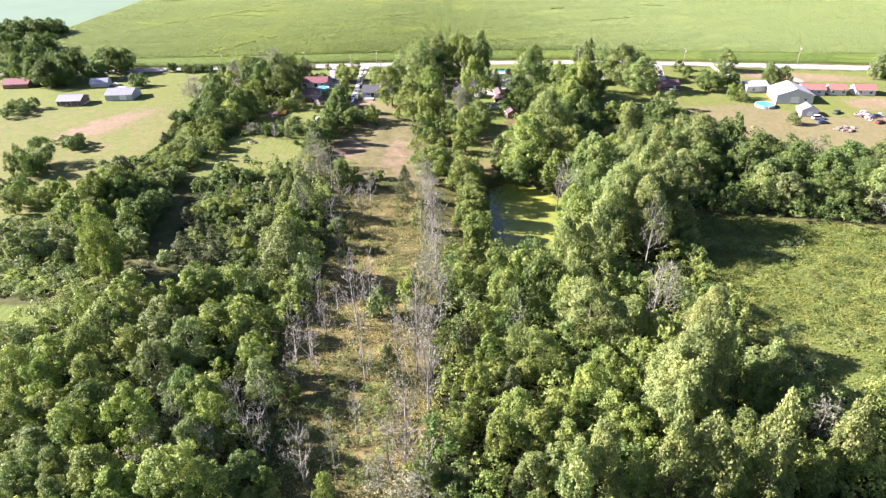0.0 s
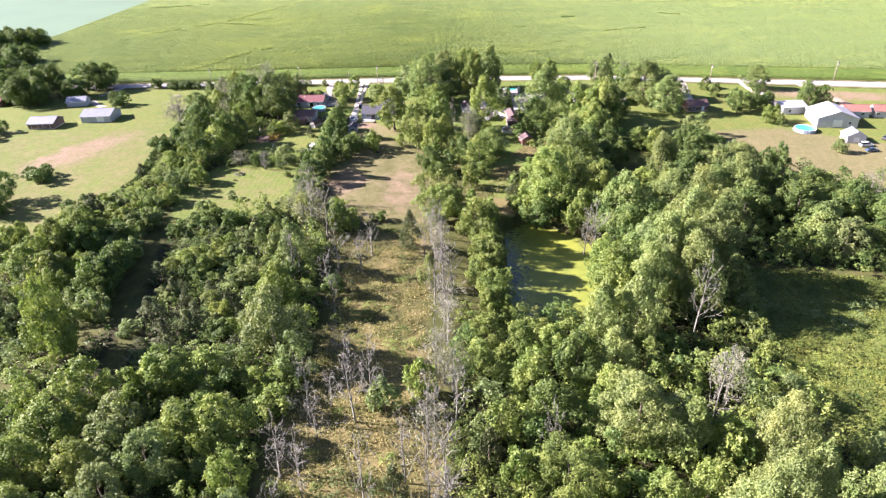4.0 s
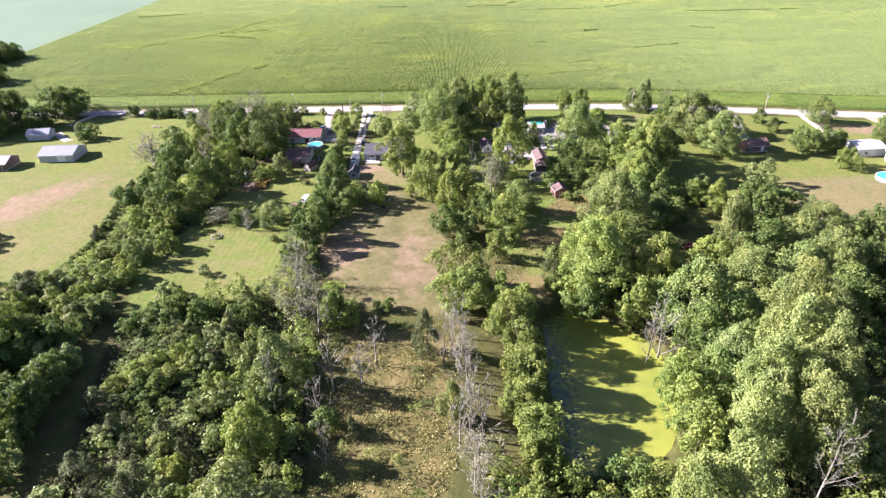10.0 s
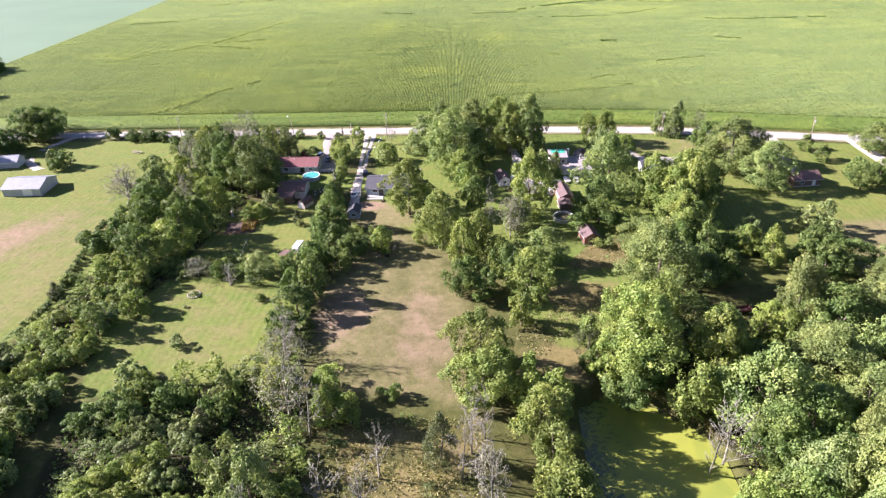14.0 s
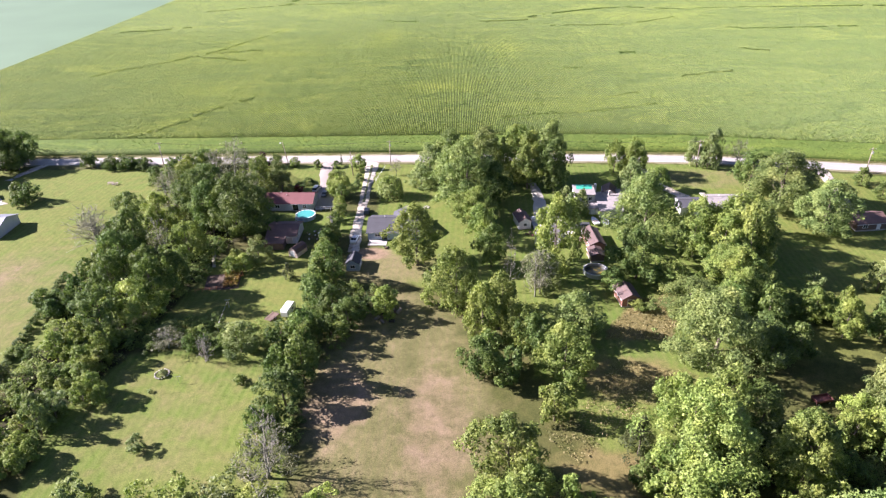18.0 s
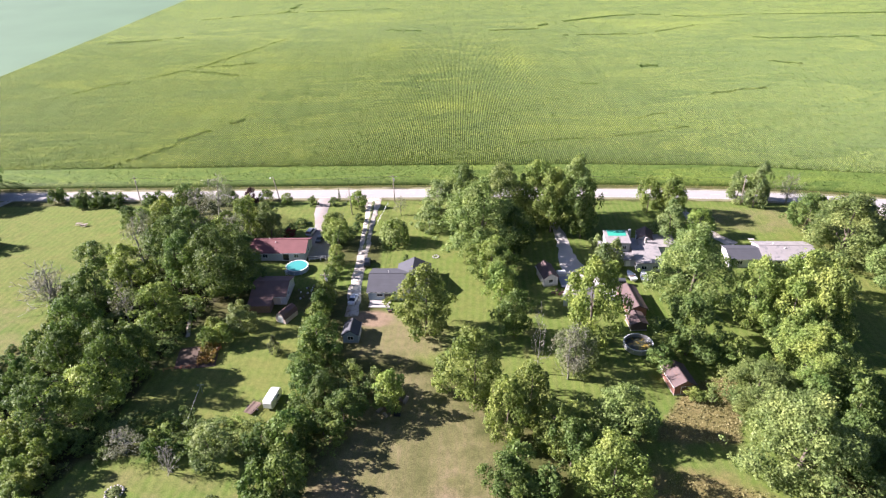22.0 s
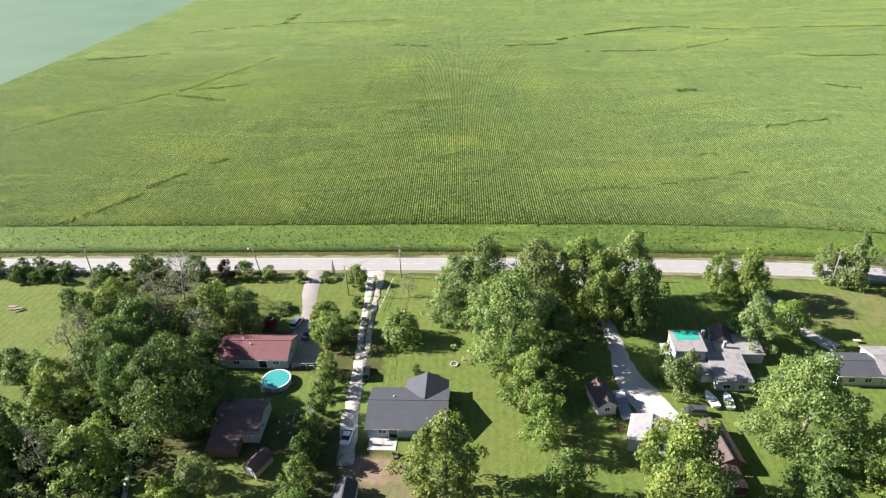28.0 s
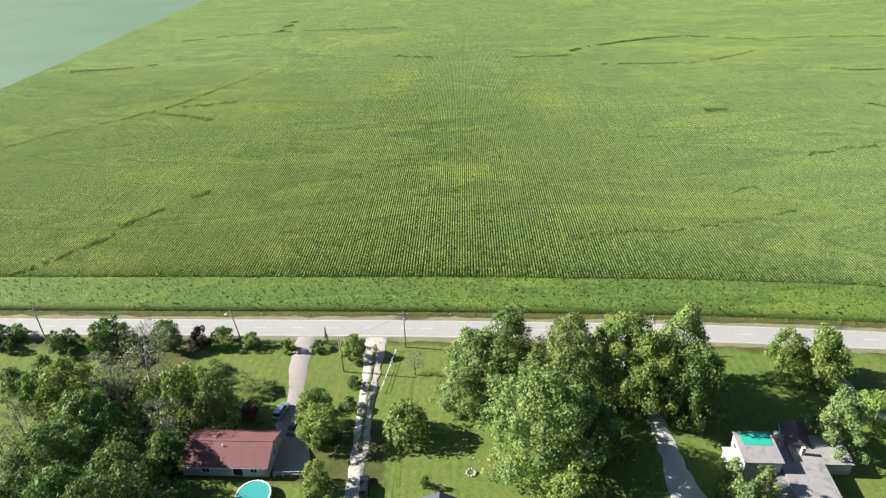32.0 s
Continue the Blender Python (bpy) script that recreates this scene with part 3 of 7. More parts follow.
def make_ground():
    def axis(lo, hi, step, far):
        core = np.arange(lo, hi + step / 2, step)
        out = np.array([30, 80, 160, 320, 640, 1280, far])
        return np.concatenate([lo - out[::-1], core, hi + out])
    xs, ys = axis(-260, 230, 2.0, 4200), axis(30, 372, 2.0, 4200)
    X, Y = np.meshgrid(xs, ys)
    Z = 0.12 * np.sin(X * 0.11 + Y * 0.05) * np.sin(Y * 0.08 - 1.0) * (np.abs(X) < 300)
    pin, pd = inside(X, Y, POND_LINE)
    Z = Z * np.clip((np.abs(line_distance(X, Y, ROAD_LINE)) - 5) / 8, 0, 1) + ground_z(X, Y)
    Z = np.where(pin, POND_LEVEL - np.minimum(0.9, 0.25 + 0.3 * pd), np.maximum(Z, POND_LEVEL + 0.15))
    zone, zone2 = np.zeros((*X.shape, 4)), np.zeros((*X.shape, 4))

    def lay(arr, ch, poly, soft=4.0, amount=1.0):
        i, d = inside(X, Y, poly)
        s = np.where(i, d, -d) / soft
        arr[..., ch] = np.maximum(arr[..., ch], amount * np.clip(0.5 + s, 0, 1))

    def spot(arr, ch, x, y, rx, ry, amount, turn=0.0):
        c, s = math.cos(radians(turn)), math.sin(radians(turn))
        u, v = ((X - x) * c + (Y - y) * s) / rx, (-(X - x) * s + (Y - y) * c) / ry
        arr[..., ch] = np.maximum(arr[..., ch], amount * np.clip(1.6 - np.hypot(u, v) * 1.1, 0, 1))
    for poly in (LEFT_LAWN, MID_LAWN, BACK_YARD, FRONT_YARD, SIDE_YARD):
        lay(zone, 0, poly)
    lay(zone, 0, [(-900, 340), (-900, 361), (900, 240), (900, 225), (260, 310)], 6)
    lay(zone2, 2, LEFT_LAWN, 6, 0.5)
    lay(zone, 0, MEADOW, 6, 0.75)
    lay(zone, 0, [(-116.2, 124.3), (-97.9, 124.7), (-94.0, 112.8), (-101.7, 101.7), (-127.8, 98.3)], 4, 1.0)
    lay(zone2, 2, MEADOW, 6, 0.4)
    lay(zone2, 2, MID_LAWN, 5, 0.5)
    lay(zone, 1, MID_LAWN, 7, 0.36)
    lay(zone, 1, [(-121.0, 223.0), (-117.5, 290.0), (-620, 290), (-620, -160), (-150, -160), (-135.5, 59.0), (-139.4, 128.0), (-128.0, 203.0)], 14, 0.44)
    lay(zone2, 2, BACK_YARD, 5, 0.6)
    lay(zone2, 2, FRONT_YARD, 5, 0.42)
    lay(zone2, 2, [(20.8, 247.5), (61.9, 264.8), (60.0, 355.0), (130.5, 342.4), (265.1, 320.0), (271.1, 244.6)], 8, 0.55)
    lay(zone, 1, CLEARING, 10, 0.58)
    lay(zone, 1, RIGHT_FIELD, 10, 0.85)
    spot(zone, 2, -28, 227, 9, 22, 0.52, 5)
    spot(zone, 1, -44, 284, 14, 9, 0.7)
    spot(zone, 1, -14, 292, 8, 20, 0.35)
    spot(zone, 2, -159, 260, 10, 26, 0.6, -25)
    spot(zone, 1, -157, 260, 18, 44, 0.55, -25)
    spot(zone, 1, -127, 266, 5, 40, 0.4, -8)
    spot(zone, 1, -80, 222, 16, 20, 0.42)
    spot(zone, 1, 15, 252, 20, 12, 0.4)
    lay(zone, 0, [(-4.0, 238.0), (4.0, 222.0), (30.0, 228.0), (34.0, 252.0), (-6.0, 252.0)], 5)
    spot(zone, 1, 15, 217, 14, 6, 0.7)
    spot(zone2, 0, 13, 243, 16, 7, 0.7)
    lay(zone2, 0, STRAW, 3, 0.95)
    spot(zone2, 0, 3, 218, 12, 6, 0.7)
    spot(zone, 2, -48, 232, 9, 14, 0.55)
    spot(zone, 1, 60, 345, 30, 10, 0.5)
    spot(zone, 2, 163, 327, 40, 8, 0.6, -10)
    spot(zone, 2, 178, 285, 14, 12, 0.6)
    spot(zone, 2, -50, 292, 6, 4, 0.8)
    lay(zone2, 0, TALL_GRASS, 8, 0.6)
    spot(zone2, 0, 138, 125, 40, 40, 0.35)
    # Darker ground colour within the woods and hedgerow outlines, thinner along the trail.
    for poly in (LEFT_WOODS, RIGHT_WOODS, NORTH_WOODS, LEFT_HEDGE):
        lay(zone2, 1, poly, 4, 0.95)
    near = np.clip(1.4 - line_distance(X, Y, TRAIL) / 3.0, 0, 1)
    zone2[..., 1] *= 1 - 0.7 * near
    zone2[..., 2] = np.maximum(zone2[..., 2], 0.3 * near)
    me = grid_mesh("ground", np.stack([X, Y, Z], -1), GROUND)
    for name, arr in (("zone", zone), ("zone2", zone2)):
        a = me.color_attributes.new(name, "FLOAT_COLOR", "POINT")
        arr[..., 3] = 1
        a.data.foreach_set("color", arr.reshape(-1).astype(np.float32))
    tagged(new("ground", me), "grassy ground with mown lawns, dry patches and bare soil", "ground", kind="structure")


make_ground()


# ---- road, drives, pond ----
def ribbon(name, line, width, z, mat, edge=0.15, step=4.0, seed=1, **tags):
    """A strip of ground along a smooth line, with slightly ragged edges."""
    rng = np.random.default_rng(seed)
    pts = []
    for (x0, y0), (x1, y1) in zip(line[:-1], line[1:]):
        n = max(1, int(math.hypot(x1 - x0, y1 - y0) / step))
        pts += [(x0 + (x1 - x0) * k / n, y0 + (y1 - y0) * k / n) for k in range(n)]
    pts.append(line[-1])
    P = np.array(pts, float)
    for _ in range(6):
        P[1:-1] = (P[:-2] + 2 * P[1:-1] + P[2:]) / 4
    D = np.gradient(P, axis=0)
    N = np.stack([-D[:, 1], D[:, 0]], 1) / np.hypot(D[:, 0], D[:, 1])[:, None]
    w = np.full(len(P), width / 2) if np.isscalar(width) else np.interp(np.linspace(0, 1, len(P)), np.linspace(0, 1, len(width)), width) / 2
    cols = []
    for s, dz in ((-1.0, -0.06), (-0.92, 0), (0, 0.02), (0.92, 0), (1.0, -0.06)):
        jit = rng.normal(0, edge, len(P)) if abs(s) > 0.5 else 0
        Q = P + N * (s * w + jit)[:, None]
        cols.append(np.column_stack([Q, z + dz + ground_z(Q[:, 0], Q[:, 1])]))
    return tagged(new(name, grid_mesh(name, np.stack(cols, 1), mat)), **tags)


ribbon("verge", ROAD_LINE, 9.6, 0.035, plain("gravel_verge", (0.19, 0.18, 0.10), 0.95, vary=0.3, coarse=0.4, relief=0.6), 0.5, label="dry grass and gravel verge along the road", category="verge", kind="structure")
road = ribbon("road", ROAD_LINE, 6.9, 0.075, ASPHALT, 0.06, label="pale worn two-lane country road with faded markings", category="road", kind="structure")


def road_line(offset, width, dash=0.0, gap=0.0):
    quads = []
    for (x0, y0), (x1, y1) in zip(ROAD_LINE[2:-2], ROAD_LINE[3:-1]):
        d = math.hypot(x1 - x0, y1 - y0)
        ux, uy = (x1 - x0) / d, (y1 - y0) / d
        s = 0.0
        while s < d:
            e = min(d, s + (dash or d))
            a = [(s, offset - width / 2), (e, offset - width / 2), (e, offset + width / 2), (s, offset + width / 2)]
            quads.append([(x0 + ux * p - uy * q, y0 + uy * p + ux * q, 0.105) for p, q in a])
            s = e + gap
    return quads


lines = road_line(-3.0, 0.14) + road_line(3.0, 0.14) + road_line(0.0, 0.12, 3, 6)
new_lines = child("road_marking", quads_mesh("road_marking", np.array(lines), PAINT_LINE), road)

tagged(new("pond", mesh_from("pond", [(x, y, POND_LEVEL) for x, y in POND_LINE], [tuple(range(len(POND_LINE)))], POND)), "still pond covered with yellow-green duckweed", "pond", kind="structure")
DRIVE_TAGS = dict(category="driveway", kind="structure")
ribbon("driveway", [(-60.2, 361.5), (-58.8, 338), (-57.8, 324), (-56.9, 306), (-55.4, 293)], [5.0, 3.5, 3.0, 3.0, 3.2, 3.0], 0.06, GRAVEL, 0.2, 2.0, 2, label="long gravel driveway with two worn wheel tracks", **DRIVE_TAGS)
ribbon("driveway", [(-77, 361.5), (-76.2, 350), (-74.4, 337), (-72, 329), (-69.5, 321)], [4.6, 4.4, 4.6, 5.5, 6.5, 7.0], 0.06, plain("asphalt_drive", (0.31, 0.272, 0.245), 0.9, vary=0.15, coarse=0.4), 0.04, 2.0, 3, label="worn pale asphalt driveway beside the red-roofed house", **DRIVE_TAGS)
ribbon("driveway", [(-6, 361), (-2.5, 345), (-0.4, 333), (0.2, 318), (2.6, 311), (7.5, 306), (11.5, 303.5)], [3.6, 2.6, 2.6, 2.8, 3.6, 6.0, 9.0, 8.0], 0.06, plain("white_gravel", (0.50, 0.475, 0.44), 0.95, vary=0.15, coarse=0.4, relief=0.6), 0.25, 2.0, 4, label="white gravel driveway widening into a yard", **DRIVE_TAGS)
ribbon("driveway", [(36, 362), (38.5, 349), (42, 337), (48, 330)], 3.4, 0.06, GRAVEL, 0.2, 2.0, 5, label="narrow gravel driveway under trees", **DRIVE_TAGS)
ribbon("driveway", [(100, 354), (97, 335), (95, 318)], 4.5, 0.06, GRAVEL, 0.2, 3.0, 6, label="gravel driveway to a brown house", **DRIVE_TAGS)
ribbon("driveway", [(128, 350), (131, 330), (134, 312)], 5.0, 0.06, GRAVEL, 0.2, 3.0, 7, label="pale gravel driveway to white buildings", **DRIVE_TAGS)
ribbon("driveway", [(154, 345), (160, 325), (166, 308)], 4.5, 0.06, plain("sandy_drive", (0.36, 0.27, 0.19), 0.95, vary=0.2), 0.3, 3.0, 8, label="sandy driveway to a red-roofed house", **DRIVE_TAGS)
ribbon("driveway", [(-188, 363), (-196, 345), (-190, 330), (-180, 322)], 3.4, 0.06, GRAVEL, 0.3, 3.0, 9, label="gravel drive winding to grey sheds", **DRIVE_TAGS)
ribbon("grass_strip", [(-59.9, 359.0), (-58.8, 338), (-57.9, 326)], 0.75, 0.095, plain("worn_grass", (0.12, 0.14, 0.055), 0.95, vary=0.3), 0.15, 1.5, 11, label="thin grass strip between the wheel tracks", category="grass", kind="structure")
ribbon("footpath", [(-93, 284), (-95, 290), (-98, 298)], 0.9, 0.06, GRAVEL, 0.1, 1.5, 10, label="narrow worn path beside the garden", category="path", kind="structure")


def sprays(C, N, size, rng, curl=0.25):
    """Ragged leaf sprays: a loose, uneven triangle at each centre C, facing N. Array (n, 3, 3)."""
    n = len(C)
    N = N / (np.linalg.norm(N, axis=1, keepdims=True) + 1e-9)
    A = np.cross(N, rng.normal(size=(n, 3)))
    A /= np.linalg.norm(A, axis=1, keepdims=True) + 1e-9
    B = np.cross(N, A)
    s = size * rng.uniform(0.6, 1.4, (n, 1))
    V = np.empty((n, 3, 3))
    turn = rng.uniform(0, 6.28, (n, 1))
    for k in range(3):
        a = turn + k * 2.094 + rng.normal(0, 0.35, (n, 1))
        V[:, k] = C + (A * np.cos(a) + B * np.sin(a)) * s * rng.uniform(0.6, 1.25, (n, 1)) + N * s * rng.normal(0, curl, (n, 1))
    return V


# ---- corn and soybean fields ----
ROW = 0.762
SLANT = 0.0365
PASS_EDGE = -91.4   # where two passes of the planter meet
# lines through the corn: points, width, darkness; those of darkness under 1 are soft folds
DIPS = [([(-244, 480), (-232, 500), (-222, 509), (-209, 522), (-198, 535), (-189, 548), (-180, 572), (-171, 593), (-162, 620)], 2.2, 0.8),
        ([(-167, 385), (-161, 391), (-157, 399), (-152, 404), (-148, 419), (-141, 431), (-131, 442)], 1.8, 0.9),
        ([(-11, 405), (-6, 408), (7, 410), (19, 411), (34, 415), (53, 421), (60, 425)], 1.6, 0.9),
        ([(16, 651), (30, 661), (52, 673), (70, 681), (97, 687), (129, 672), (146, 672), (167, 675), (195, 673), (225, 672), (330, 668)], 2.4, 1.6),
        ([(-198, 535), (-181, 529), (-161, 522)], 2.4, 0.5), ([(-187, 543), (-160, 551)], 2.6, 0.5), ([(-192, 734), (-192, 753), (-191, 778)], 4.0, 2.0),
        ([(-256, 707), (-223, 724), (-191, 734), (-103, 741)], 2.0, 0.5), ([(-297, 620), (-268, 625), (-241, 635)], 1.8, 0.5), ([(-95, 645), (-82, 642), (-67, 639)], 4.0, 1.1),
        ([(147, 596), (157, 590), (183, 590), (230, 592)], 2.6, 1.8), ([(62, 526), (72, 526)], 4.0, 2.2), ([(25, 491), (36, 491)], 3.2, 1.4),
        ([(35, 430), (44, 437), (55, 442)], 1.6, 0.6), ([(-19, 636), (16, 639)], 1.8, 0.5), ([(30, 615), (79, 613), (101, 623), (123, 640)], 1.8, 0.5),
        ([(133, 533), (141, 528), (149, 526)], 2.0, 0.8), ([(83, 470), (96, 476), (119, 483)], 2.0, 0.6), ([(12, 390), (13.5, 390)], 0.9, 1.8)]
YELLOW = [(-116, 423, 15, 9), (-157, 456, 22, 8), (-212, 491, 30, 9), (-36, 460, 24, 9), (-4, 547, 12, 26), (-84, 587, 9, 24), (-239, 518, 26, 14), (-60, 392, 60, 4), (-150, 530, 40, 8), (40, 428, 30, 6), (-120, 700, 40, 16), (90, 640, 60, 10)]


def corn_height(X, Y, top):
    H = np.full(X.shape, top) + 0.25 * np.sin(X * 0.021 + 1.3) * np.sin(Y * 0.017)
    return np.maximum(H, 0.25)


def patch_value(X, Y):
    V = np.zeros(X.shape)
    for x, y, rx, ry in YELLOW:
        V = np.maximum(V, np.exp(-((X - x) / rx) ** 2 - ((Y - y) / ry) ** 2))
    for line, w, depth in DIPS[:4]:
        V = np.maximum(V, 0.7 * np.exp(-((line_distance(X, Y - 9, line)) / 7) ** 2))
    V = np.maximum(V, 0.35 * np.exp(-((X + (Y - 388) * SLANT - PASS_EDGE) / 0.7) ** 2))
    return V


def field(name, P, mat, **tags):
    me = grid_mesh(name, P, mat, mat is not CORN)
    a = me.attributes.new("patch", "FLOAT", "POINT")
    a.data.foreach_set("value", patch_value(P[..., 0], P[..., 1]).reshape(-1).astype(np.float32))
    return tagged(new(name, me), **tags)


def road_y(X):
    return np.interp(X, [p[0] for p in ROAD_LINE], [p[1] for p in ROAD_LINE])


def corn_point(U, V):
    return U - V * SLANT, road_y(U) + 19.9 + V


def corn_sheet(u, v):
    """A stand of corn as one canopy, with lower lines where the stand is thin."""
    U, V = np.meshgrid(u, v)
    X, Y = corn_point(U, V)
    return np.stack([X, Y, np.minimum(corn_height(X, Y, 2.3), 0.8 + 0.8 * np.maximum(U + 302.6, 0))], -1)


def corn_rows(u0, n, v):
    """Rows with leafy tops, and narrow dark gaps between them."""
    rng = np.random.default_rng(5)
    offs = np.array([0.0, 0.37, 0.40, 0.735])
    u = (u0 + np.arange(n)[:, None] * ROW + offs[None, :]).reshape(-1)
    U, V = np.meshgrid(u, v)
    closing = np.tile(np.array([-0.10, 0.10, 0.08, -0.08]), n)[None, :] * np.clip(V / 420, 0, 1)
    U = U + closing
    X, Y = corn_point(U, V)
    top = corn_height(X, Y, 2.3)
    gap = np.tile(np.array([0.0, 0.0, 1.0, 1.0]), n)[None, :] * (0.8 + 0.2 * np.clip((U - PASS_EDGE) / 2, 0, 1)) * (1 - 0.5 * np.exp(-((U - PASS_EDGE) / 0.7) ** 2))
    Z = top - gap * 0.3 * np.clip(1.1 - V / 260, 0.1, 1)
    X = X + rng.normal(0, 0.02, X.shape)
    return np.stack([X, Y, Z], -1)


def headland_rows():
    rng = np.random.default_rng(6)
    xs = np.arange(-303, 330, 1.3)
    k = np.arange(2 * 17 + 1)
    Xg, Kg = np.meshgrid(xs, k)
    Y = road_y(Xg) + 7.0 + Kg * ROW / 2
    peak = Kg % 2 == 1
    H = corn_height(Xg, Y, 2.3)
    Z = H + np.where(peak, 0, -0.32) + rng.normal(0, 0.03, H.shape)
    Z[0] = 0.0
    Z[-1] = H[-1]
    return np.stack([Xg + rng.normal(0, 0.1, H.shape), Y, Z], -1)


def corn_leaves(kind):
    """Loose leaves over the rows that stand nearest to the road."""
    rng = np.random.default_rng(8)
    if kind == "rows":
        n = 420000
        V = 600 * rng.uniform(0, 1, n) ** 2.0
        U = np.where(rng.uniform(0, 1, n) < 0.4, rng.normal(-30, 95, n), rng.uniform(-302, 330, n))
        U = np.where(np.abs(U) < 302, U, rng.uniform(-302, 300, n))
        U = U_ROWS + (np.floor((U - U_ROWS) / ROW) + 0.25) * ROW + rng.normal(0, 0.10, n)
        X, Y = corn_point(U, V)
    else:
        n = 14000
        X = np.clip(rng.normal(-30, 110, n), -302, 330)
        Y = road_y(X) + 7.2 + (np.floor(rng.uniform(0, 17, n)) + 0.5) * ROW + rng.normal(0, 0.12, n)
    Z = corn_height(X, Y, 2.32) + rng.uniform(-0.35, 0.22, n)
    Z = np.where(Z < 0.5, rng.uniform(0.1, 0.5, n), Z)
    C = np.stack([X, Y, Z], 1)
    me = spray_mesh("corn_leaves", sprays(C, rng.normal(0, 0.6, C.shape) + (0, 0, 1.0), 0.27, rng), CORN_LEAF)
    a = me.attributes.new("patch", "FLOAT", "POINT")
    a.data.foreach_set("value", np.repeat(patch_value(X, Y), 3).astype(np.float32))
    tagged(new("corn_leaves", me), "upper leaves of the tall corn plants", "corn field", kind="stuff")


CORN_TAGS = dict(category="corn field", kind="stuff")
U_ROWS, N_ROWS = -302.6, 830
V_ROWS = np.concatenate([np.arange(0, 90, 12.0), np.arange(90, 301, 30.0), [312, 330, 350, 380, 420, 470, 530, 606]])
U_END = U_ROWS + N_ROWS * ROW
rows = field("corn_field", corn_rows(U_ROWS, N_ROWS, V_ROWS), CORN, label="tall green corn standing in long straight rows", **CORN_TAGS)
# Row sides and gap floors share one dark colour: litter plus painted shade.
rows.data.materials.append(plain("litter_and_gap_shade", (0.042, 0.066, 0.02), 0.95, vary=0.4, fine=3, coarse=0.5))
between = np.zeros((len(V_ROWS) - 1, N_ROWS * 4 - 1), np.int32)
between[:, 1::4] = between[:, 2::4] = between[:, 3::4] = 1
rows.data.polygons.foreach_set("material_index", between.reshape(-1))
field("corn_field", corn_sheet(np.concatenate([[U_END - 0.1, U_END + 4], np.arange(340, 1600, 40.0)]), V_ROWS), CORN_FLAT, label="green corn along the curve of the road", **CORN_TAGS)
field("corn_field", corn_sheet(np.concatenate([np.arange(-302.6, 330, 2.5), np.arange(330, 1600, 40.0)]), np.arange(605, 1500, 60.0)), CORN_FLAT, label="distant green corn fading away", **CORN_TAGS)
field("corn_headland", headland_rows(), CORN_FAR, label="corn rows planted along the road edge", **CORN_TAGS)
corn_leaves("rows")


def weed_strips():
    """Ragged darker lines through the field: weeds in thin corn where water runs, and mid-dark sprays that draw the
    soft folds.
    """
    rng = np.random.default_rng(12)
    C, soft = [], []
    for line, w, depth in DIPS:
        for (x0, y0), (x1, y1) in zip(line[:-1], line[1:]):
            d = math.hypot(x1 - x0, y1 - y0)
            n = int((d + 1) * 18 * max(depth, 0.8))
            s = rng.uniform(0, 1, n)
            off = 0.5 * np.sin(s * d * 0.22 + x0) + 0.4 * np.sin(s * d * 0.6 + y0)
            keep = np.sin(s * d * 0.33 + y0 * 0.3) + np.sin(s * d * 0.11 + x0) > -1.1
            nx, ny = -(y1 - y0) / d, (x1 - x0) / d
            spread = rng.normal(0, 0.36 * w, n)
            X = x0 + (x1 - x0) * s + nx * (off + spread)
            Y = y0 + (y1 - y0) * s + ny * (off + spread)
            (C if depth >= 1 else soft).append(np.stack([X, Y, rng.uniform(2.0, 2.55, n)], 1)[keep])
    for group, leaf, size, label in ((C, "M", 0.42, "dark ragged weed lines winding through the corn"), (soft, "V", 0.42, "soft green lines of leaf sprays along folds in the field")):
        P = np.concatenate(group)
        N = rng.normal(0, 0.6, P.shape) + (0.5, -0.4, 0.5)
        tagged(new("field_weeds", spray_mesh("field_weeds", sprays(P, N, size, rng), LEAF[leaf])), label, "weeds", kind="stuff")


weed_strips()
corn_leaves("headland")


def soy_field():
    u, v = np.append(np.arange(-1500, -304, 12.0), -302.5), np.concatenate([np.arange(-16, 400, 6.0), np.arange(400, 1500, 50.0)])
    U, V = np.meshgrid(u, v)
    Z = 0.75 + 0.12 * np.sin(U * 0.3) * np.sin(V * 0.23)
    Z[0] = 0
    return np.stack([U - V * SLANT, 388 + V, Z], -1)


tagged(new("soybean_field", grid_mesh("soybean_field", soy_field(), SOY)), "smooth bluish-green soybean field", "soybean field", kind="stuff")


# ---- trees and shrubs ----
PROTO_R, PROTO_H = 5.0, 12.0


PROFILES = {
    "round": ([0, 0.12, 0.35, 0.6, 0.82, 1.0], [0.45, 0.80, 1.0, 0.92, 0.62, 0.18]),
    "tall": ([0, 0.1, 0.3, 0.55, 0.8, 1.0], [0.55, 0.85, 1.0, 0.80, 0.52, 0.16]),
    "cone": ([0, 0.1, 0.3, 0.6, 0.85, 1.0], [0.75, 1.0, 0.82, 0.50, 0.22, 0.04]),
    "mound": ([0, 0.1, 0.4, 0.7, 0.9, 1.0], [0.85, 1.0, 0.98, 0.75, 0.45, 0.2]),
}


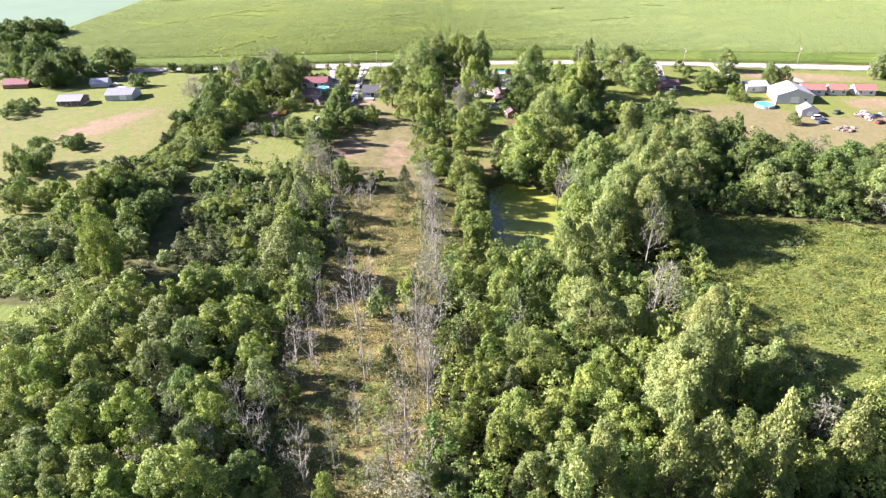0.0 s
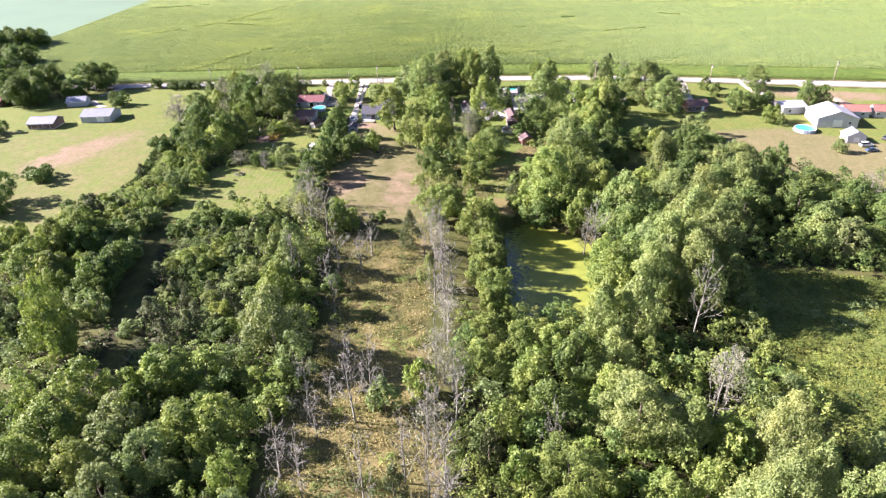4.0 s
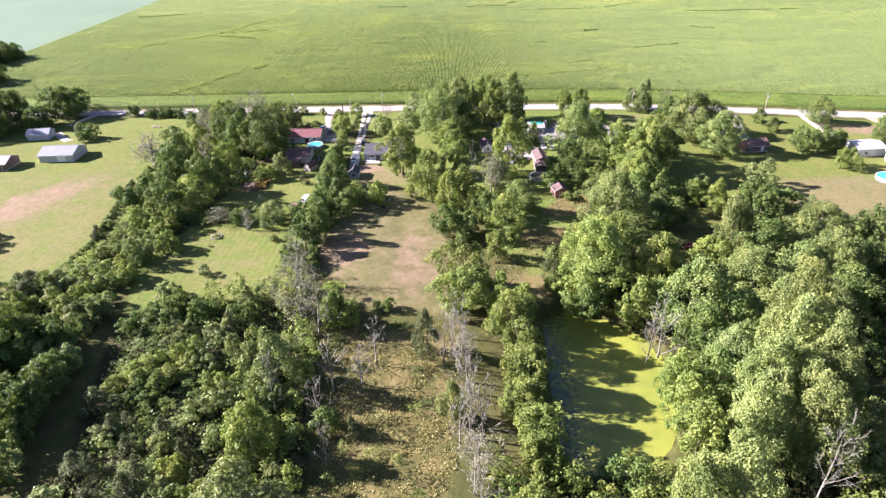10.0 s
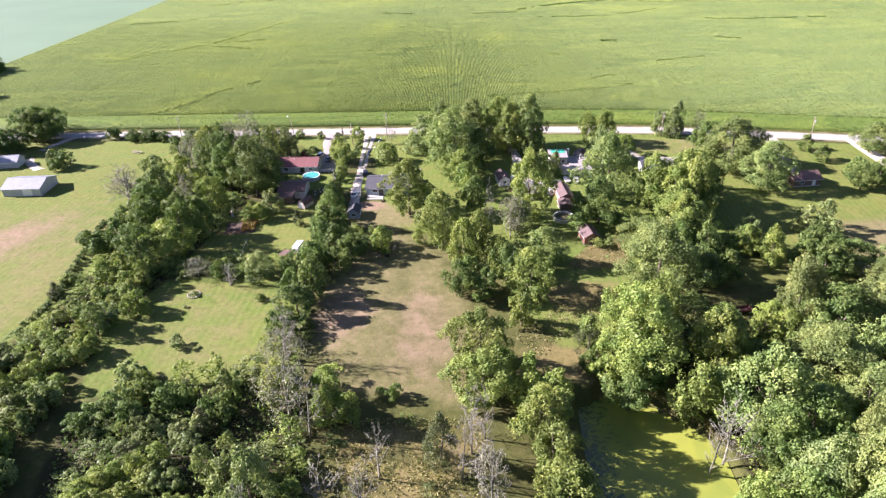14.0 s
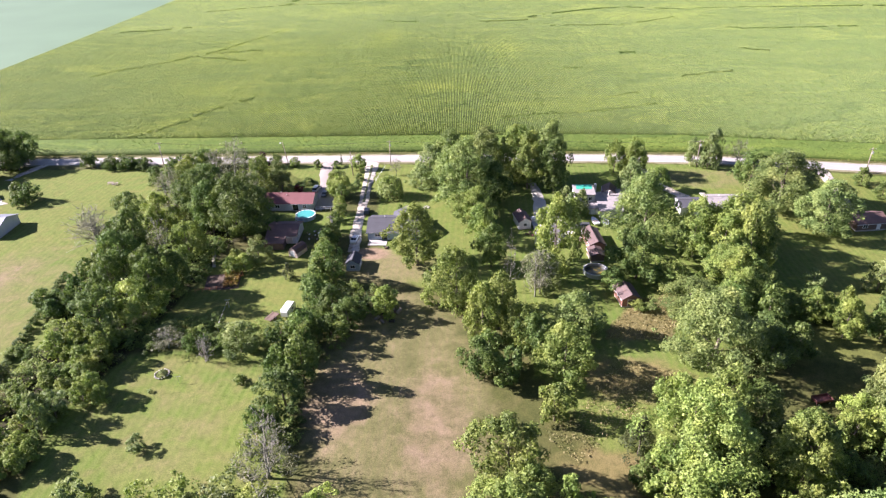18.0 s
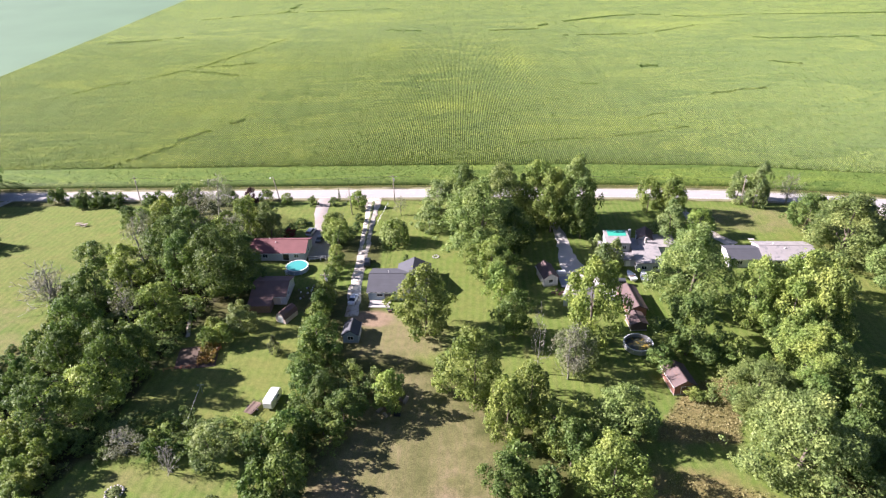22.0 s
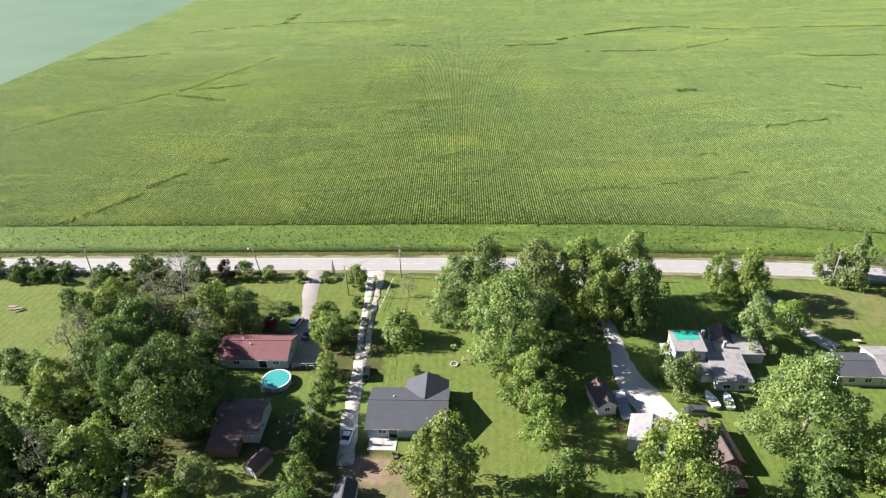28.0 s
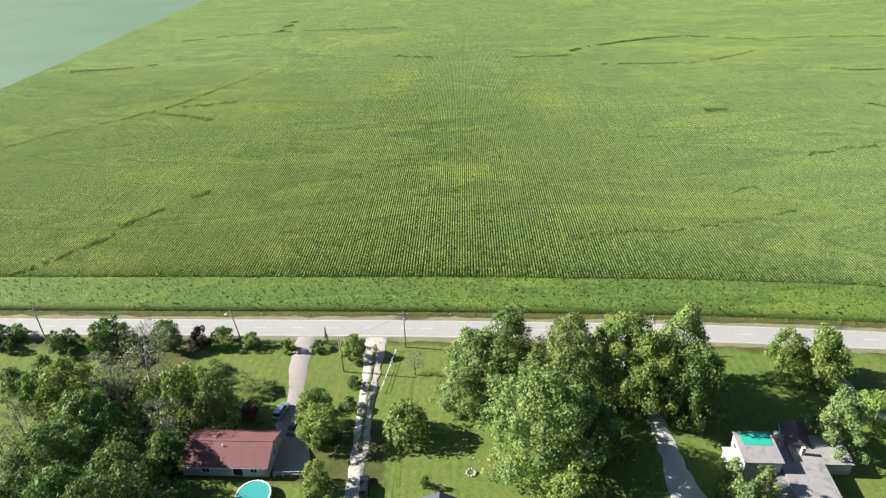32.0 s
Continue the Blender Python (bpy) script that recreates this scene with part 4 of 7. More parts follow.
def crown_sprays(rng, shape, z0, z1, blobs, cards, size, blob_r=(0.14, 0.34), ragged=0.2, up=0.25):
    """A crown out of many uneven boughs: each a lobe of sprays that reaches outwards, with gaps between the lobes."""
    us, rs = PROFILES[shape]
    u = (np.arange(blobs) + rng.uniform(0, 1, blobs)) / blobs * 0.97 + 0.01
    rng.shuffle(u)
    ang = np.arange(blobs) * 2.39996 + rng.normal(0, 0.5, blobs)
    f1, f2, f3 = rng.uniform(0, 6.28, 3)
    lobes = 1 + ragged * np.sin(ang * 2 + f1 + u * 3) + ragged * 0.8 * np.sin(ang * 3 + f2 - u * 4) + ragged * 0.5 * np.sin(u * 9 + f3)
    prof = np.interp(u, us, rs)
    br = PROTO_R * rng.uniform(*blob_r, blobs) * (0.7 + 0.4 * prof)
    rad = np.maximum(PROTO_R * prof * lobes * rng.uniform(0.62, 1.08, blobs) - br * 0.6, 0)
    bc = np.stack([np.cos(ang) * rad, np.sin(ang) * rad, z0 + (z1 - z0) * u], 1)
    bc[:, 2] = np.minimum(bc[:, 2], z1 - br * 0.5) + rng.normal(0, 0.25, blobs)
    which = rng.choice(blobs, cards, p=br ** 2 / (br ** 2).sum())
    D = rng.normal(size=(cards, 3))
    D /= np.linalg.norm(D, axis=1, keepdims=True)
    out = bc[which] * (1, 1, 0)
    out /= np.linalg.norm(out, axis=1, keepdims=True) + 0.3
    reach = rng.uniform(0.62, 1.05, (cards, 1)) + 0.35 * rng.uniform(0, 1, (cards, 1)) ** 5
    D += out * 0.5 + np.array([0, 0, 0.28])
    D /= np.linalg.norm(D, axis=1, keepdims=True)
    stretch = rng.uniform(0.8, 1.25, (blobs, 3))[which]
    C = bc[which] + D * br[which][:, None] * reach * stretch
    C[:, 2] = np.maximum(C[:, 2], 0.25)
    N = D + rng.normal(0, 0.48, (cards, 3)) + np.array([0, 0, up])
    return sprays(C, N, size, rng)


def limbs(rng, height, spread, r0, start=0.25, count=6, twigs=0, twist=0.06):
    """Lines and radii of a trunk and its limbs; the first line is the trunk."""
    lean = rng.normal(0, twist, 2)
    trunk = [(lean[0] * height * t + rng.normal(0, 0.05) * height * 0.12 * (t > 0), lean[1] * height * t + rng.normal(0, 0.05) * height * 0.12 * (t > 0), height * t - 0.15 * (t == 0)) for t in (0, 0.12, 0.3, 0.5, 0.7, 0.88, 1.0)]
    lines = [(trunk, [r0 * (1.25 - 1.15 * t) + 0.015 for t in (0, 0.16, 0.32, 0.52, 0.72, 0.9, 1.0)])]

    def side(p, d, length, r, depth):
        pts = [p]
        d = Vector(d).normalized()
        n = 4 if depth or not twigs else 2
        for _ in range(n):
            d = (d + Vector(rng.normal(0, 0.16, 3)) + Vector((0, 0, 0.10))).normalized()
            pts.append(tuple(Vector(pts[-1]) + d * length / n))
        lines.append((pts, [r * (1 - 0.88 * k / n) for k in range(n + 1)]))
        if depth:
            for _ in range(3):
                k = rng.integers(1, 4)
                side(pts[k], d + Vector(rng.normal(0, 0.7, 3)), length * rng.uniform(0.35, 0.6), r * 0.45, depth - 1)
    for k in range(count):
        t = start + (0.95 - start) * (k + rng.uniform(0, 0.8)) / count
        i = min(int(t * 6), 5)
        p = Vector(trunk[i]).lerp(Vector(trunk[i + 1]), rng.uniform(0, 1))
        a = k * 2.4 + rng.normal(0, 0.4)
        side(tuple(p), (math.cos(a), math.sin(a), rng.uniform(0.5, 1.2)), spread * (1.15 - 0.75 * t) * rng.uniform(0.7, 1.1), r0 * (0.5 - 0.35 * t), twigs)
    return lines


#        shape, crown from, blobs, variants
SPECIES = {
    "M": ("round", 0.14, 46, 3), "B": ("round", 0.10, 44, 3), "P": ("tall", 0.08, 64, 3), "V": ("tall", 0.08, 60, 3), "S": ("mound", 0.06, 40, 2), "Y": ("round", 0.08, 40, 2), "C": ("cone", 0.04, 44, 2),
    "G": ("round", 0.25, 30, 2), "W": ("mound", 0.1, 30, 1), "R": ("round", 0.1, 26, 1), "K": ("mound", 0.05, 22, 1), "b": ("mound", 0.02, 30, 3), "m": ("mound", 0.02, 30, 3), "s": ("mound", 0.02, 28, 2),
}
#        up to this radius, sprays in the crown, spray size for a crown of the proto's radius
SIZES = ((3.6, 2200, 0.42), (5.8, 6200, 0.255), (7.8, 10500, 0.20), (99, 22000, 0.14))
NAMES = {
    "M": ("maple_tree", "tree", "dark green broadleaf tree with a dense rounded crown"), "B": ("broadleaf_tree", "tree", "fresh green broadleaf tree with a leafy crown"),
    "P": ("cottonwood_tree", "tree", "tall pale green cottonwood tree with an uneven crown"), "V": ("silver_maple", "tree", "tall grey-green silver maple with an uneven feathery crown"), "S": ("olive_tree", "tree", "silvery grey-green tree with a soft mounded crown"),
    "Y": ("locust_tree", "tree", "yellow-green tree turning pale in the sun"), "C": ("cedar_tree", "cedar", "dark green conical cedar with dense needles"),
    "G": ("bare_tree", "tree", "grey half-bare tree with fine twigs"), "D": ("dead_tree", "dead tree", "dead grey tree with bare bleached branches"),
    "W": ("willow_tree", "willow", "small weeping willow with hanging light green branches"), "R": ("plum_tree", "tree", "small dark purple-leaved ornamental tree by the road"),
    "K": ("maple_shrub", "shrub", "dark red-leaved shrub beside the house"),
    "b": ("shrub", "shrub", "bright green leafy shrub in rough grass"), "m": ("shrub", "shrub", "dark green dense shrub"), "s": ("shrub", "shrub", "silvery green shrub among the thicket"),
}
LEAF["b"], LEAF["m"], LEAF["s"] = LEAF["B"], LEAF["M"], LEAF["S"]
PROTOS = {}


def build_protos():
    for si, (k, (shape, low, blobs, variants)) in enumerate(SPECIES.items()):
        for level, (_, cards, size) in enumerate(SIZES):
            if k in "bmsRKW" and level >= 2 or k in "bms" and level == 1 or k in "CG" and level == 3:
                continue
            PROTOS[k, level] = []
            for vnum in range(variants):
                rng = np.random.default_rng(1000 + si * 50 + vnum + level * 10)
                z0, z1 = PROTO_H * low, PROTO_H
                if k == "W":
                    strands = []
                    for _ in range(170):
                        a, r = rng.uniform(0, 6.28), PROTO_R * math.sqrt(rng.uniform(0.02, 1)) * 0.95
                        top = PROTO_H * (1.0 - 0.30 * (r / PROTO_R) ** 2) * rng.uniform(0.88, 1.0)
                        for j in range(int(8 + 8 * r / PROTO_R)):
                            strands.append((math.cos(a) * (r + j * 0.04), math.sin(a) * (r + j * 0.04), max(0.9, top - j * 0.62)))
                    C = np.array(strands) + rng.normal(0, 0.12, (len(strands), 3))
                    q = sprays(C, C * (1, 1, 0) + rng.normal(0, 1.2, C.shape) + (0, 0, 1.0), 0.46, rng)
                else:
                    n = cards // 4 if k == "G" else cards
                    q = crown_sprays(rng, shape, z0, z1, int(blobs * (0.85, 1.4, 2.1, 2.9)[level]), n, size * (0.7 if k in "GC" else 1.0), (0.17, 0.35) if level == 0 else (0.12, 0.30) if level == 1 else (0.095, 0.265) if level == 2 else (0.075, 0.235), 0.10 if k == "C" else 0.19)
                lines = limbs(rng, PROTO_H * (0.98 if k in "CG" else 0.8), PROTO_R * (1.1 if k == "G" else 0.8), 0.24, 0.15, 10 if k == "G" else 6, 2 if k == "G" else 0)
                trunk = tubes_mesh("trunk", [(p, [max(r, 0.03 if k == "G" else 0.0) for r in rs]) for p, rs in lines], DEADWOOD if k == "G" else BARK, 4)
                PROTOS[k, level].append((trunk, spray_mesh("crown", q, LEAF[k]), q))
    PROTOS["D", 0] = []
    for vnum in range(6):
        rng = np.random.default_rng(2000 + vnum)
        lines = limbs(rng, PROTO_H, PROTO_R * 1.3, 0.24, 0.14, 13, 2, 0.06)
        PROTOS["D", 0].append((tubes_mesh("trunk", [(p, [max(r, 0.036) for r in rs]) for p, rs in lines], DEADWOOD, 3), None, None))


build_protos()
PLANTED = []
TREE_RNG = np.random.default_rng(77)


def plant(kind, x, y, h, r, group=""):
    if kind in "MBSY" and r > max(3.0, 0.55 * h):
        # a wide low crown is a clump of three
        a = float(TREE_RNG.uniform(0, 6.28))
        for k in range(3):
            b = a + k * 2.094 + float(TREE_RNG.normal(0, 0.25))
            d = r * float(TREE_RNG.uniform(0.42, 0.6))
            plant(kind, x + d * math.cos(b), y + d * math.sin(b), h * float(TREE_RNG.uniform(0.78, 1.12)), min(r * float(TREE_RNG.uniform(0.46, 0.62)), 0.53 * h), group)
        return
    level = next(i for i, s in enumerate(SIZES) if r <= s[0])
    if y < 105 and level < 3 and kind in "MBYSV":
        level += 1
    if kind == "P" and level in (0, 1, 2):
        level += 1
    while (kind, level) not in PROTOS:
        level -= 1
    vs = PROTOS[kind, level]
    trunk, crown, _ = vs[int(TREE_RNG.integers(len(vs)))]
    name, cat, label = NAMES[kind]
    if kind in "MB" and h < 4.5:
        name, cat, label = "shrub", "shrub", NAMES[kind.lower()][2]
    s = r / PROTO_R
    e = thing(name, x, y, 0.0, float(TREE_RNG.uniform(0, 360)), (s * float(TREE_RNG.uniform(0.92, 1.08)), s * float(TREE_RNG.uniform(0.92, 1.08)), h / PROTO_H), label=label, category=cat, group=group)
    child("trunk", trunk, e)
    if crown:
        child("crown", crown, e)
    PLANTED.append((x, y, r))


def grove(kind, rows, group=""):
    """Trees of one kind: x, y, height, crown radius."""
    for x, y, h, r in rows:
        plant(kind, x, y, h, r, group)


# the large single trees
grove("B", [(42.5, 270.3, 15.5, 8.5), (-36.6, 285.9, 17.5, 6.8), (-20.8, 309.4, 11.0, 6.0), (-25.2, 264.2, 18.2, 6.0), (-1.8, 242.2, 13.5, 6.1), (49.7, 282.7, 21.4, 5.7), (21.2, 226.4, 14.6, 9.9), (35.0, 215.0, 17.3, 6.0), (-14.3, 214.9, 14.5, 6.1), (-7.0, 342.0, 20.1, 8.2), (-20.8, 311.6, 11.6, 5.2), (-19.0, 299.4, 11.8, 4.6), (30.7, 347.9, 12.0, 7.0), (36.1, 217.2, 16.4, 6.3), (-2.7, 194.6, 14.1, 5.9), (-41.9, 197.2, 9.6, 5.3), (11.8, 103.3, 12.3, 6.3), (-95.3, 137.9, 13.4, 5.4), (-115.5, 182.1, 11.3, 8.0)], "green broadleaf trees")
grove("V", [(26.2, 299.1, 22.0, 9.4), (30.1, 246.9, 19.5, 9.5), (75.3, 325.8, 17.8, 11.9), (81.7, 308.4, 16.4, 9.2), (-24.4, 323.8, 22.0, 10.1), (-17.8, 341.4, 19.8, 8.9), (4.3, 344.0, 20.6, 7.2)], "silver maples")
grove("G", [(-4.3, 272.8, 13.0, 4.4)], "half-bare trees")
grove("M", [(-16.7, 241.6, 10.1, 6.2), (-89.6, 300.4, 20.6, 9.0), (-53.6, 257.2, 8.9, 7.4), (-100.5, 304.5, 16.5, 6.6), (-126.5, 262.1, 5.4, 4.3)], "dark broadleaf trees")
grove("Y", [(0.8, 283.7, 22.0, 7.2), (-101.1, 258.5, 11.1, 5.5), (62.5, 262.3, 9.6, 7.1), (-59.5, 79.3, 14.9, 5.3)], "yellow-green trees")
grove("S", [(8.9, 316.9, 8.5, 5.6), (61.2, 356.9, 11.4, 7.0), (-47.5, 139.8, 17.1, 7.4)], "silvery trees")
grove("P", [(48.2, 167.2, 22.0, 6.8), (49.6, 111.3, 16.8, 6.3), (36.7, 91.4, 18.2, 6.6), (25.5, 117.0, 15.7, 7.1)], "cottonwoods")
grove("C", [(7.3, 96.4, 8.4, 3.3), (-17.5, 102.2, 8.3, 3.1), (-1.6, 110.8, 8.4, 3.2), (-34.3, 163.5, 5.5, 1.9), (-99.9, 172.7, 5.7, 5.6), (-107.6, 185.9, 4.7, 6.1), (-121.2, 187.6, 7.7, 7.3)], "cedars")
grove("C", [(-122.3, 203.8, 5.7, 4.8), (-125.4, 210.2, 4.9, 5.5), (10.0, 222.8, 9.3, 3.7), (-121.3, 236.0, 4.9, 2.6), (-70.3, 278.6, 5.0, 2.1)], "cedars")
grove("B", [(-24.1, 68.7, 8.3, 2.2), (-34.1, 68.9, 6.9, 4.0), (25.8, 71.5, 11.5, 3.3), (-61.2, 69.7, 10.9, 4.6), (41.2, 72.6, 11.7, 4.1), (-8.6, 73.7, 7.0, 3.6), (55.1, 74.4, 11.8, 3.6), (16.3, 80.2, 10.0, 3.4), (-70.1, 78.1, 11.8, 4.5), (-2.9, 82.6, 7.0, 2.5), (4.5, 81.7, 9.7, 3.3), (11.2, 81.9, 9.9, 3.8), (-81.8, 79.9, 11.3, 4.8), (41.4, 84.3, 11.8, 3.7), (-1.5, 86.2, 5.6, 2.2), (8.1, 86.6, 11.2, 3.9), (-77.6, 84.3, 8.8, 4.0), (25.6, 87.8, 10.2, 3.6), (-49.2, 86.6, 11.4, 4.0), (53.8, 94.5, 11.9, 4.0), (-35.2, 94.2, 4.2, 1.5), (-74.5, 92.9, 10.3, 4.1)], "green broadleaf trees")
grove("B", [(26.5, 100.7, 10.2, 3.9), (33.2, 101.1, 11.8, 3.5), (3.0, 105.1, 9.8, 3.1), (-70.2, 102.3, 10.5, 4.2), (-80.8, 102.3, 10.0, 4.4), (40.4, 113.8, 10.5, 3.4), (-80.9, 110.4, 10.0, 5.5), (0.8, 116.0, 9.8, 3.4), (-57.2, 112.8, 9.7, 4.3), (-50.4, 113.1, 11.4, 4.7), (-80.5, 114.8, 10.1, 5.1), (-42.5, 121.6, 6.9, 3.6), (22.2, 124.8, 12.1, 4.4), (-79.0, 121.5, 11.4, 4.8), (7.3, 127.7, 11.7, 4.4), (-65.2, 125.5, 11.2, 5.6), (-57.7, 127.0, 9.9, 5.1), (0.1, 134.3, 7.9, 4.6), (12.7, 138.5, 12.2, 4.2), (6.0, 141.5, 10.6, 3.8), (-92.2, 134.8, 20.9, 4.7), (1.6, 159.0, 8.3, 3.8)], "green broadleaf trees")
grove("B", [(29.8, 162.0, 14.5, 5.5), (-51.1, 157.0, 13.2, 4.3), (30.8, 171.4, 13.4, 4.9), (-2.0, 170.5, 10.1, 4.1), (-116.9, 170.3, 8.9, 9.5), (30.4, 178.7, 13.5, 4.2), (-46.1, 178.0, 5.5, 2.4), (-1.1, 181.3, 11.0, 4.6), (-141.2, 178.2, 7.5, 8.7), (-134.5, 186.6, 5.9, 5.4), (28.1, 203.4, 14.5, 5.1), (-1.4, 202.7, 9.6, 6.6), (-13.8, 203.7, 12.5, 6.0), (-82.1, 200.7, 5.2, 2.4), (-110.7, 200.4, 5.7, 5.8), (-35.0, 204.1, 2.5, 1.0), (-54.3, 202.1, 9.4, 4.5), (-11.0, 209.6, 10.3, 4.5)], "green broadleaf trees")
grove("B", [(12.2, 212.5, 7.1, 3.6), (-108.8, 208.9, 3.9, 4.3), (-119.9, 209.4, 4.8, 4.1), (-104.0, 212.9, 5.0, 4.1), (-103.1, 215.5, 4.5, 3.7), (-111.2, 217.7, 3.9, 3.9), (19.3, 217.5, 20.6, 8.7), (-112.7, 227.6, 4.0, 4.2), (-4.7, 230.1, 9.3, 3.4), (-98.0, 231.1, 5.4, 4.1), (-103.0, 234.5, 3.9, 5.1), (-69.7, 237.4, 2.2, 1.2), (-103.7, 240.7, 5.0, 4.6), (-110.7, 245.6, 6.7, 5.5), (-104.0, 246.1, 6.7, 3.9), (19.2, 267.0, 2.8, 2.2), (-32.0, 266.7, 5.4, 1.8)], "green broadleaf trees")
grove("B", [(29.5, 275.8, 8.2, 3.8), (-85.1, 282.2, 6.1, 3.8), (121.6, 294.3, 7.5, 5.3), (-67.8, 333.1, 8.1, 4.0), (-3.5, 337.0, 19.9, 6.5), (-100.8, 335.2, 8.0, 3.3), (-93.6, 334.0, 13.0, 5.1), (-119.1, 335.3, 12.8, 5.6)], "green broadleaf trees")
grove("M", [(-38.1, 71.9, 8.2, 4.1), (46.3, 81.7, 11.8, 4.4), (-70.2, 85.5, 10.5, 4.3), (59.9, 90.2, 10.5, 4.0), (-53.6, 88.7, 11.2, 4.5), (-53.1, 103.8, 5.7, 4.3), (10.3, 119.8, 11.6, 4.3), (17.1, 134.9, 12.3, 5.1), (-39.3, 164.7, 5.5, 3.0), (-97.9, 161.3, 9.7, 5.7), (38.7, 178.8, 13.5, 5.2), (114.4, 189.1, 12.4, 6.4), (39.4, 192.0, 14.6, 6.0), (-150.0, 186.7, 6.7, 7.1), (48.2, 196.9, 14.6, 6.9), (127.8, 197.4, 11.9, 6.1)], "dark broadleaf trees")
grove("M", [(119.1, 203.7, 12.8, 6.8), (15.4, 205.5, 9.5, 4.3), (-32.3, 203.0, 3.4, 1.2), (-31.8, 204.6, 3.0, 1.4), (93.3, 207.3, 14.3, 7.5), (78.7, 207.8, 14.3, 6.7), (129.3, 209.8, 13.0, 7.0), (112.2, 210.3, 12.7, 6.8), (20.9, 214.4, 7.4, 5.3), (-157.1, 208.4, 9.8, 10.3), (10.7, 216.3, 5.2, 4.0), (16.8, 217.6, 7.6, 5.4), (89.3, 217.6, 13.9, 7.7), (102.9, 219.0, 12.6, 6.9), (150.0, 224.7, 7.2, 4.5), (-60.2, 222.8, 6.4, 4.0), (65.6, 227.4, 14.7, 7.7), (34.3, 230.2, 9.9, 5.3), (-58.5, 231.3, 9.0, 4.9), (-155.5, 231.3, 4.8, 4.5)], "dark broadleaf trees")
grove("M", [(-158.5, 235.0, 4.9, 4.8), (100.1, 240.6, 10.6, 5.9), (-58.7, 239.9, 10.8, 6.2), (43.2, 248.9, 9.2, 4.9), (-7.6, 249.2, 10.9, 4.1), (-63.5, 248.8, 7.6, 3.6), (-83.3, 248.7, 5.0, 3.2), (74.9, 257.1, 9.7, 6.9), (-59.0, 249.3, 10.2, 3.4), (79.7, 258.9, 12.0, 8.6), (-107.9, 253.8, 12.1, 5.5), (-123.0, 260.8, 5.8, 3.9), (-124.0, 260.8, 5.9, 4.6), (58.5, 265.8, 8.3, 4.3), (-119.0, 263.7, 7.9, 4.4), (-59.2, 263.9, 10.1, 3.8), (-112.8, 268.8, 11.7, 4.3), (14.4, 275.9, 6.1, 3.2), (-207.9, 274.0, 5.3, 7.8)], "dark broadleaf trees")
grove("M", [(-58.6, 276.3, 12.6, 3.8), (21.1, 280.7, 14.5, 7.1), (-116.3, 280.2, 13.0, 4.6), (-206.4, 282.4, 5.3, 6.0), (-213.1, 285.1, 3.9, 6.8), (-16.4, 285.6, 12.8, 4.2), (-62.7, 294.4, 6.8, 2.0), (56.0, 301.2, 11.6, 8.8), (-118.6, 292.6, 13.0, 4.6), (114.3, 308.6, 10.4, 7.5), (124.4, 312.7, 8.5, 6.0), (147.5, 314.5, 9.8, 7.0), (-129.9, 312.7, 9.4, 4.4)], "dark broadleaf trees")
grove("M", [(-86.5, 306.5, 11.0, 5.5), (-107.3, 312.9, 16.5, 8.0), (-95.5, 311.0, 14.5, 6.6), (-92.5, 321.1, 8.5, 4.2), (-174.5, 324.4, 5.9, 7.1), (-14.7, 323.6, 15.0, 5.5), (-224.5, 328.0, 15.3, 11.5), (-108.6, 325.2, 13.7, 6.4), (-215.8, 329.1, 14.3, 8.3), (69.8, 336.8, 12.3, 6.5), (4.9, 333.3, 19.0, 5.0), (-129.3, 338.3, 9.0, 7.4), (-237.9, 338.8, 15.2, 10.9), (-204.7, 342.3, 10.8, 8.7), (-219.5, 343.2, 15.0, 10.0), (-254.2, 346.3, 12.2, 9.3), (-235.9, 349.4, 14.7, 9.0), (-201.1, 355.0, 13.4, 6.7)], "dark broadleaf trees")
grove("M", [(-133.9, 355.4, 5.0, 4.0), (-153.4, 355.5, 4.1, 3.3), (-195.9, 355.6, 12.6, 4.9), (-121.9, 356.0, 7.0, 6.2), (-160.2, 356.3, 4.1, 3.7), (-147.7, 356.5, 3.5, 4.7), (-108.8, 357.1, 7.0, 3.8), (-151.4, 359.6, 3.4, 4.3), (-169.9, 359.7, 5.4, 3.5), (-208.1, 360.8, 13.3, 6.4), (-160.2, 361.5, 3.4, 4.9), (-197.1, 363.1, 13.0, 5.8), (-206.3, 366.6, 12.7, 5.2), (-270.2, 378.2, 13.4, 7.7), (-264.2, 378.9, 12.6, 5.6), (-278.2, 384.9, 13.3, 7.3), (-265.5, 387.5, 13.0, 6.7), (-276.2, 391.5, 12.7, 6.0), (-277.4, 409.1, 13.4, 6.5), (-272.3, 409.7, 12.6, 4.7), (-302.2, 413.6, 13.4, 6.8), (-296.9, 414.2, 12.6, 4.9)], "dark broadleaf trees")
grove("M", [(-284.1, 414.8, 13.3, 6.2), (-273.4, 417.0, 13.0, 5.6), (-309.2, 419.4, 13.3, 6.4), (-282.4, 420.4, 12.7, 5.1), (-298.1, 421.8, 13.0, 5.8), (-307.4, 425.3, 12.7, 5.3), (-315.9, 440.6, 14.4, 11.6), (-306.9, 441.6, 13.6, 8.4), (-327.9, 450.6, 14.3, 11.0), (-308.9, 454.6, 14.0, 10.0), (-324.9, 460.7, 13.7, 9.0), (-308.8, 463.3, 13.4, 9.6), (-301.3, 464.2, 12.6, 7.0), (-318.8, 471.7, 13.3, 9.1), (-303.0, 475.0, 13.0, 8.3), (-316.3, 480.0, 12.7, 7.5)], "dark broadleaf trees")
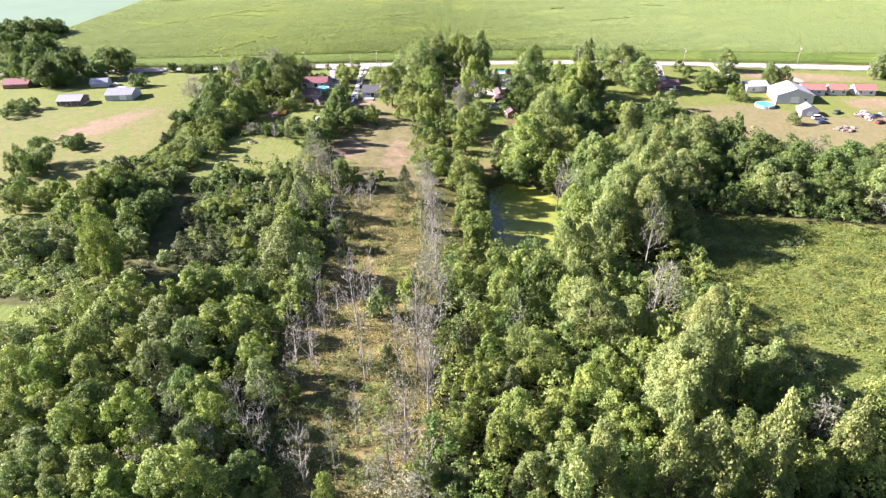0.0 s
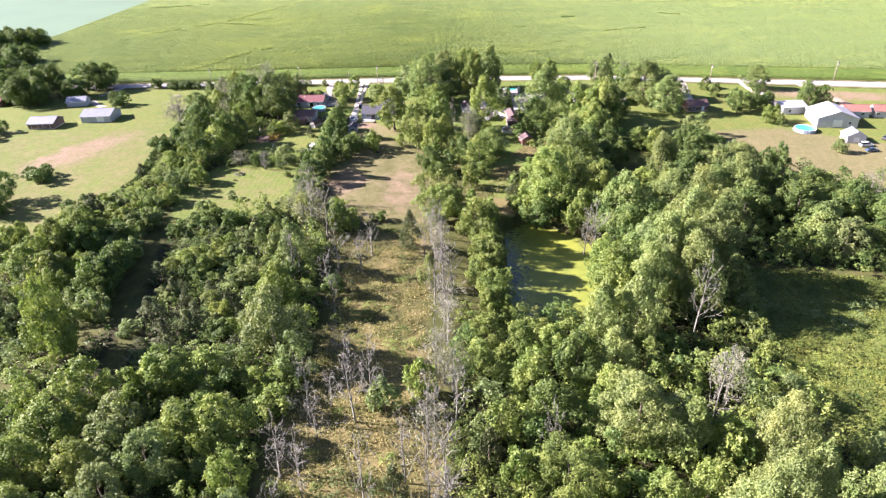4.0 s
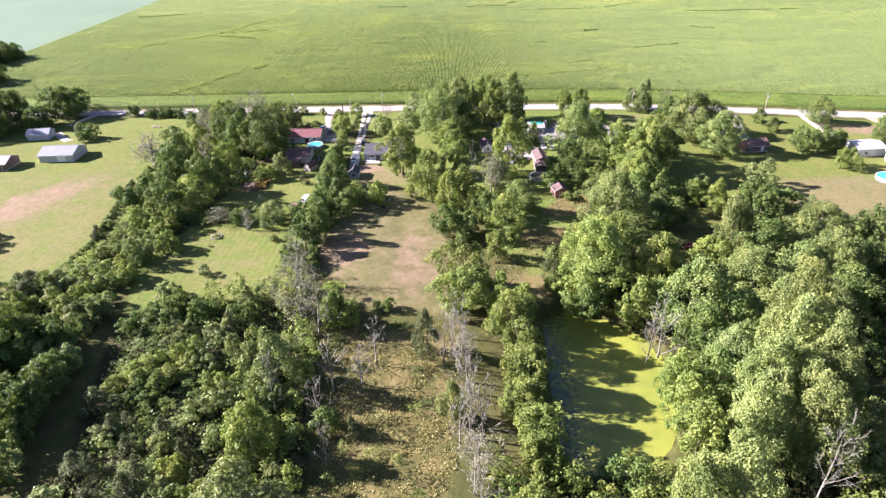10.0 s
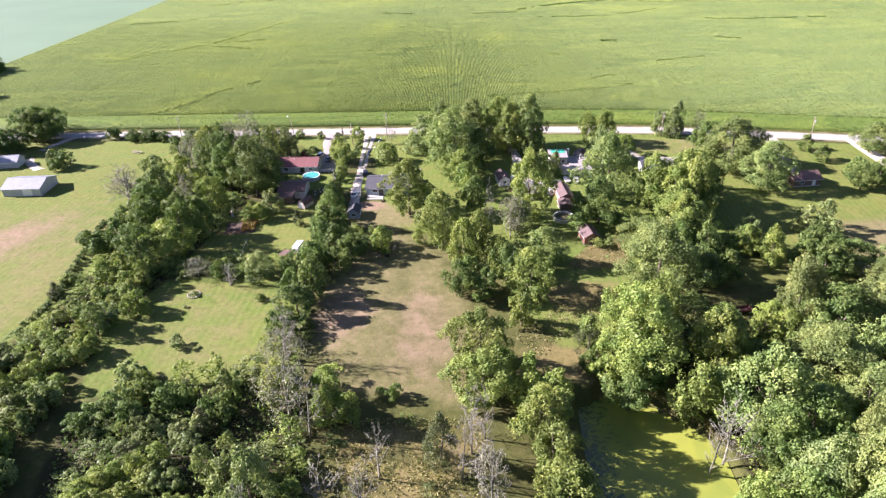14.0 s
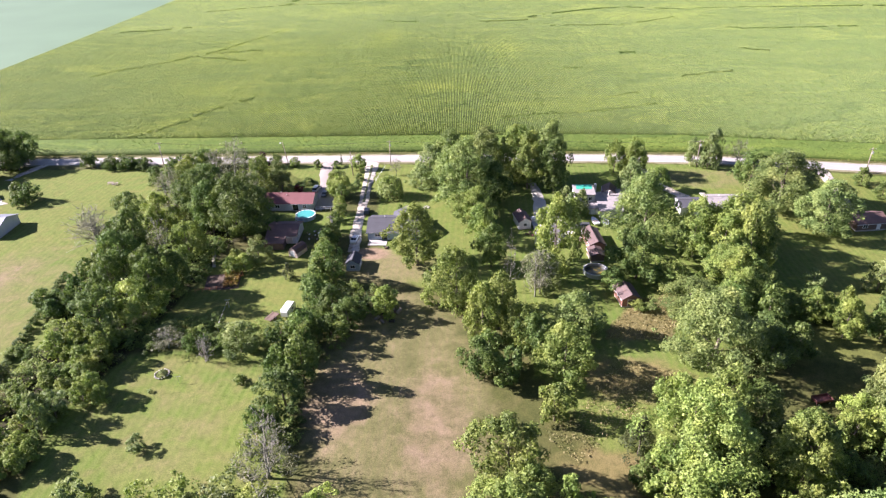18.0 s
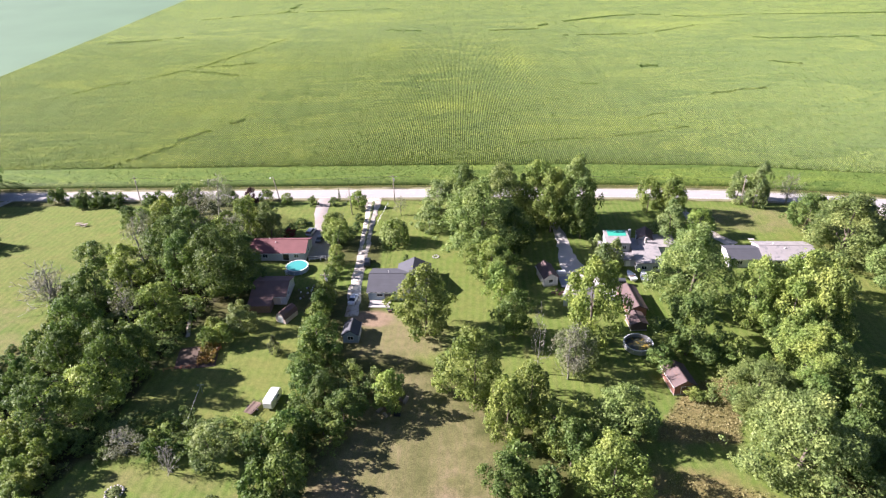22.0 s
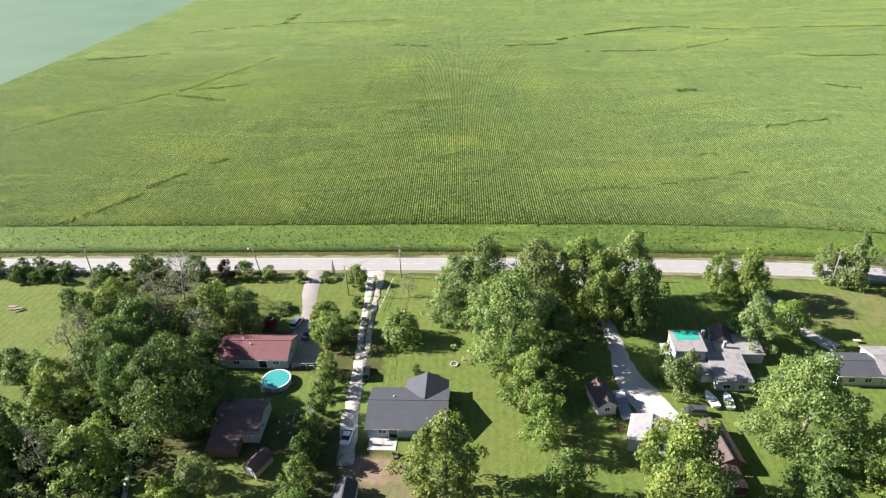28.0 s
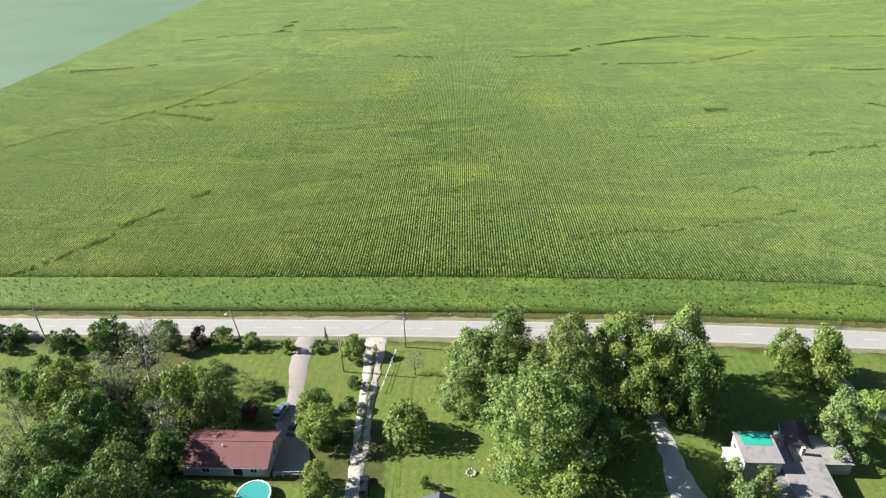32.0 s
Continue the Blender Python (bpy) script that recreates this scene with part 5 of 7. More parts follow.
grove("S", [(-66.6, 68.8, 9.2, 5.1), (-74.5, 70.2, 8.9, 4.9), (-3.4, 73.7, 4.2, 3.6), (12.7, 77.1, 7.0, 4.0), (-75.0, 75.2, 8.9, 4.6), (-48.1, 76.4, 11.4, 4.2), (-41.5, 93.8, 10.4, 4.1), (-64.0, 97.5, 10.8, 4.5), (-60.0, 104.9, 11.0, 4.6), (-68.6, 107.3, 9.2, 4.3), (-69.1, 114.3, 9.2, 5.0), (-21.6, 123.2, 8.3, 3.5), (-122.8, 148.0, 7.8, 6.4), (-94.6, 149.6, 8.3, 4.8), (-115.7, 149.9, 5.7, 5.7), (-130.8, 155.6, 6.9, 6.4), (-98.2, 165.8, 8.4, 5.2), (-52.3, 175.9, 14.5, 4.6)], "silvery trees")
grove("S", [(-100.3, 178.5, 5.7, 5.6), (44.0, 183.8, 16.2, 6.1), (99.8, 189.5, 11.8, 5.9), (-102.6, 195.0, 5.7, 5.6), (-65.5, 202.9, 6.0, 3.4), (-126.1, 204.0, 5.7, 5.6), (-88.0, 206.7, 5.0, 4.3), (-83.6, 218.9, 3.0, 1.9), (-104.1, 224.0, 7.5, 4.3), (-72.8, 247.7, 7.6, 4.0), (94.4, 257.9, 4.9, 6.6), (84.4, 277.1, 8.2, 6.9), (64.7, 277.5, 5.5, 2.2), (-80.7, 287.2, 8.1, 3.8), (201.7, 323.4, 9.6, 6.6), (29.4, 330.8, 13.1, 4.7), (-86.9, 332.4, 12.1, 4.1), (-39.7, 338.6, 8.0, 4.1)], "silvery trees")
grove("S", [(-36.8, 348.6, 11.9, 6.1)], "silvery trees")
grove("V", [(9.0, 72.6, 9.8, 3.6), (58.4, 99.3, 13.3, 5.3), (52.9, 106.1, 12.0, 3.8), (57.6, 160.9, 15.9, 5.9), (130.3, 191.4, 12.8, 6.7), (96.7, 196.7, 13.2, 6.6), (70.2, 202.0, 14.5, 8.1), (61.5, 203.6, 14.4, 6.7), (39.9, 199.8, 21.1, 7.8), (58.0, 213.9, 15.1, 8.2), (70.7, 216.3, 15.2, 7.5), (78.4, 216.3, 18.8, 8.0), (63.3, 233.8, 10.7, 7.8), (77.3, 231.6, 14.7, 7.1), (90.4, 246.6, 10.2, 8.1), (133.2, 261.8, 5.6, 2.9), (31.6, 266.4, 9.0, 8.4)], "silver maples")
grove("V", [(130.7, 338.3, 10.9, 5.9), (-29.8, 348.3, 17.0, 6.4)], "silver maples")
grove("G", [(-16.1, 72.7, 7.0, 3.9), (-56.1, 76.1, 9.7, 4.3), (62.1, 86.4, 10.5, 3.9), (45.9, 128.4, 13.7, 4.6), (-8.4, 129.8, 11.2, 4.4), (-102.7, 165.2, 4.8, 4.7), (127.7, 181.8, 7.3, 6.1), (-51.9, 197.1, 13.7, 5.6), (-56.5, 213.0, 9.0, 6.0), (121.8, 220.3, 11.2, 5.2), (-90.0, 248.4, 5.0, 3.9), (85.5, 254.3, 5.6, 5.7), (-5.6, 271.7, 12.7, 3.8), (-108.3, 287.4, 12.0, 3.5), (-131.6, 294.9, 8.9, 6.7), (-118.5, 316.1, 13.4, 5.4), (-120.0, 323.2, 13.3, 4.1), (-95.5, 327.5, 10.5, 4.4), (-109.7, 336.2, 13.9, 5.7), (-107.0, 343.3, 15.0, 7.2), (72.3, 356.0, 9.5, 4.4)], "half-bare trees")
grove("Y", [(-46.6, 67.2, 14.1, 6.2), (-57.0, 67.4, 9.6, 4.5), (-45.6, 81.1, 12.8, 4.2), (28.1, 84.0, 10.2, 3.2), (15.2, 87.6, 10.0, 4.3), (21.5, 93.1, 11.6, 4.4), (0.6, 94.5, 9.7, 3.2), (-86.0, 94.6, 12.5, 7.8), (-43.9, 99.9, 11.7, 3.3), (-68.1, 120.9, 10.7, 6.0), (-14.8, 127.3, 9.8, 3.1), (-47.8, 126.2, 6.9, 3.6), (-45.8, 203.7, 7.0, 3.8), (-84.2, 203.9, 4.9, 2.6), (-4.6, 208.5, 9.7, 3.0), (52.5, 228.8, 7.7, 6.7), (-42.2, 261.8, 8.1, 3.1), (-42.5, 265.6, 6.0, 3.2)], "yellow-green trees")
grove("Y", [(-117.4, 306.4, 11.4, 5.6), (39.3, 335.7, 8.1, 4.4)], "yellow-green trees")
grove("D", [(-28.7, 73.3, 12.6, 3.7), (-11.9, 75.7, 12.7, 3.3), (-23.8, 75.3, 14.3, 1.9), (-43.9, 75.5, 11.4, 2.8), (-36.4, 78.1, 12.6, 2.6), (-52.5, 80.9, 12.6, 2.9), (-21.9, 85.9, 11.1, 2.4), (-41.6, 84.5, 11.5, 2.6), (-43.6, 86.5, 11.4, 3.0), (-9.1, 95.1, 14.4, 3.7), (-22.5, 100.7, 15.8, 3.1), (-8.7, 102.5, 15.9, 3.8), (-33.1, 101.5, 9.5, 2.3), (-16.1, 105.7, 14.3, 3.5), (-37.8, 105.7, 12.6, 3.2), (9.8, 110.9, 12.8, 2.8), (-12.7, 114.5, 15.9, 4.5), (-35.7, 119.2, 14.3, 3.9), (-27.1, 120.0, 15.8, 4.3), (41.5, 122.4, 16.8, 4.0), (-24.1, 123.3, 15.9, 3.9), (47.4, 152.5, 17.6, 4.5)], "dead trees")
grove("D", [(-9.3, 164.6, 14.6, 5.2), (-50.4, 168.6, 14.8, 2.8), (-34.2, 175.5, 11.2, 2.4), (-12.3, 177.2, 14.5, 4.3), (-40.2, 175.4, 12.6, 4.3), (-14.2, 183.4, 14.5, 3.9), (27.7, 190.7, 13.2, 4.2), (30.8, 192.9, 14.8, 5.2), (-46.7, 192.7, 14.2, 4.2), (-56.6, 214.6, 12.4, 4.2), (-79.8, 244.0, 5.4, 2.0), (-79.8, 244.5, 6.3, 2.9), (-12.0, 273.4, 14.4, 2.3), (-131.0, 293.3, 12.3, 6.3)], "dead trees")
grove("P", [(16.0, 70.0, 16.0, 3.5), (46.6, 72.1, 16.4, 4.2), (31.6, 72.0, 19.4, 4.2), (36.9, 72.1, 19.5, 4.3), (20.4, 72.5, 17.8, 4.2), (49.8, 77.1, 19.7, 3.6), (64.4, 81.2, 15.0, 3.6), (37.7, 86.7, 18.0, 5.4), (41.1, 94.3, 21.3, 5.9), (46.1, 96.4, 19.7, 4.3), (34.6, 114.2, 13.4, 3.3), (24.6, 135.0, 14.0, 4.3), (31.7, 147.3, 19.2, 5.4), (24.1, 146.7, 18.4, 4.4), (37.7, 159.1, 21.1, 6.3), (47.7, 159.6, 22.7, 7.0), (41.6, 162.8, 21.1, 5.4)], "cottonwoods")
grove("P", [(42.9, 168.3, 24.6, 7.1), (-15.4, 169.6, 9.8, 2.9), (54.2, 169.6, 24.5, 6.5), (56.7, 173.8, 24.7, 5.8), (52.4, 178.4, 26.2, 7.2), (48.6, 179.8, 23.2, 5.6), (57.3, 189.5, 27.7, 6.1), (59.0, 233.0, 18.5, 5.8)], "cottonwoods")


# trees round the yards
grove("S", [(-3.6, 276.0, 10, 4.8)], "silvery trees")
grove("M", [(-99.7, 269.0, 13, 8.0), (-119.9, 275.7, 9, 6.1), (-122.3, 290.6, 11, 6.1)], "dark broadleaf trees")
grove("B", [(-14.4, 254.6, 14, 8.0), (44.3, 290.9, 17, 11.9)], "green broadleaf trees")
grove("Y", [(-101.2, 289.1, 11, 5.7)], "yellow-green trees")
grove("V", [(2.5, 257.1, 11, 6.0)], "silver maples")
grove("B", [(-103.3, 200.9, 4.4, 5.1), (-106.3, 224.2, 4.3, 3.8), (-109.2, 237.2, 3.8, 5.2), (-122.8, 243.8, 2.5, 2.2)], "green broadleaf trees")
grove("M", [(46.5, 252.5, 9, 7.3), (44.4, 262.0, 11, 6.8), (42.7, 282.8, 10, 5.6)], "dark broadleaf trees")
grove("m", [(107.5, 340.0, 5.5, 3.0), (109.5, 330.8, 5.5, 3.2)], "yard shrubs")
# the thicket beside the mown trail
grove("C", [(-79.9, 150.3, 6.5, 3.8), (-74.0, 143.5, 5.5, 3.2), (-69.9, 147.1, 6, 3.0), (-70.6, 138.2, 5, 2.8), (-68.9, 149.9, 6, 2.8), (-63.2, 155.0, 5.5, 2.5), (-84.8, 166.7, 6, 3.6), (-79.3, 161.4, 4.5, 2.4), (-69.5, 160.7, 5, 2.6), (-73.8, 156.2, 5, 2.5), (-58.7, 149.5, 5, 2.3), (-47.7, 194.7, 4.0, 2.2), (-67.3, 193.0, 6, 3.2)], "cedars")
grove("S", [(-79.5, 159.3, 3.5, 3.1), (-69.1, 190.8, 4.5, 3.8), (-79.2, 193.1, 4, 3.3), (-79.1, 187.2, 3, 2.6), (-60.2, 169.3, 5, 4.0), (-68.9, 180.7, 4, 3.4), (-59.3, 181.0, 9, 5.1), (-64.9, 147.5, 4.5, 3.1), (-117.3, 209.2, 5, 5.0), (-82.1, 144.8, 4, 2.9), (-65.8, 167.3, 4, 3.1)], "silvery trees")
grove("M", [(-84.4, 196.7, 5, 4.4), (-76.0, 200.1, 5, 3.7), (-65.0, 196.6, 5.5, 4.2), (-90.9, 193.1, 4.5, 3.7), (-81.3, 201.8, 4, 3.1), (-58.8, 160.1, 4, 3.0), (-78.3, 170.0, 4, 3.3), (-104.4, 183.9, 8, 6.4), (-103.4, 195.0, 6, 4.9), (-99.0, 168.6, 9, 6.5), (-98.0, 173.5, 8, 4.4), (-96.0, 158.1, 8, 5.3), (-51.9, 169.1, 6, 3.3), (-61.6, 145.1, 4.5, 2.8)], "dark broadleaf trees")
grove("B", [(-82.6, 173.8, 5, 4.9), (-75.9, 174.8, 5, 4.5), (-72.9, 182.9, 5, 4.3), (-53.3, 161.4, 8, 4.3), (-119.9, 182.5, 9, 9.0), (-109.7, 165.6, 8, 7.9), (-79.8, 180.5, 3.5, 3.1), (-64.6, 174.3, 4.5, 3.2), (-68.1, 157.3, 4, 2.7), (-57.9, 175.6, 5, 3.2), (-57.7, 145.9, 5, 3.3), (-120.6, 193.4, 7, 6.2), (-63.1, 151.1, 5, 3.1), (-53.3, 153.1, 6, 3.1)], "green broadleaf trees")
grove("Y", [(-80.7, 175.9, 4.2, 3.1), (-49.7, 160.1, 5, 2.7)], "yellow-green trees")
grove("C", [(-21.8, 188.3, 12.0, 4.0)], "cedars")
# trees along the front yards and road
grove("S", [(-41.6, 133.0, 11.5, 4.2)], "silvery trees")
grove("M", [(-110.5, 181.5, 10.0, 7.2)], "dark broadleaf trees")
grove("W", [(-49.4, 330.5, 7.6, 4.6)])
grove("R", [(-100.7, 356.5, 6.0, 2.4)])
grove("K", [(-82.0, 334.6, 2.6, 2.0)])
grove("m", [(-80.0, 341.8, 2.0, 2.4), (-82.4, 336.8, 2.8, 2.2), (-79.9, 356.2, 3.4, 1.7), (-73.1, 356.7, 2.4, 1.7), (-62.3, 344.3, 2.6, 1.7), (-62.0, 337.6, 2.8, 1.9), (-44.7, 318.6, 2.6, 1.0)], "yard shrubs")
grove("B", [(-64.1, 354.8, 5.6, 3.0), (-96.2, 358.0, 4.8, 2.6), (-89.0, 357.6, 3.6, 2.3), (-65.6, 328.4, 8.5, 4.2), (-64.0, 318.0, 6.0, 2.6), (-42.0, 355.0, 2.5, 2.2)])
grove("C", [(-71.5, 359.0, 4.6, 0.6)])
grove("G", [(-49.6, 348.5, 6.0, 2.4)])
# the bare tree and the low hedge at the edge of the wide lawn
grove("D", [(-130.1, 292.6, 11.9, 7.3), (-129.7, 293.7, 10.4, 6.7)], "dead trees")
for step in range(28):
    plant("m", -131.0 + 9.0 * min(1.0, step / 20) + 0.25 * math.sin(step * 2.1), 277.0 - 2.05 * step, 1.6 + 0.3 * math.sin(step * 1.3), 1.25, "low hedge")
# the hedge between the yards
grove("M", [(-62.8, 306.0, 6.0, 2.4), (-62.6, 293.5, 7.0, 3.0), (-61.6, 281.0, 8.0, 3.2), (-60.5, 269.6, 8.5, 3.4)], "hedge trees")
grove("B", [(-63.2, 312.2, 5.6, 2.4), (-62.8, 299.4, 6.4, 2.6), (-62.0, 287.2, 7.6, 3.1), (-61.0, 275.2, 8.2, 3.3)], "hedge trees")
# the row of trees along the west bank of the pond
grove("B", [(0.9, 156.6, 7.8, 4.4), (1.4, 163.3, 10.3, 5.0), (-0.2, 171.2, 10.1, 4.5), (0.4, 179.6, 11.4, 5.1), (-1.0, 189.3, 10.5, 5.1), (-1.4, 145.4, 8.4, 4.1), (-2.8, 137.2, 7.9, 3.9)], "trees along the pond")
# the belt of dead trees through the tall grass
BELT = np.random.default_rng(41)
for k in range(24):
    by = 62 + 136 * (k + BELT.uniform(0, 1)) / 24
    plant("D" if k % 4 else "G", float(BELT.normal(-10.5 - 0.02 * (by - 60), 2.6)), float(by), float(BELT.uniform(9, 15)), float(BELT.uniform(2.8, 4.6)), "dead trees")
for k in range(12):
    by = 70 + 120 * (k + BELT.uniform(0, 1)) / 12
    plant("D", float(BELT.normal(-36, 3.0)), float(by), float(BELT.uniform(7, 12)), float(BELT.uniform(2.4, 4.0)), "dead trees")


def fill(poly, spacing, mix_of, hs, seed, tries=4000, keep_off=(), cards=760, label=""):
    """Thicken a stretch of woodland between the trees that stand in it already: one mass of shrubs for each kind of leaf."""
    rng = np.random.default_rng(seed)
    P = np.array(poly)
    lo, hi = P.min(0), P.max(0)
    kinds, weights = zip(*mix_of)
    w = np.array(weights) / sum(weights)
    X, Y = rng.uniform(lo[0], hi[0], tries), rng.uniform(lo[1], hi[1], tries)
    ok, _ = inside(X, Y, poly)
    for line, dist in keep_off:
        ok &= line_distance(X, Y, line) > dist
    ok &= ~inside(X, Y, POND_LINE)[0]
    done, mass = list(PLANTED), {k: [] for k in kinds}
    for x, y in zip(X[ok], Y[ok]):
        r = spacing * rng.uniform(0.55, 0.95)
        if all((x - a) ** 2 + (y - b) ** 2 > (0.6 * c + 0.6 * r) ** 2 for a, b, c in done):
            k = str(rng.choice(kinds, p=w))
            vs = PROTOS[k, 0]
            q = vs[int(rng.integers(len(vs)))][2]
            q = q[rng.choice(len(q), min(cards, len(q)), replace=False)]
            a, h = rng.uniform(0, 6.28), rng.uniform(*hs)
            R = np.array([[math.cos(a), -math.sin(a), 0], [math.sin(a), math.cos(a), 0], [0, 0, 1]])
            mass[k].append((q @ R.T) * (r / PROTO_R, r / PROTO_R, h / PROTO_H) + (x, y, float(ground_z(x, y))))
            done.append((x, y, r))
    for k, qs in mass.items():
        if qs:
            tagged(new("thicket", spray_mesh("thicket", np.concatenate(qs), LEAF[k])), label or NAMES[k][2].replace("shrub", "thicket"), "thicket", kind="stuff")


THICKET = (("b", 5), ("m", 3), ("s", 2), ("C", 0.4), ("Y", 1.2))
fill([(-91.7, 204.5), (-87.6, 186.4), (-86.5, 171.2), (-83.9, 156.1), (-80.5, 142.3), (-78.6, 131.4), (-64.2, 134.5), (-66.3, 160.5), (-72.0, 190.1), (-76.0, 207.0)], 3.0, (("s", 4), ("b", 3), ("m", 3), ("C", 3)), (1.2, 3.0), 18, 1500, keep_off=((TRAIL, 3.5),), cards=600, label="low silvery and dark green shrubs beside the mown trail")
fill(LEFT_WOODS, 4.0, (("b", 5), ("m", 3), ("s", 2), ("C", 0.8), ("Y", 1)), (3.5, 8), 11, keep_off=((TRAIL, 12.0), ([(-72, 146), (-70, 190)], 15.0)))
fill(LEFT_HEDGE, 3.4, THICKET, (1.6, 4.6), 12, keep_off=((TRAIL, 4.0),))
fill(RIGHT_WOODS, 4.4, (("b", 6), ("m", 3), ("s", 2), ("Y", 2)), (4, 9), 13)
fill([(-110.5, 51.3), (-116.2, 21.7), (-69.8, 12.0), (-40.5, 20.2), (0.0, 10.3), (52.0, 16.7), (96.3, 25.1), (88.0, 54.5)], 6.0, (("b", 5), ("m", 3), ("Y", 2), ("s", 1)), (4, 9), 17, 900, cards=420)
fill([(-62.1, 214.3), (-55.1, 214.4), (-55.1, 248.3), (-46.1, 256.3), (-45.0, 268.2), (-57.0, 276.0), (-61.0, 258.1), (-62.1, 248.2)], 3.6, (("b", 4), ("m", 4), ("s", 1)), (3, 6), 31, 500, label="leafy growth along the lawn edge")
fill([(-105.2, 249.0), (-90.7, 246.6), (-67.0, 250.1), (-68.0, 256.0), (-89.8, 257.6), (-109.1, 255.9)], 3.0, (("b", 4), ("m", 4), ("s", 2)), (1.5, 3.5), 32, 500, label="low shrubs behind the mown lawn")
fill(NORTH_WOODS, 4.6, (("b", 2), ("m", 5), ("s", 2)), (4, 8.5), 14)
fill(MEADOW, 3.4, (("b", 7), ("m", 4), ("s", 2), ("Y", 2)), (0.8, 2.6), 15, 1000, cards=260, label="low green shrubs scattered over the meadow")
fill([(-40.5, 106.4), (-8.2, 107.9), (-9.2, 51.2), (-30.5, 50.8)], 2.8, (("b", 5), ("m", 4), ("s", 3), ("C", 1)), (1.0, 3.8), 33, 330, cards=300, label="small green shrubs in tall dry grass")
fill(TALL_GRASS, 2.6, (("b", 5), ("m", 4), ("s", 3), ("C", 1)), (0.9, 2.6), 16, 90, cards=300, label="small green shrubs in tall dry grass")


# ---- ground growth that nobody could count ----
def scatter(name, poly, n, size, height, mat, seed, upright=0.3, clump=0.0, **tags):
    rng = np.random.default_rng(seed)
    P = np.array(poly)
    lo, hi = P.min(0), P.max(0)
    X, Y = rng.uniform(lo[0], hi[0], n), rng.uniform(lo[1], hi[1], n)
    ok, d = inside(X, Y, poly)
    ok &= ~inside(X, Y, POND_LINE)[0]
    ok &= line_distance(X, Y, TRAIL) > 4.0
    X, Y = X[ok], Y[ok]
    if clump:
        wave = 0.75 * np.sin(X * 0.31 + 2.6 * np.sin(Y * 0.13 + 1)) * np.sin(Y * 0.27 + 2.3 * np.sin(X * 0.11)) + 0.35 * np.sin(X * 0.83 + 2 * np.sin(Y * 0.39)) * np.sin(Y * 0.91 + 2 * np.sin(X * 0.47)) + 0.2 * np.sin(X * 2.1 + 1.5 * np.sin(Y)) * np.sin(Y * 2.3)
        keep = rng.uniform(-1, 1, len(X)) < wave / clump
        X, Y, wave = X[keep], Y[keep], wave[keep]
        Z = np.clip(height * (0.3 + 0.7 * wave) * rng.uniform(0.2, 1.1, len(X)), 0.08, None)
    else:
        Z = height * rng.uniform(0.05, 1.0, len(X)) ** 1.5
    C = np.stack([X, Y, Z + ground_z(X, Y)], 1)
    N = rng.normal(0, 0.6, C.shape) + (0, 0, 1 - upright)
    tagged(new(name, spray_mesh(name, sprays(C, N, size, rng), mat)), kind="stuff", **tags)


DRY_BLADES = leafy("dry_grass_blades", (0.20, 0.195, 0.08), (0.28, 0.262, 0.115), (0.35, 0.315, 0.15), 0.3)
MEADOW_LEAVES = leafy("meadow_leaves", (0.092, 0.125, 0.028), (0.138, 0.165, 0.035), (0.195, 0.208, 0.048), 0.3)
REED = leafy("reed_blades", (0.10, 0.12, 0.04), (0.17, 0.17, 0.06), (0.24, 0.21, 0.09), 0.3)
scatter("undergrowth", LEFT_WOODS, 40000, 0.36, 1.6, LEAF["M"], 21, label="low leafy undergrowth beneath the thicket", category="undergrowth")
scatter("undergrowth", LEFT_HEDGE, 30000, 0.36, 1.5, LEAF["B"], 22, label="tangled green undergrowth along the hedgerow", category="undergrowth")
scatter("undergrowth", RIGHT_WOODS, 40000, 0.38, 1.8, LEAF["B"], 23, label="bright low undergrowth beneath tall trees", category="undergrowth")
scatter("undergrowth", NORTH_WOODS, 20000, 0.40, 1.5, LEAF["M"], 24, label="shaded undergrowth at the wood's edge", category="undergrowth")
scatter("meadow_weeds", MEADOW, 110000, 0.24, 0.4, MEADOW_LEAVES, 35, label="dense low green meadow growth", category="weeds")
scatter("tall_grass", TALL_GRASS, 36000, 0.19, 0.7, MEADOW_LEAVES, 36, 0.5, clump=0.7, label="green weeds among the dry grass", category="weeds")
scatter("meadow_weeds", MEADOW, 200000, 0.21, 1.0, MEADOW_LEAVES, 25, clump=0.9, label="clumpy yellow-green meadow weeds", category="weeds")
scatter("tall_grass", TALL_GRASS, 80000, 0.17, 0.8, DRY_BLADES, 26, 0.25, clump=0.9, label="tall dry golden grass", category="grass")
scatter("tall_grass", STRAW, 3500, 0.2, 0.6, DRY_BLADES, 27, 0.2, label="dry straw-coloured grass behind the shed", category="grass")
scatter("tall_grass", [(-7.8, 226.8), (-1.6, 219.4), (10.7, 231.3), (26.1, 244.8), (10.6, 248.3), (1.4, 234.8)], 7000, 0.18, 0.7, DRY_BLADES, 34, 0.2, label="dry straw-coloured grass between the trees", category="grass")
scatter("roadside_weeds", [(-303, 371.2), (-60, 372.6), (20, 372), (60, 369.5), (130, 358), (250, 337), (250, 334), (130, 355), (60, 366.8), (20, 369.3), (-60, 370), (-303, 367.5)], 16000, 0.26, 0.7, MEADOW_LEAVES, 28, 0.5, label="rough weeds between road and corn", category="weeds")
scatter("reeds", [(10.0, 209.4), (15.3, 212.6), (22.9, 208.7), (30.6, 202.6), (32.8, 196.1), (30.2, 200.0), (23.6, 204.8), (16.5, 209.4)], 9000, 0.30, 2.0, REED, 29, 0.9, label="tall brown-green reeds along the pond edge", category="reeds")


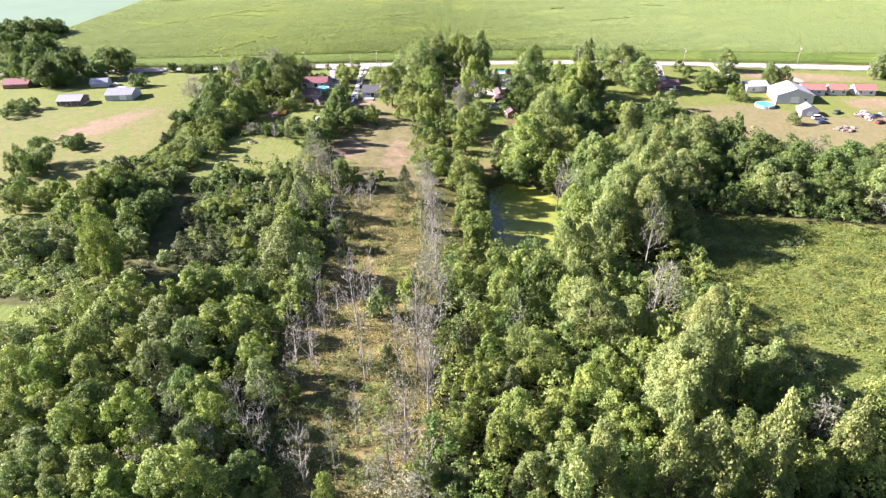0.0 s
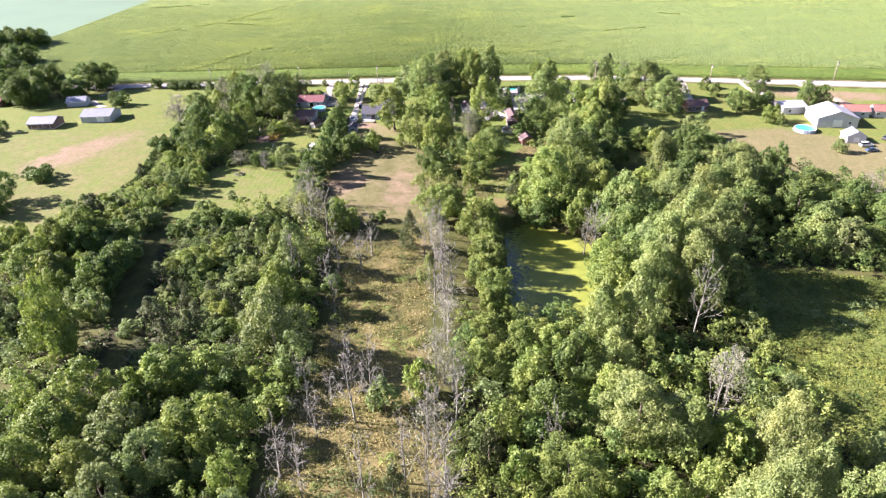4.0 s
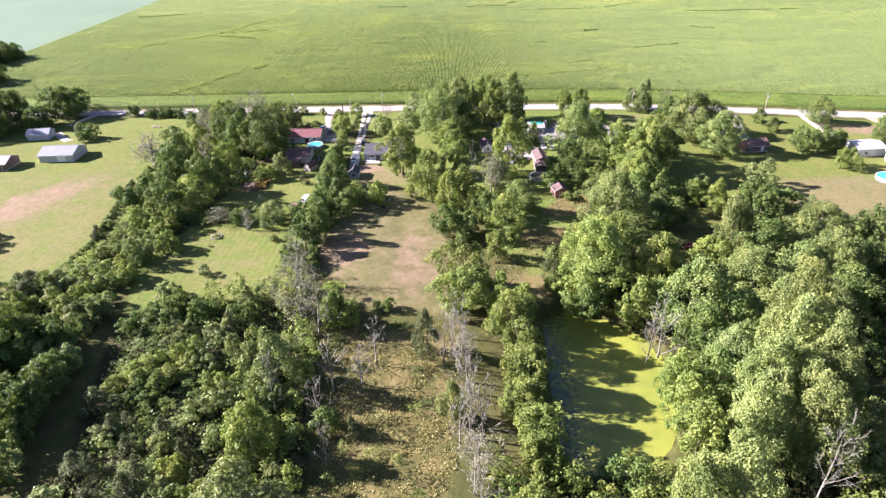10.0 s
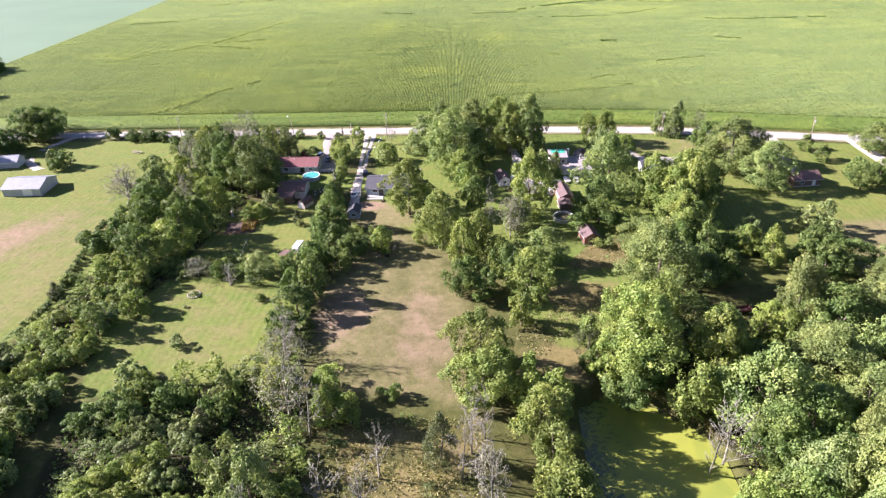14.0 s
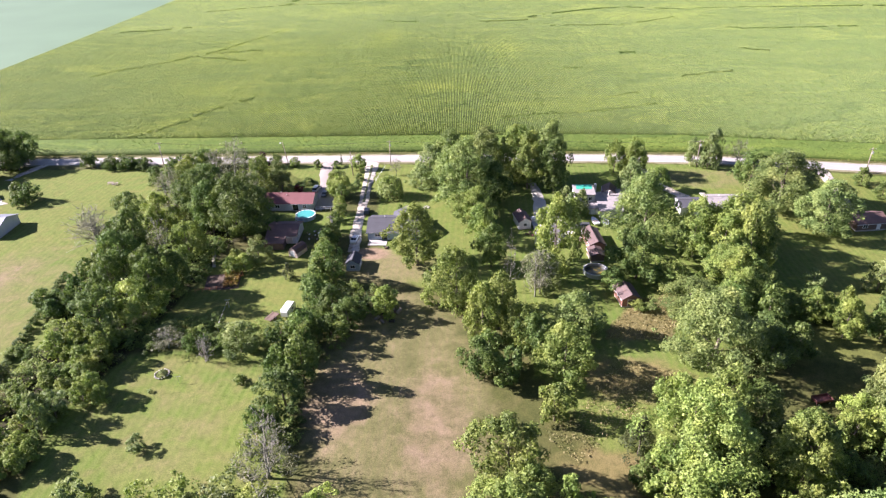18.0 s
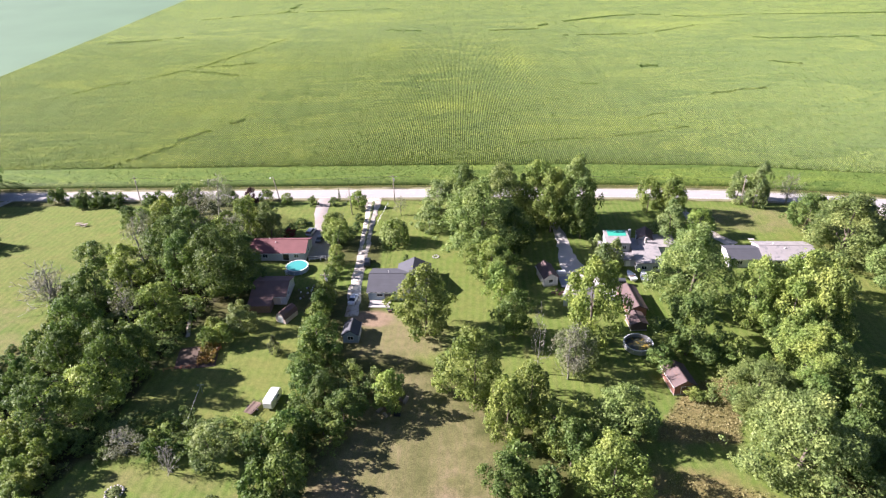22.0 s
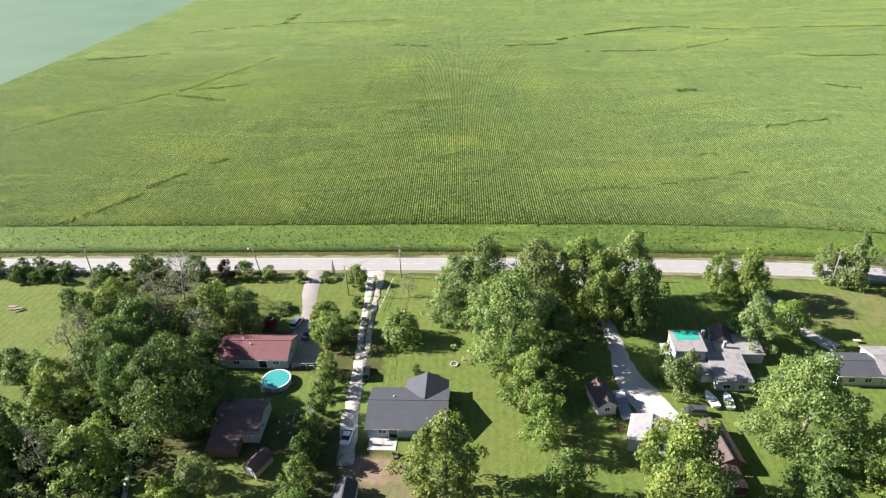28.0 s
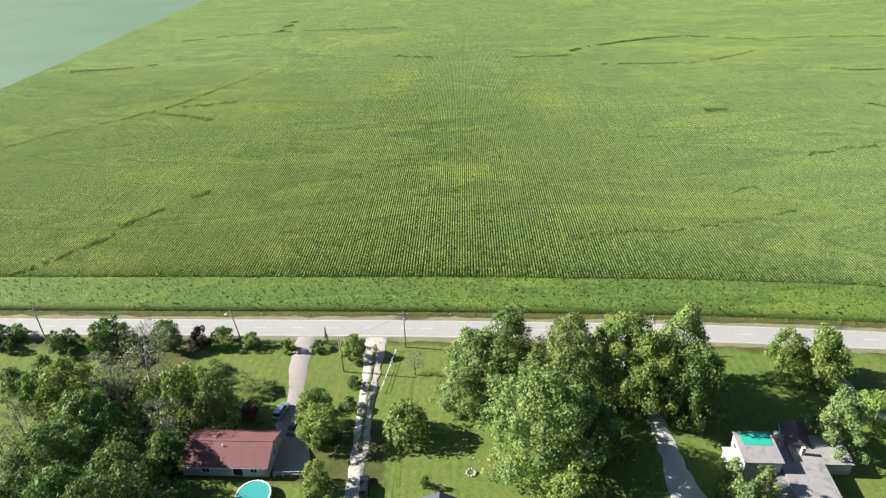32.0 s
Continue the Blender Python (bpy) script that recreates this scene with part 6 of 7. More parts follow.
# ---- buildings ----
def prism(name, w, d, z0, eave, ridge, mat):
    """Walls of a gabled building, the ridge along x; origin at its middle."""
    a, b = w / 2, d / 2
    v = [(-a, -b, z0), (a, -b, z0), (a, b, z0), (-a, b, z0), (-a, -b, eave), (a, -b, eave), (a, b, eave), (-a, b, eave), (-a, 0, ridge), (a, 0, ridge)]
    f = [(0, 1, 5, 4), (2, 3, 7, 6), (1, 2, 6, 9, 5), (3, 0, 4, 8, 7), (4, 5, 9, 8), (6, 7, 8, 9), (3, 2, 1, 0)]
    return mesh_from(name, v, f, mat)


def slope_mesh(name, w, d, eave, ridge, over, side, mat, thick=0.16):
    """One slope of a gable roof, a slab with overhang and courses that step down."""
    a, b = w / 2 + over, d / 2
    pitch = (ridge - eave) / b
    y1, z1 = b + over, eave - over * pitch
    n = max(4, int(b / 0.9))
    top = [(0.0, ridge + thick)]
    for k in range(1, n + 1):
        t = k / n
        zt = ridge + (z1 - ridge) * t + thick
        top += [(y1 * t, zt + 0.012), (y1 * t, zt)]
    prof = top + [(y1, z1), (0.0, ridge)]
    m = len(prof)
    v = [(s * a, side * py, pz) for s in (-1, 1) for py, pz in prof]
    f = [(k, (k + 1) % m, m + (k + 1) % m, m + k) for k in range(m)] + [tuple(range(m))[::-1], tuple(range(m, 2 * m))]
    if side > 0:
        f = [q[::-1] for q in f]
    return mesh_from(name, v, f, mat)


def opening(parent, kind, x, y, z, w, h, face, frame_mat=None):
    """A window or door set on a wall; face: outward normal, one of 'x+', 'x-', 'y+', 'y-'."""
    s = 1 if face[1] == "+" else -1
    fm = frame_mat or TRIM

    def bx(a0, a1, b0, b1, depth0, depth1):
        d0, d1 = sorted((s * depth0, s * depth1))
        return (x + d0, y + a0, z + b0, x + d1, y + a1, z + b1) if face[0] == "x" else (x + a0, y + d0, z + b0, x + a1, y + d1, z + b1)
    t = 0.09
    bars = [bx(-w / 2 - t, w / 2 + t, h, h + t, -0.05, 0.07), bx(-w / 2 - t, -w / 2, 0, h, -0.05, 0.07), bx(w / 2, w / 2 + t, 0, h, -0.05, 0.07)]
    if kind == "window":
        bars += [bx(-w / 2 - t, w / 2 + t, -t, 0, -0.05, 0.12), bx(-0.03, 0.03, 0, h, 0.0, 0.05)]
        fr = child("window", box_mesh("window", bars, fm), parent)
        child("pane", box_mesh("pane", [bx(-w / 2, w / 2, 0, h, -0.03, 0.02)], GLASS), fr)
    else:
        fr = child("door", box_mesh("door", [bx(-w / 2, w / 2, 0, h, -0.03, 0.03)], fm), parent)
        child("door_frame", box_mesh("door_frame", bars, TRIM), fr)
        child("door_handle", box_mesh("door_handle", [bx(w / 2 - 0.16, w / 2 - 0.08, h * 0.45, h * 0.45 + 0.12, 0.03, 0.09)], STEEL), fr)


def gable(name, x, y, w, d, eave, ridge, wall, roof, rz=0.0, over=0.4, openings=(), vents=0, label="", category="house", group="", base=True):
    e = thing(name, x, y, 0, rz, label=label, category=category, group=group)
    if base:
        child("foundation", box_mesh("foundation", [(-w / 2 - 0.04, -d / 2 - 0.04, -0.2, w / 2 + 0.04, d / 2 + 0.04, 0.22)], CONCRETE), e)
    child("wall", prism("wall", w, d, 0.0, eave, ridge - 0.02, wall), e)
    for side in (-1, 1):
        child("roof_slope", slope_mesh("roof_slope", w, d, eave, ridge, over, side, roof), e)
    child("ridge_cap", box_mesh("ridge_cap", [(-w / 2 - over, -0.16, ridge + 0.12, w / 2 + over, 0.16, ridge + 0.21)], roof, 0.03), e)
    for s in (-1, 1):
        child("gutter", box_mesh("gutter", [(-w / 2 - over, s * (d / 2 + over) - 0.06, eave - over * (ridge - eave) / (d / 2) - 0.06, w / 2 + over, s * (d / 2 + over) + 0.06, eave - over * (ridge - eave) / (d / 2) + 0.05)], TRIM), e)
    for k in range(vents):
        px, py = -w * 0.2 + k * 2.2, (-1) ** k * d * 0.12
        pz = ridge - abs(py) * (ridge - eave) / (d / 2)
        v, f = tube([(px, py, pz), (px, py, pz + 0.55)], [0.11, 0.11], 8)
        child("vent_pipe", mesh_from("vent_pipe", v, f, TRIM), e)
    for o in openings:
        opening(e, *o)
    return e


def flat_block(parent, name, x0, y0, x1, y1, z1, wall, roof, fall=0.4, over=0.25, roof_name="roof"):
    """A box of walls under a gently falling roof slab, as a wing of a house."""
    child(name, box_mesh(name, [(x0, y0, 0, x1, y1, z1)], wall), parent)
    a, b, c, d = x0 - over, y0 - over, x1 + over, y1 + over
    v = [(a, b, z1 + 0.01), (c, b, z1 + 0.01), (c, d, z1 + 0.01 + fall), (a, d, z1 + 0.01 + fall), (a, b, z1 + 0.2), (c, b, z1 + 0.2), (c, d, z1 + 0.2 + fall), (a, d, z1 + 0.2 + fall)]
    f = [(3, 2, 1, 0), (4, 5, 6, 7), (0, 1, 5, 4), (1, 2, 6, 5), (2, 3, 7, 6), (3, 0, 4, 7)]
    return child(roof_name, mesh_from(roof_name, v, f, roof), parent)


# red-roofed ranch house
gable("house", -81.5, 324.1, 15.8, 8.4, 2.6, 4.4, WALL_GREY, ROOF_RED, 0.6, 0.4, [("window", -3.5, -4.2, 1.0, 1.4, 1.1, "y-"), ("window", 5.4, -4.2, 1.0, 1.2, 1.1, "y-"), ("door", 2.4, -4.2, 0.1, 1.8, 2.05, "y-", GLASS), ("window", 7.9, 0.0, 1.0, 1.3, 1.1, "x+"), ("window", -3, 4.2, 1.0, 1.6, 1.1, "y+")], 2, "grey-sided ranch house with a dark red shingle roof")
# dark-roofed house with a rear cross gable
hb = gable("house", -44.9, 305.5, 15.0, 10.8, 2.7, 4.6, WALL_BLUE, ROOF_GREY, 0.4, 0.4, [("window", -4.6, -5.4, 1.25, 1.5, 0.8, "y-"), ("door", -2.6, -5.4, 0.1, 1.7, 2.05, "y-", GLASS), ("window", 3.5, -5.4, 1.0, 1.4, 1.1, "y-"), ("window", -7.5, 0.6, 1.0, 1.3, 1.1, "x-")], 1, "blue-grey house with a charcoal shingle roof")
for sgn in (-1, 1):
    v = [(3.2, 0.4, 4.85), (3.2, 8.2, 4.85), (3.2 + sgn * 4.4, 8.2, 2.75), (3.2 + sgn * 4.4, 3.2, 2.75), (3.2, 0.4, 4.68), (3.2, 8.2, 4.68), (3.2 + sgn * 4.4, 8.2, 2.58), (3.2 + sgn * 4.4, 3.2, 2.58)]
    f = [(0, 1, 2, 3), (7, 6, 5, 4), (0, 3, 7, 4), (1, 0, 4, 5), (2, 1, 5, 6), (3, 2, 6, 7)]
    child("cross_roof", mesh_from("cross_roof", v, f, ROOF_GREY), hb)
v = [(-0.8, 5.0, 0), (7.2, 5.0, 0), (7.2, 7.8, 0), (-0.8, 7.8, 0), (-0.8, 5.0, 2.6), (7.2, 5.0, 2.6), (7.2, 7.8, 2.6), (-0.8, 7.8, 2.6), (3.2, 7.8, 4.6), (3.2, 5.0, 4.6)]
child("wing_wall", mesh_from("wing_wall", v, [(1, 0, 4, 9, 5), (3, 2, 6, 8, 7), (2, 1, 5, 6), (0, 3, 7, 4), (4, 7, 8, 9), (6, 5, 9, 8)], WALL_BLUE), hb)
tagged(new("patio", box_mesh("patio", [(-52.0, 296.8, 0.0, -46.6, 299.9, 0.16)], CONCRETE, 0.03)), "pale concrete patio slab behind the house", "patio", kind="structure")
# small blue garden shed
gable("garden_shed", -53.8, 284.9, 4.6, 3.5, 2.3, 3.5, WALL_BLUE, ROOF_GREY, 91.0, 0.25, [("window", -2.3, 0.0, 0.95, 1.2, 0.9, "x-"), ("door", 0.4, -1.75, 0.1, 1.1, 1.9, "y-", TRIM)], 0, "small blue-grey shed with white trim and a window", "shed")


def gambrel(x, y, w, d, rz):
    """A little barn: its round-shouldered roof in four slopes, ridge along y."""
    e = thing("barn_shed", x, y, 0, rz, label="small pink and white gambrel barn with a brown roof", category="shed")
    pr = [(-w / 2, 0), (-w / 2, 1.25), (-w / 2 * 0.62, 2.35), (0, 2.85), (w / 2 * 0.62, 2.35), (w / 2, 1.25), (w / 2, 0)]
    v = [(px, -d / 2, pz) for px, pz in pr] + [(px, d / 2, pz) for px, pz in pr]
    n = len(pr)
    child("wall", mesh_from("wall", v, [tuple(range(n)), tuple(range(n, 2 * n))[::-1]] + [(k, n + k, n + k + 1, k + 1) for k in range(n - 1)], plain("pink_boards", (0.62, 0.50, 0.44), 0.7, vary=0.15)), e)
    for k in range(1, 5):
        (xa, za), (xb, zb) = pr[k], pr[k + 1]
        nx, nz = -(zb - za), xb - xa
        ln = math.hypot(nx, nz)
        nx, nz = nx / ln * 0.07, nz / ln * 0.07
        dd = d / 2 + 0.15
        vv = [(xa, -dd, za + 0.01), (xb, -dd, zb + 0.01), (xb, dd, zb + 0.01), (xa, dd, za + 0.01), (xa + nx, -dd, za + nz), (xb + nx, -dd, zb + nz), (xb + nx, dd, zb + nz), (xa + nx, dd, za + nz)]
        child("roof_panel", mesh_from("roof_panel", vv, [(3, 2, 1, 0), (4, 5, 6, 7), (0, 1, 5, 4), (1, 2, 6, 5), (2, 3, 7, 6), (3, 0, 4, 7)], ROOF_BROWN), e)
    opening(e, "door", 0, -d / 2, 0.05, 1.3, 1.8, "y-", TRIM)


gambrel(-71.3, 292.3, 2.9, 4.6, -25)
# brown-roofed garage behind the first house
gg = gable("garage", -77.6, 302.6, 8.6, 9.2, 2.5, 4.0, WALL_WHITE, ROOF_BROWN, 2.0, 0.35, [("door", 1.8, -4.6, 0.05, 2.6, 2.1, "y-", WALL_TAN), ("window", 4.3, -1.5, 1.0, 1.0, 0.9, "x+")], 0, "white garage with a mottled brown shingle roof", "garage")
flat_block(gg, "lean_to", -4.3, -8.2, 1.2, -4.75, 1.9, WALL_DARK, ROOF_BROWN, 0.5)
# hut with a brown roof beside the white drive
gable("hut", -6.7, 310.6, 6.4, 3.7, 2.4, 3.6, WALL_WHITE, ROOF_RUST, 103.0, 0.3, [("window", -3.2, 0.0, 0.9, 1.0, 0.9, "x-")], 0, "small white hut with a rusty brown roof", "shed")
# shop with a pale metal roof
gable("workshop", 0.6, 300.6, 6.6, 7.0, 2.8, 3.9, WALL_WHITE, ROOF_PALE, 72.0, 0.3, [("door", -3.3, 0.3, 0.05, 2.6, 2.3, "x-", WALL_GREY)], 0, "white workshop with a pale grey metal roof", "workshop")
# long brown shed in two lengths
gable("long_shed", 12.9, 299.2, 9.6, 4.2, 2.3, 3.3, WALL_BRICK, ROOF_RUST, 96.0, 0.3, [("window", 0.5, -2.1, 0.9, 1.0, 0.8, "y-")], 0, "long low shed with a faded pinkish roof", "shed")
gable("lean_shed", 12.4, 291.2, 4.4, 3.6, 1.9, 2.5, WALL_DARK, ROOF_RUST, 96.0, 0.25, [], 0, "small rusty-roofed shed joined to the long shed", "shed")
# red shed at the edge of the yard
gable("red_shed", 16.9, 271.2, 6.2, 4.4, 2.3, 3.5, WALL_BRICK, ROOF_RUST, 100.0, 0.3, [("door", -3.1, 0, 0.05, 1.6, 1.9, "x-", WALL_DARK)], 0, "old shed with a pinkish weathered roof", "shed")
# two-storey white house with a green tarp and pale wings
hl = thing("house", 1.1, 2.4, 1.2, 0, label="white two-storey house with pale roofs and a green tarp", category="house")
flat_block(hl, "wall", 9.4, 319.8, 15.6, 326.2, 5.3, WALL_WHITE, ROOF_PALE, 0.45)
child("roof_tarp", mesh_from("roof_tarp", [(10.2, 323.3, 5.79), (15.2, 323.3, 5.79), (15.2, 326.3, 6.0), (10.2, 326.3, 6.0)], [(0, 1, 2, 3)], ROOF_GREEN), hl)
flat_block(hl, "porch", 7.8, 320.6, 9.35, 325.2, 2.6, WALL_WHITE, ROOF_WHITE, 0.2)
flat_block(hl, "wing", 16.4, 313.2, 23.4, 321.6, 2.8, WALL_WHITE, ROOF_PALE, 0.55)
flat_block(hl, "wing", 19.2, 322.0, 28.8, 328.0, 2.9, WALL_WHITE, ROOF_PALE, 0.45)
flat_block(hl, "wing", 15.7, 321.8, 19.1, 327.0, 2.5, WALL_WHITE, ROOF_PALE, 0.3)
flat_block(hl, "porch", 13.4, 315.6, 16.2, 319.4, 2.5, WALL_WHITE, ROOF_PALE, 0.2)
child("chimney", box_mesh("chimney", [(20.6, 323.6, 2.8, 21.2, 324.2, 4.9)], CONCRETE, 0.03), hl)
child("chimney", box_mesh("chimney", [(16.2, 325.6, 2.6, 16.9, 326.3, 6.4)], WALL_WHITE, 0.03), hl)
for o in (("window", 12.2, 319.8, 3.4, 1.1, 1.1, "y-"), ("window", 14.2, 319.8, 3.4, 0.9, 1.1, "y-"), ("window", 18.4, 313.2, 1.0, 1.3, 1.0, "y-"), ("window", 21.4, 313.2, 1.0, 1.3, 1.0, "y-"), ("window", 9.4, 324.6, 3.4, 1.0, 1.1, "x-"), ("door", 14.6, 315.6, 0.1, 0.95, 2.0, "y-", TRIM)):
    opening(hl, *o)
gable("brown_annex", 22.6, 330.6, 5.0, 4.2, 2.7, 4.0, WALL_WHITE, ROOF_RUST, 78, 0.3, [], 0, "small annex with a rusty brown gable roof", "annex")
# long white house with a pale roof
gable("house", 58.2, 322.6, 13.6, 9.6, 2.7, 4.2, WALL_WHITE, ROOF_PALE, -1.0, 0.4, [("window", -5.0, -4.8, 0.9, 1.2, 1.2, "y-"), ("door", -3.0, -4.8, 0.1, 1.7, 2.05, "y-", GLASS), ("window", 0.5, -4.8, 0.9, 1.0, 1.2, "y-"), ("window", 3.6, -4.8, 0.9, 1.0, 1.2, "y-")], 2, "long white house with a pale grey shingle roof")
hw = gable("house_wing", 46.9, 321.6, 8.6, 7.2, 2.6, 3.6, WALL_WHITE, ROOF_GREY, -1.0, 0.3, [("window", -1.6, -3.6, 0.9, 1.2, 1.1, "y-"), ("window", 1.6, -3.6, 0.9, 1.2, 1.1, "y-")], 0, "low white wing with a dark grey roof", "house")
# far buildings beyond the meadow
gable("house", 95.0, 312.9, 9.0, 7.0, 2.5, 4.0, WALL_DARK, ROOF_BROWN, 8, 0.5, [("window", -2, -3.5, 1.0, 1.4, 1.1, "y-"), ("door", 2.2, -3.5, 0.1, 1.0, 2.05, "y-", TRIM)], 0, "low brown-roofed dark house under trees")
gable("barn", 145.2, 293.9, 14.0, 15.5, 3.8, 6.6, WALL_WHITE, ROOF_WHITE, 84, 0.4, [("door", -7.0, 0.0, 0.05, 3.4, 3.0, "x-", TRIM), ("window", -7.0, -4.6, 1.4, 1.0, 1.0, "x-")], 0, "large white barn with a bright white metal roof", "barn")
gable("white_shed", 144.0, 273.4, 6.0, 6.8, 2.6, 4.4, WALL_WHITE, ROOF_METAL, 86, 0.3, [("door", -3.0, 0, 0.05, 1.8, 2.0, "x-", TRIM)], 0, "white shed with a grey roof before the barn", "shed")
gable("white_shop", 134.4, 309.1, 10.5, 9.5, 3.0, 4.2, WALL_WHITE, ROOF_WHITE, 5, 0.3, [("window", -2, -4.75, 1.0, 1.2, 1.0, "y-")], 0, "low white building with a bright flat roof", "workshop")
for hx, hy, hw_, hd in ((158.5, 302, 9.6, 7.6), (169, 301, 7.0, 7.2), (180.5, 299.5, 8.4, 7.2)):
    gable("house", hx, hy, hw_, hd, 2.8, 4.5, WALL_WHITE, plain("terracotta_roof", (0.25, 0.12, 0.09), 0.8, vary=0.2), -8, 0.4, [("window", -2.2, -hd / 2, 1.0, 1.2, 1.1, "y-"), ("window", 2.2, -hd / 2, 1.0, 1.2, 1.1, "y-")], 0, "white house with a brick-red roof by the road", group="red-roofed houses by the road")
gable("machine_shed", -190.5, 293.4, 11.0, 9.0, 2.6, 4.2, WALL_DARK, ROOF_METAL, 3, 0.5, [("door", -2.5, -4.5, 0.05, 3.0, 2.3, "y-", WALL_DARK), ("door", 2.5, -4.5, 0.05, 3.0, 2.3, "y-", WALL_DARK)], 0, "open-fronted shed with a pale metal roof", "shed")
gable("pole_barn", -170.9, 303.4, 13.0, 11.0, 2.8, 4.6, WALL_GREY, ROOF_METAL, 3, 0.4, [("door", 2, -5.5, 0.05, 3.0, 2.4, "y-", TRIM)], 0, "grey pole barn with a blue-grey metal roof", "barn")
gable("grey_shed", -194.5, 327.0, 8.6, 6.6, 2.5, 4.0, WALL_GREY, ROOF_METAL, 10, 0.4, [], 0, "small grey shed behind the barns", "shed")
gable("house", -239.5, 328.7, 13.0, 9.0, 2.7, 4.6, WALL_BRICK, ROOF_RED, 6, 0.5, [("window", -3, -4.5, 1.0, 1.4, 1.1, "y-")], 0, "red-roofed brick house beyond the lawn")


# ---- pools ----
def round_pool(x, y, r, h, wall, water, label, floating=False):
    e = thing("pool", x, y, 0, 0, label=label, category="pool")
    n = 36
    ring = [(math.cos(2 * math.pi * k / n), math.sin(2 * math.pi * k / n)) for k in range(n)]
    v = [(c * r, s * r, 0) for c, s in ring] + [(c * r, s * r, h) for c, s in ring] + [(c * (r - 0.06), s * (r - 0.06), h) for c, s in ring] + [(c * (r - 0.06), s * (r - 0.06), 0.1) for c, s in ring]
    f = [(a * n + k, a * n + (k + 1) % n, (a + 1) * n + (k + 1) % n, (a + 1) * n + k) for a in range(3) for k in range(n)]
    child("wall", mesh_from("wall", v, f, wall), e)
    v = [(c * (r + 0.05), s * (r + 0.05), h - 0.03) for c, s in ring] + [(c * (r + 0.05), s * (r + 0.05), h + 0.05) for c, s in ring] + [(c * (r - 0.17), s * (r - 0.17), h + 0.05) for c, s in ring] + [(c * (r - 0.17), s * (r - 0.17), h - 0.03) for c, s in ring]
    f = [(a * n + k, a * n + (k + 1) % n, ((a + 1) % 4) * n + (k + 1) % n, ((a + 1) % 4) * n + k) for a in range(4) for k in range(n)]
    child("rim", mesh_from("rim", v, f, TRIM), e)
    zw = h - 0.02 if not floating else 0.35
    child("water" if not floating else "pool_floor", mesh_from("water", [(c * (r - 0.07), s * (r - 0.07), zw) for c, s in ring], [tuple(range(n))], water), e)
    for k in range(0, n, 3):
        c, s = ring[k]
        t, q = tube([(c * (r + 0.07), s * (r + 0.07), 0), (c * (r + 0.07), s * (r + 0.07), h)], [0.05, 0.05], 6)
        child("upright", mesh_from("upright", t, q, TRIM), e)
    return e


MURK = plain("murky_leaf_water", (0.035, 0.04, 0.025), 0.3, vary=0.4, fine=2, coarse=0.5, stain=(0.28, 0.20, 0.03))
round_pool(-74.6, 315.0, 3.05, 1.25, WALL_BLUE, TEAL, "round above-ground pool with a teal cover")
round_pool(11.2, 283.0, 3.2, 1.25, STEEL, MURK, "round steel pool half drained with dark murky water", True)
round_pool(130.8, 284.7, 4.1, 1.2, WALL_BLUE, POOL_BLUE, "round above-ground pool with bright blue water")
ladder = thing("pool_ladder", -76.9, 312.4, 0, 20, label="white pool ladder beside the teal pool", category="ladder")
for s in (-0.3, 0.3):
    t, q = tube([(s, -0.5, 0), (s, 0.15, 1.7), (s, 0.5, 1.3)], [0.035] * 3, 6)
    child("rail", mesh_from("rail", t, q, TRIM), ladder)
for k in range(4):
    child("step", box_mesh("step", [(-0.3, -0.42 + k * 0.14, 0.28 + k * 0.32, 0.3, -0.24 + k * 0.14, 0.33 + k * 0.32)], TRIM), ladder)


# ---- vehicles ----
def wheel_at(parent, x, y, r=0.33, w=0.22):
    n = 16
    ring = [(math.cos(2 * math.pi * k / n), math.sin(2 * math.pi * k / n)) for k in range(n)]
    prof = [(-w / 2, r * 0.62), (-w / 2, r * 0.94), (-w * 0.3, r), (w * 0.3, r), (w / 2, r * 0.94), (w / 2, r * 0.62)]
    v = [(x + c * q, y + p, r + s * q) for p, q in prof for c, s in ring]
    f = [(a * n + k, a * n + (k + 1) % n, (a + 1) * n + (k + 1) % n, (a + 1) * n + k) for a in range(len(prof) - 1) for k in range(n)]
    tyre = child("wheel", mesh_from("tyre", v, f, RUBBER), parent)
    v = [(x + c * r * 0.64, y + s2, r + s * r * 0.64) for s2 in (-w * 0.4, w * 0.4) for c, s in ring]
    child("rim", mesh_from("rim", v, [tuple(range(n)), tuple(range(n, 2 * n))[::-1]] + [(k, (k + 1) % n, n + (k + 1) % n, n + k) for k in range(n)], STEEL), tyre)


def loft(name, sections, mat, smooth=True):
    """A body from cross-sections (x, half width at the sill, half width at the top, z low, z high)."""
    v, f = [], []
    for x, wl, wt, zl, zh in sections:
        zm = zl + (zh - zl) * 0.6
        v += [(x, -wl * 0.94, zl), (x, -wl, zm), (x, -wt, zh - 0.03), (x, -wt * 0.85, zh), (x, wt * 0.85, zh), (x, wt, zh - 0.03), (x, wl, zm), (x, wl * 0.94, zl)]
    n = 8
    for k in range(len(sections) - 1):
        o = k * n
        f += [(o + j, o + (j + 1) % n, o + n + (j + 1) % n, o + n + j) for j in range(n)]
    f += [tuple(range(n))[::-1], tuple(range(len(v) - n, len(v)))]
    return mesh_from(name, v, f, mat, False)


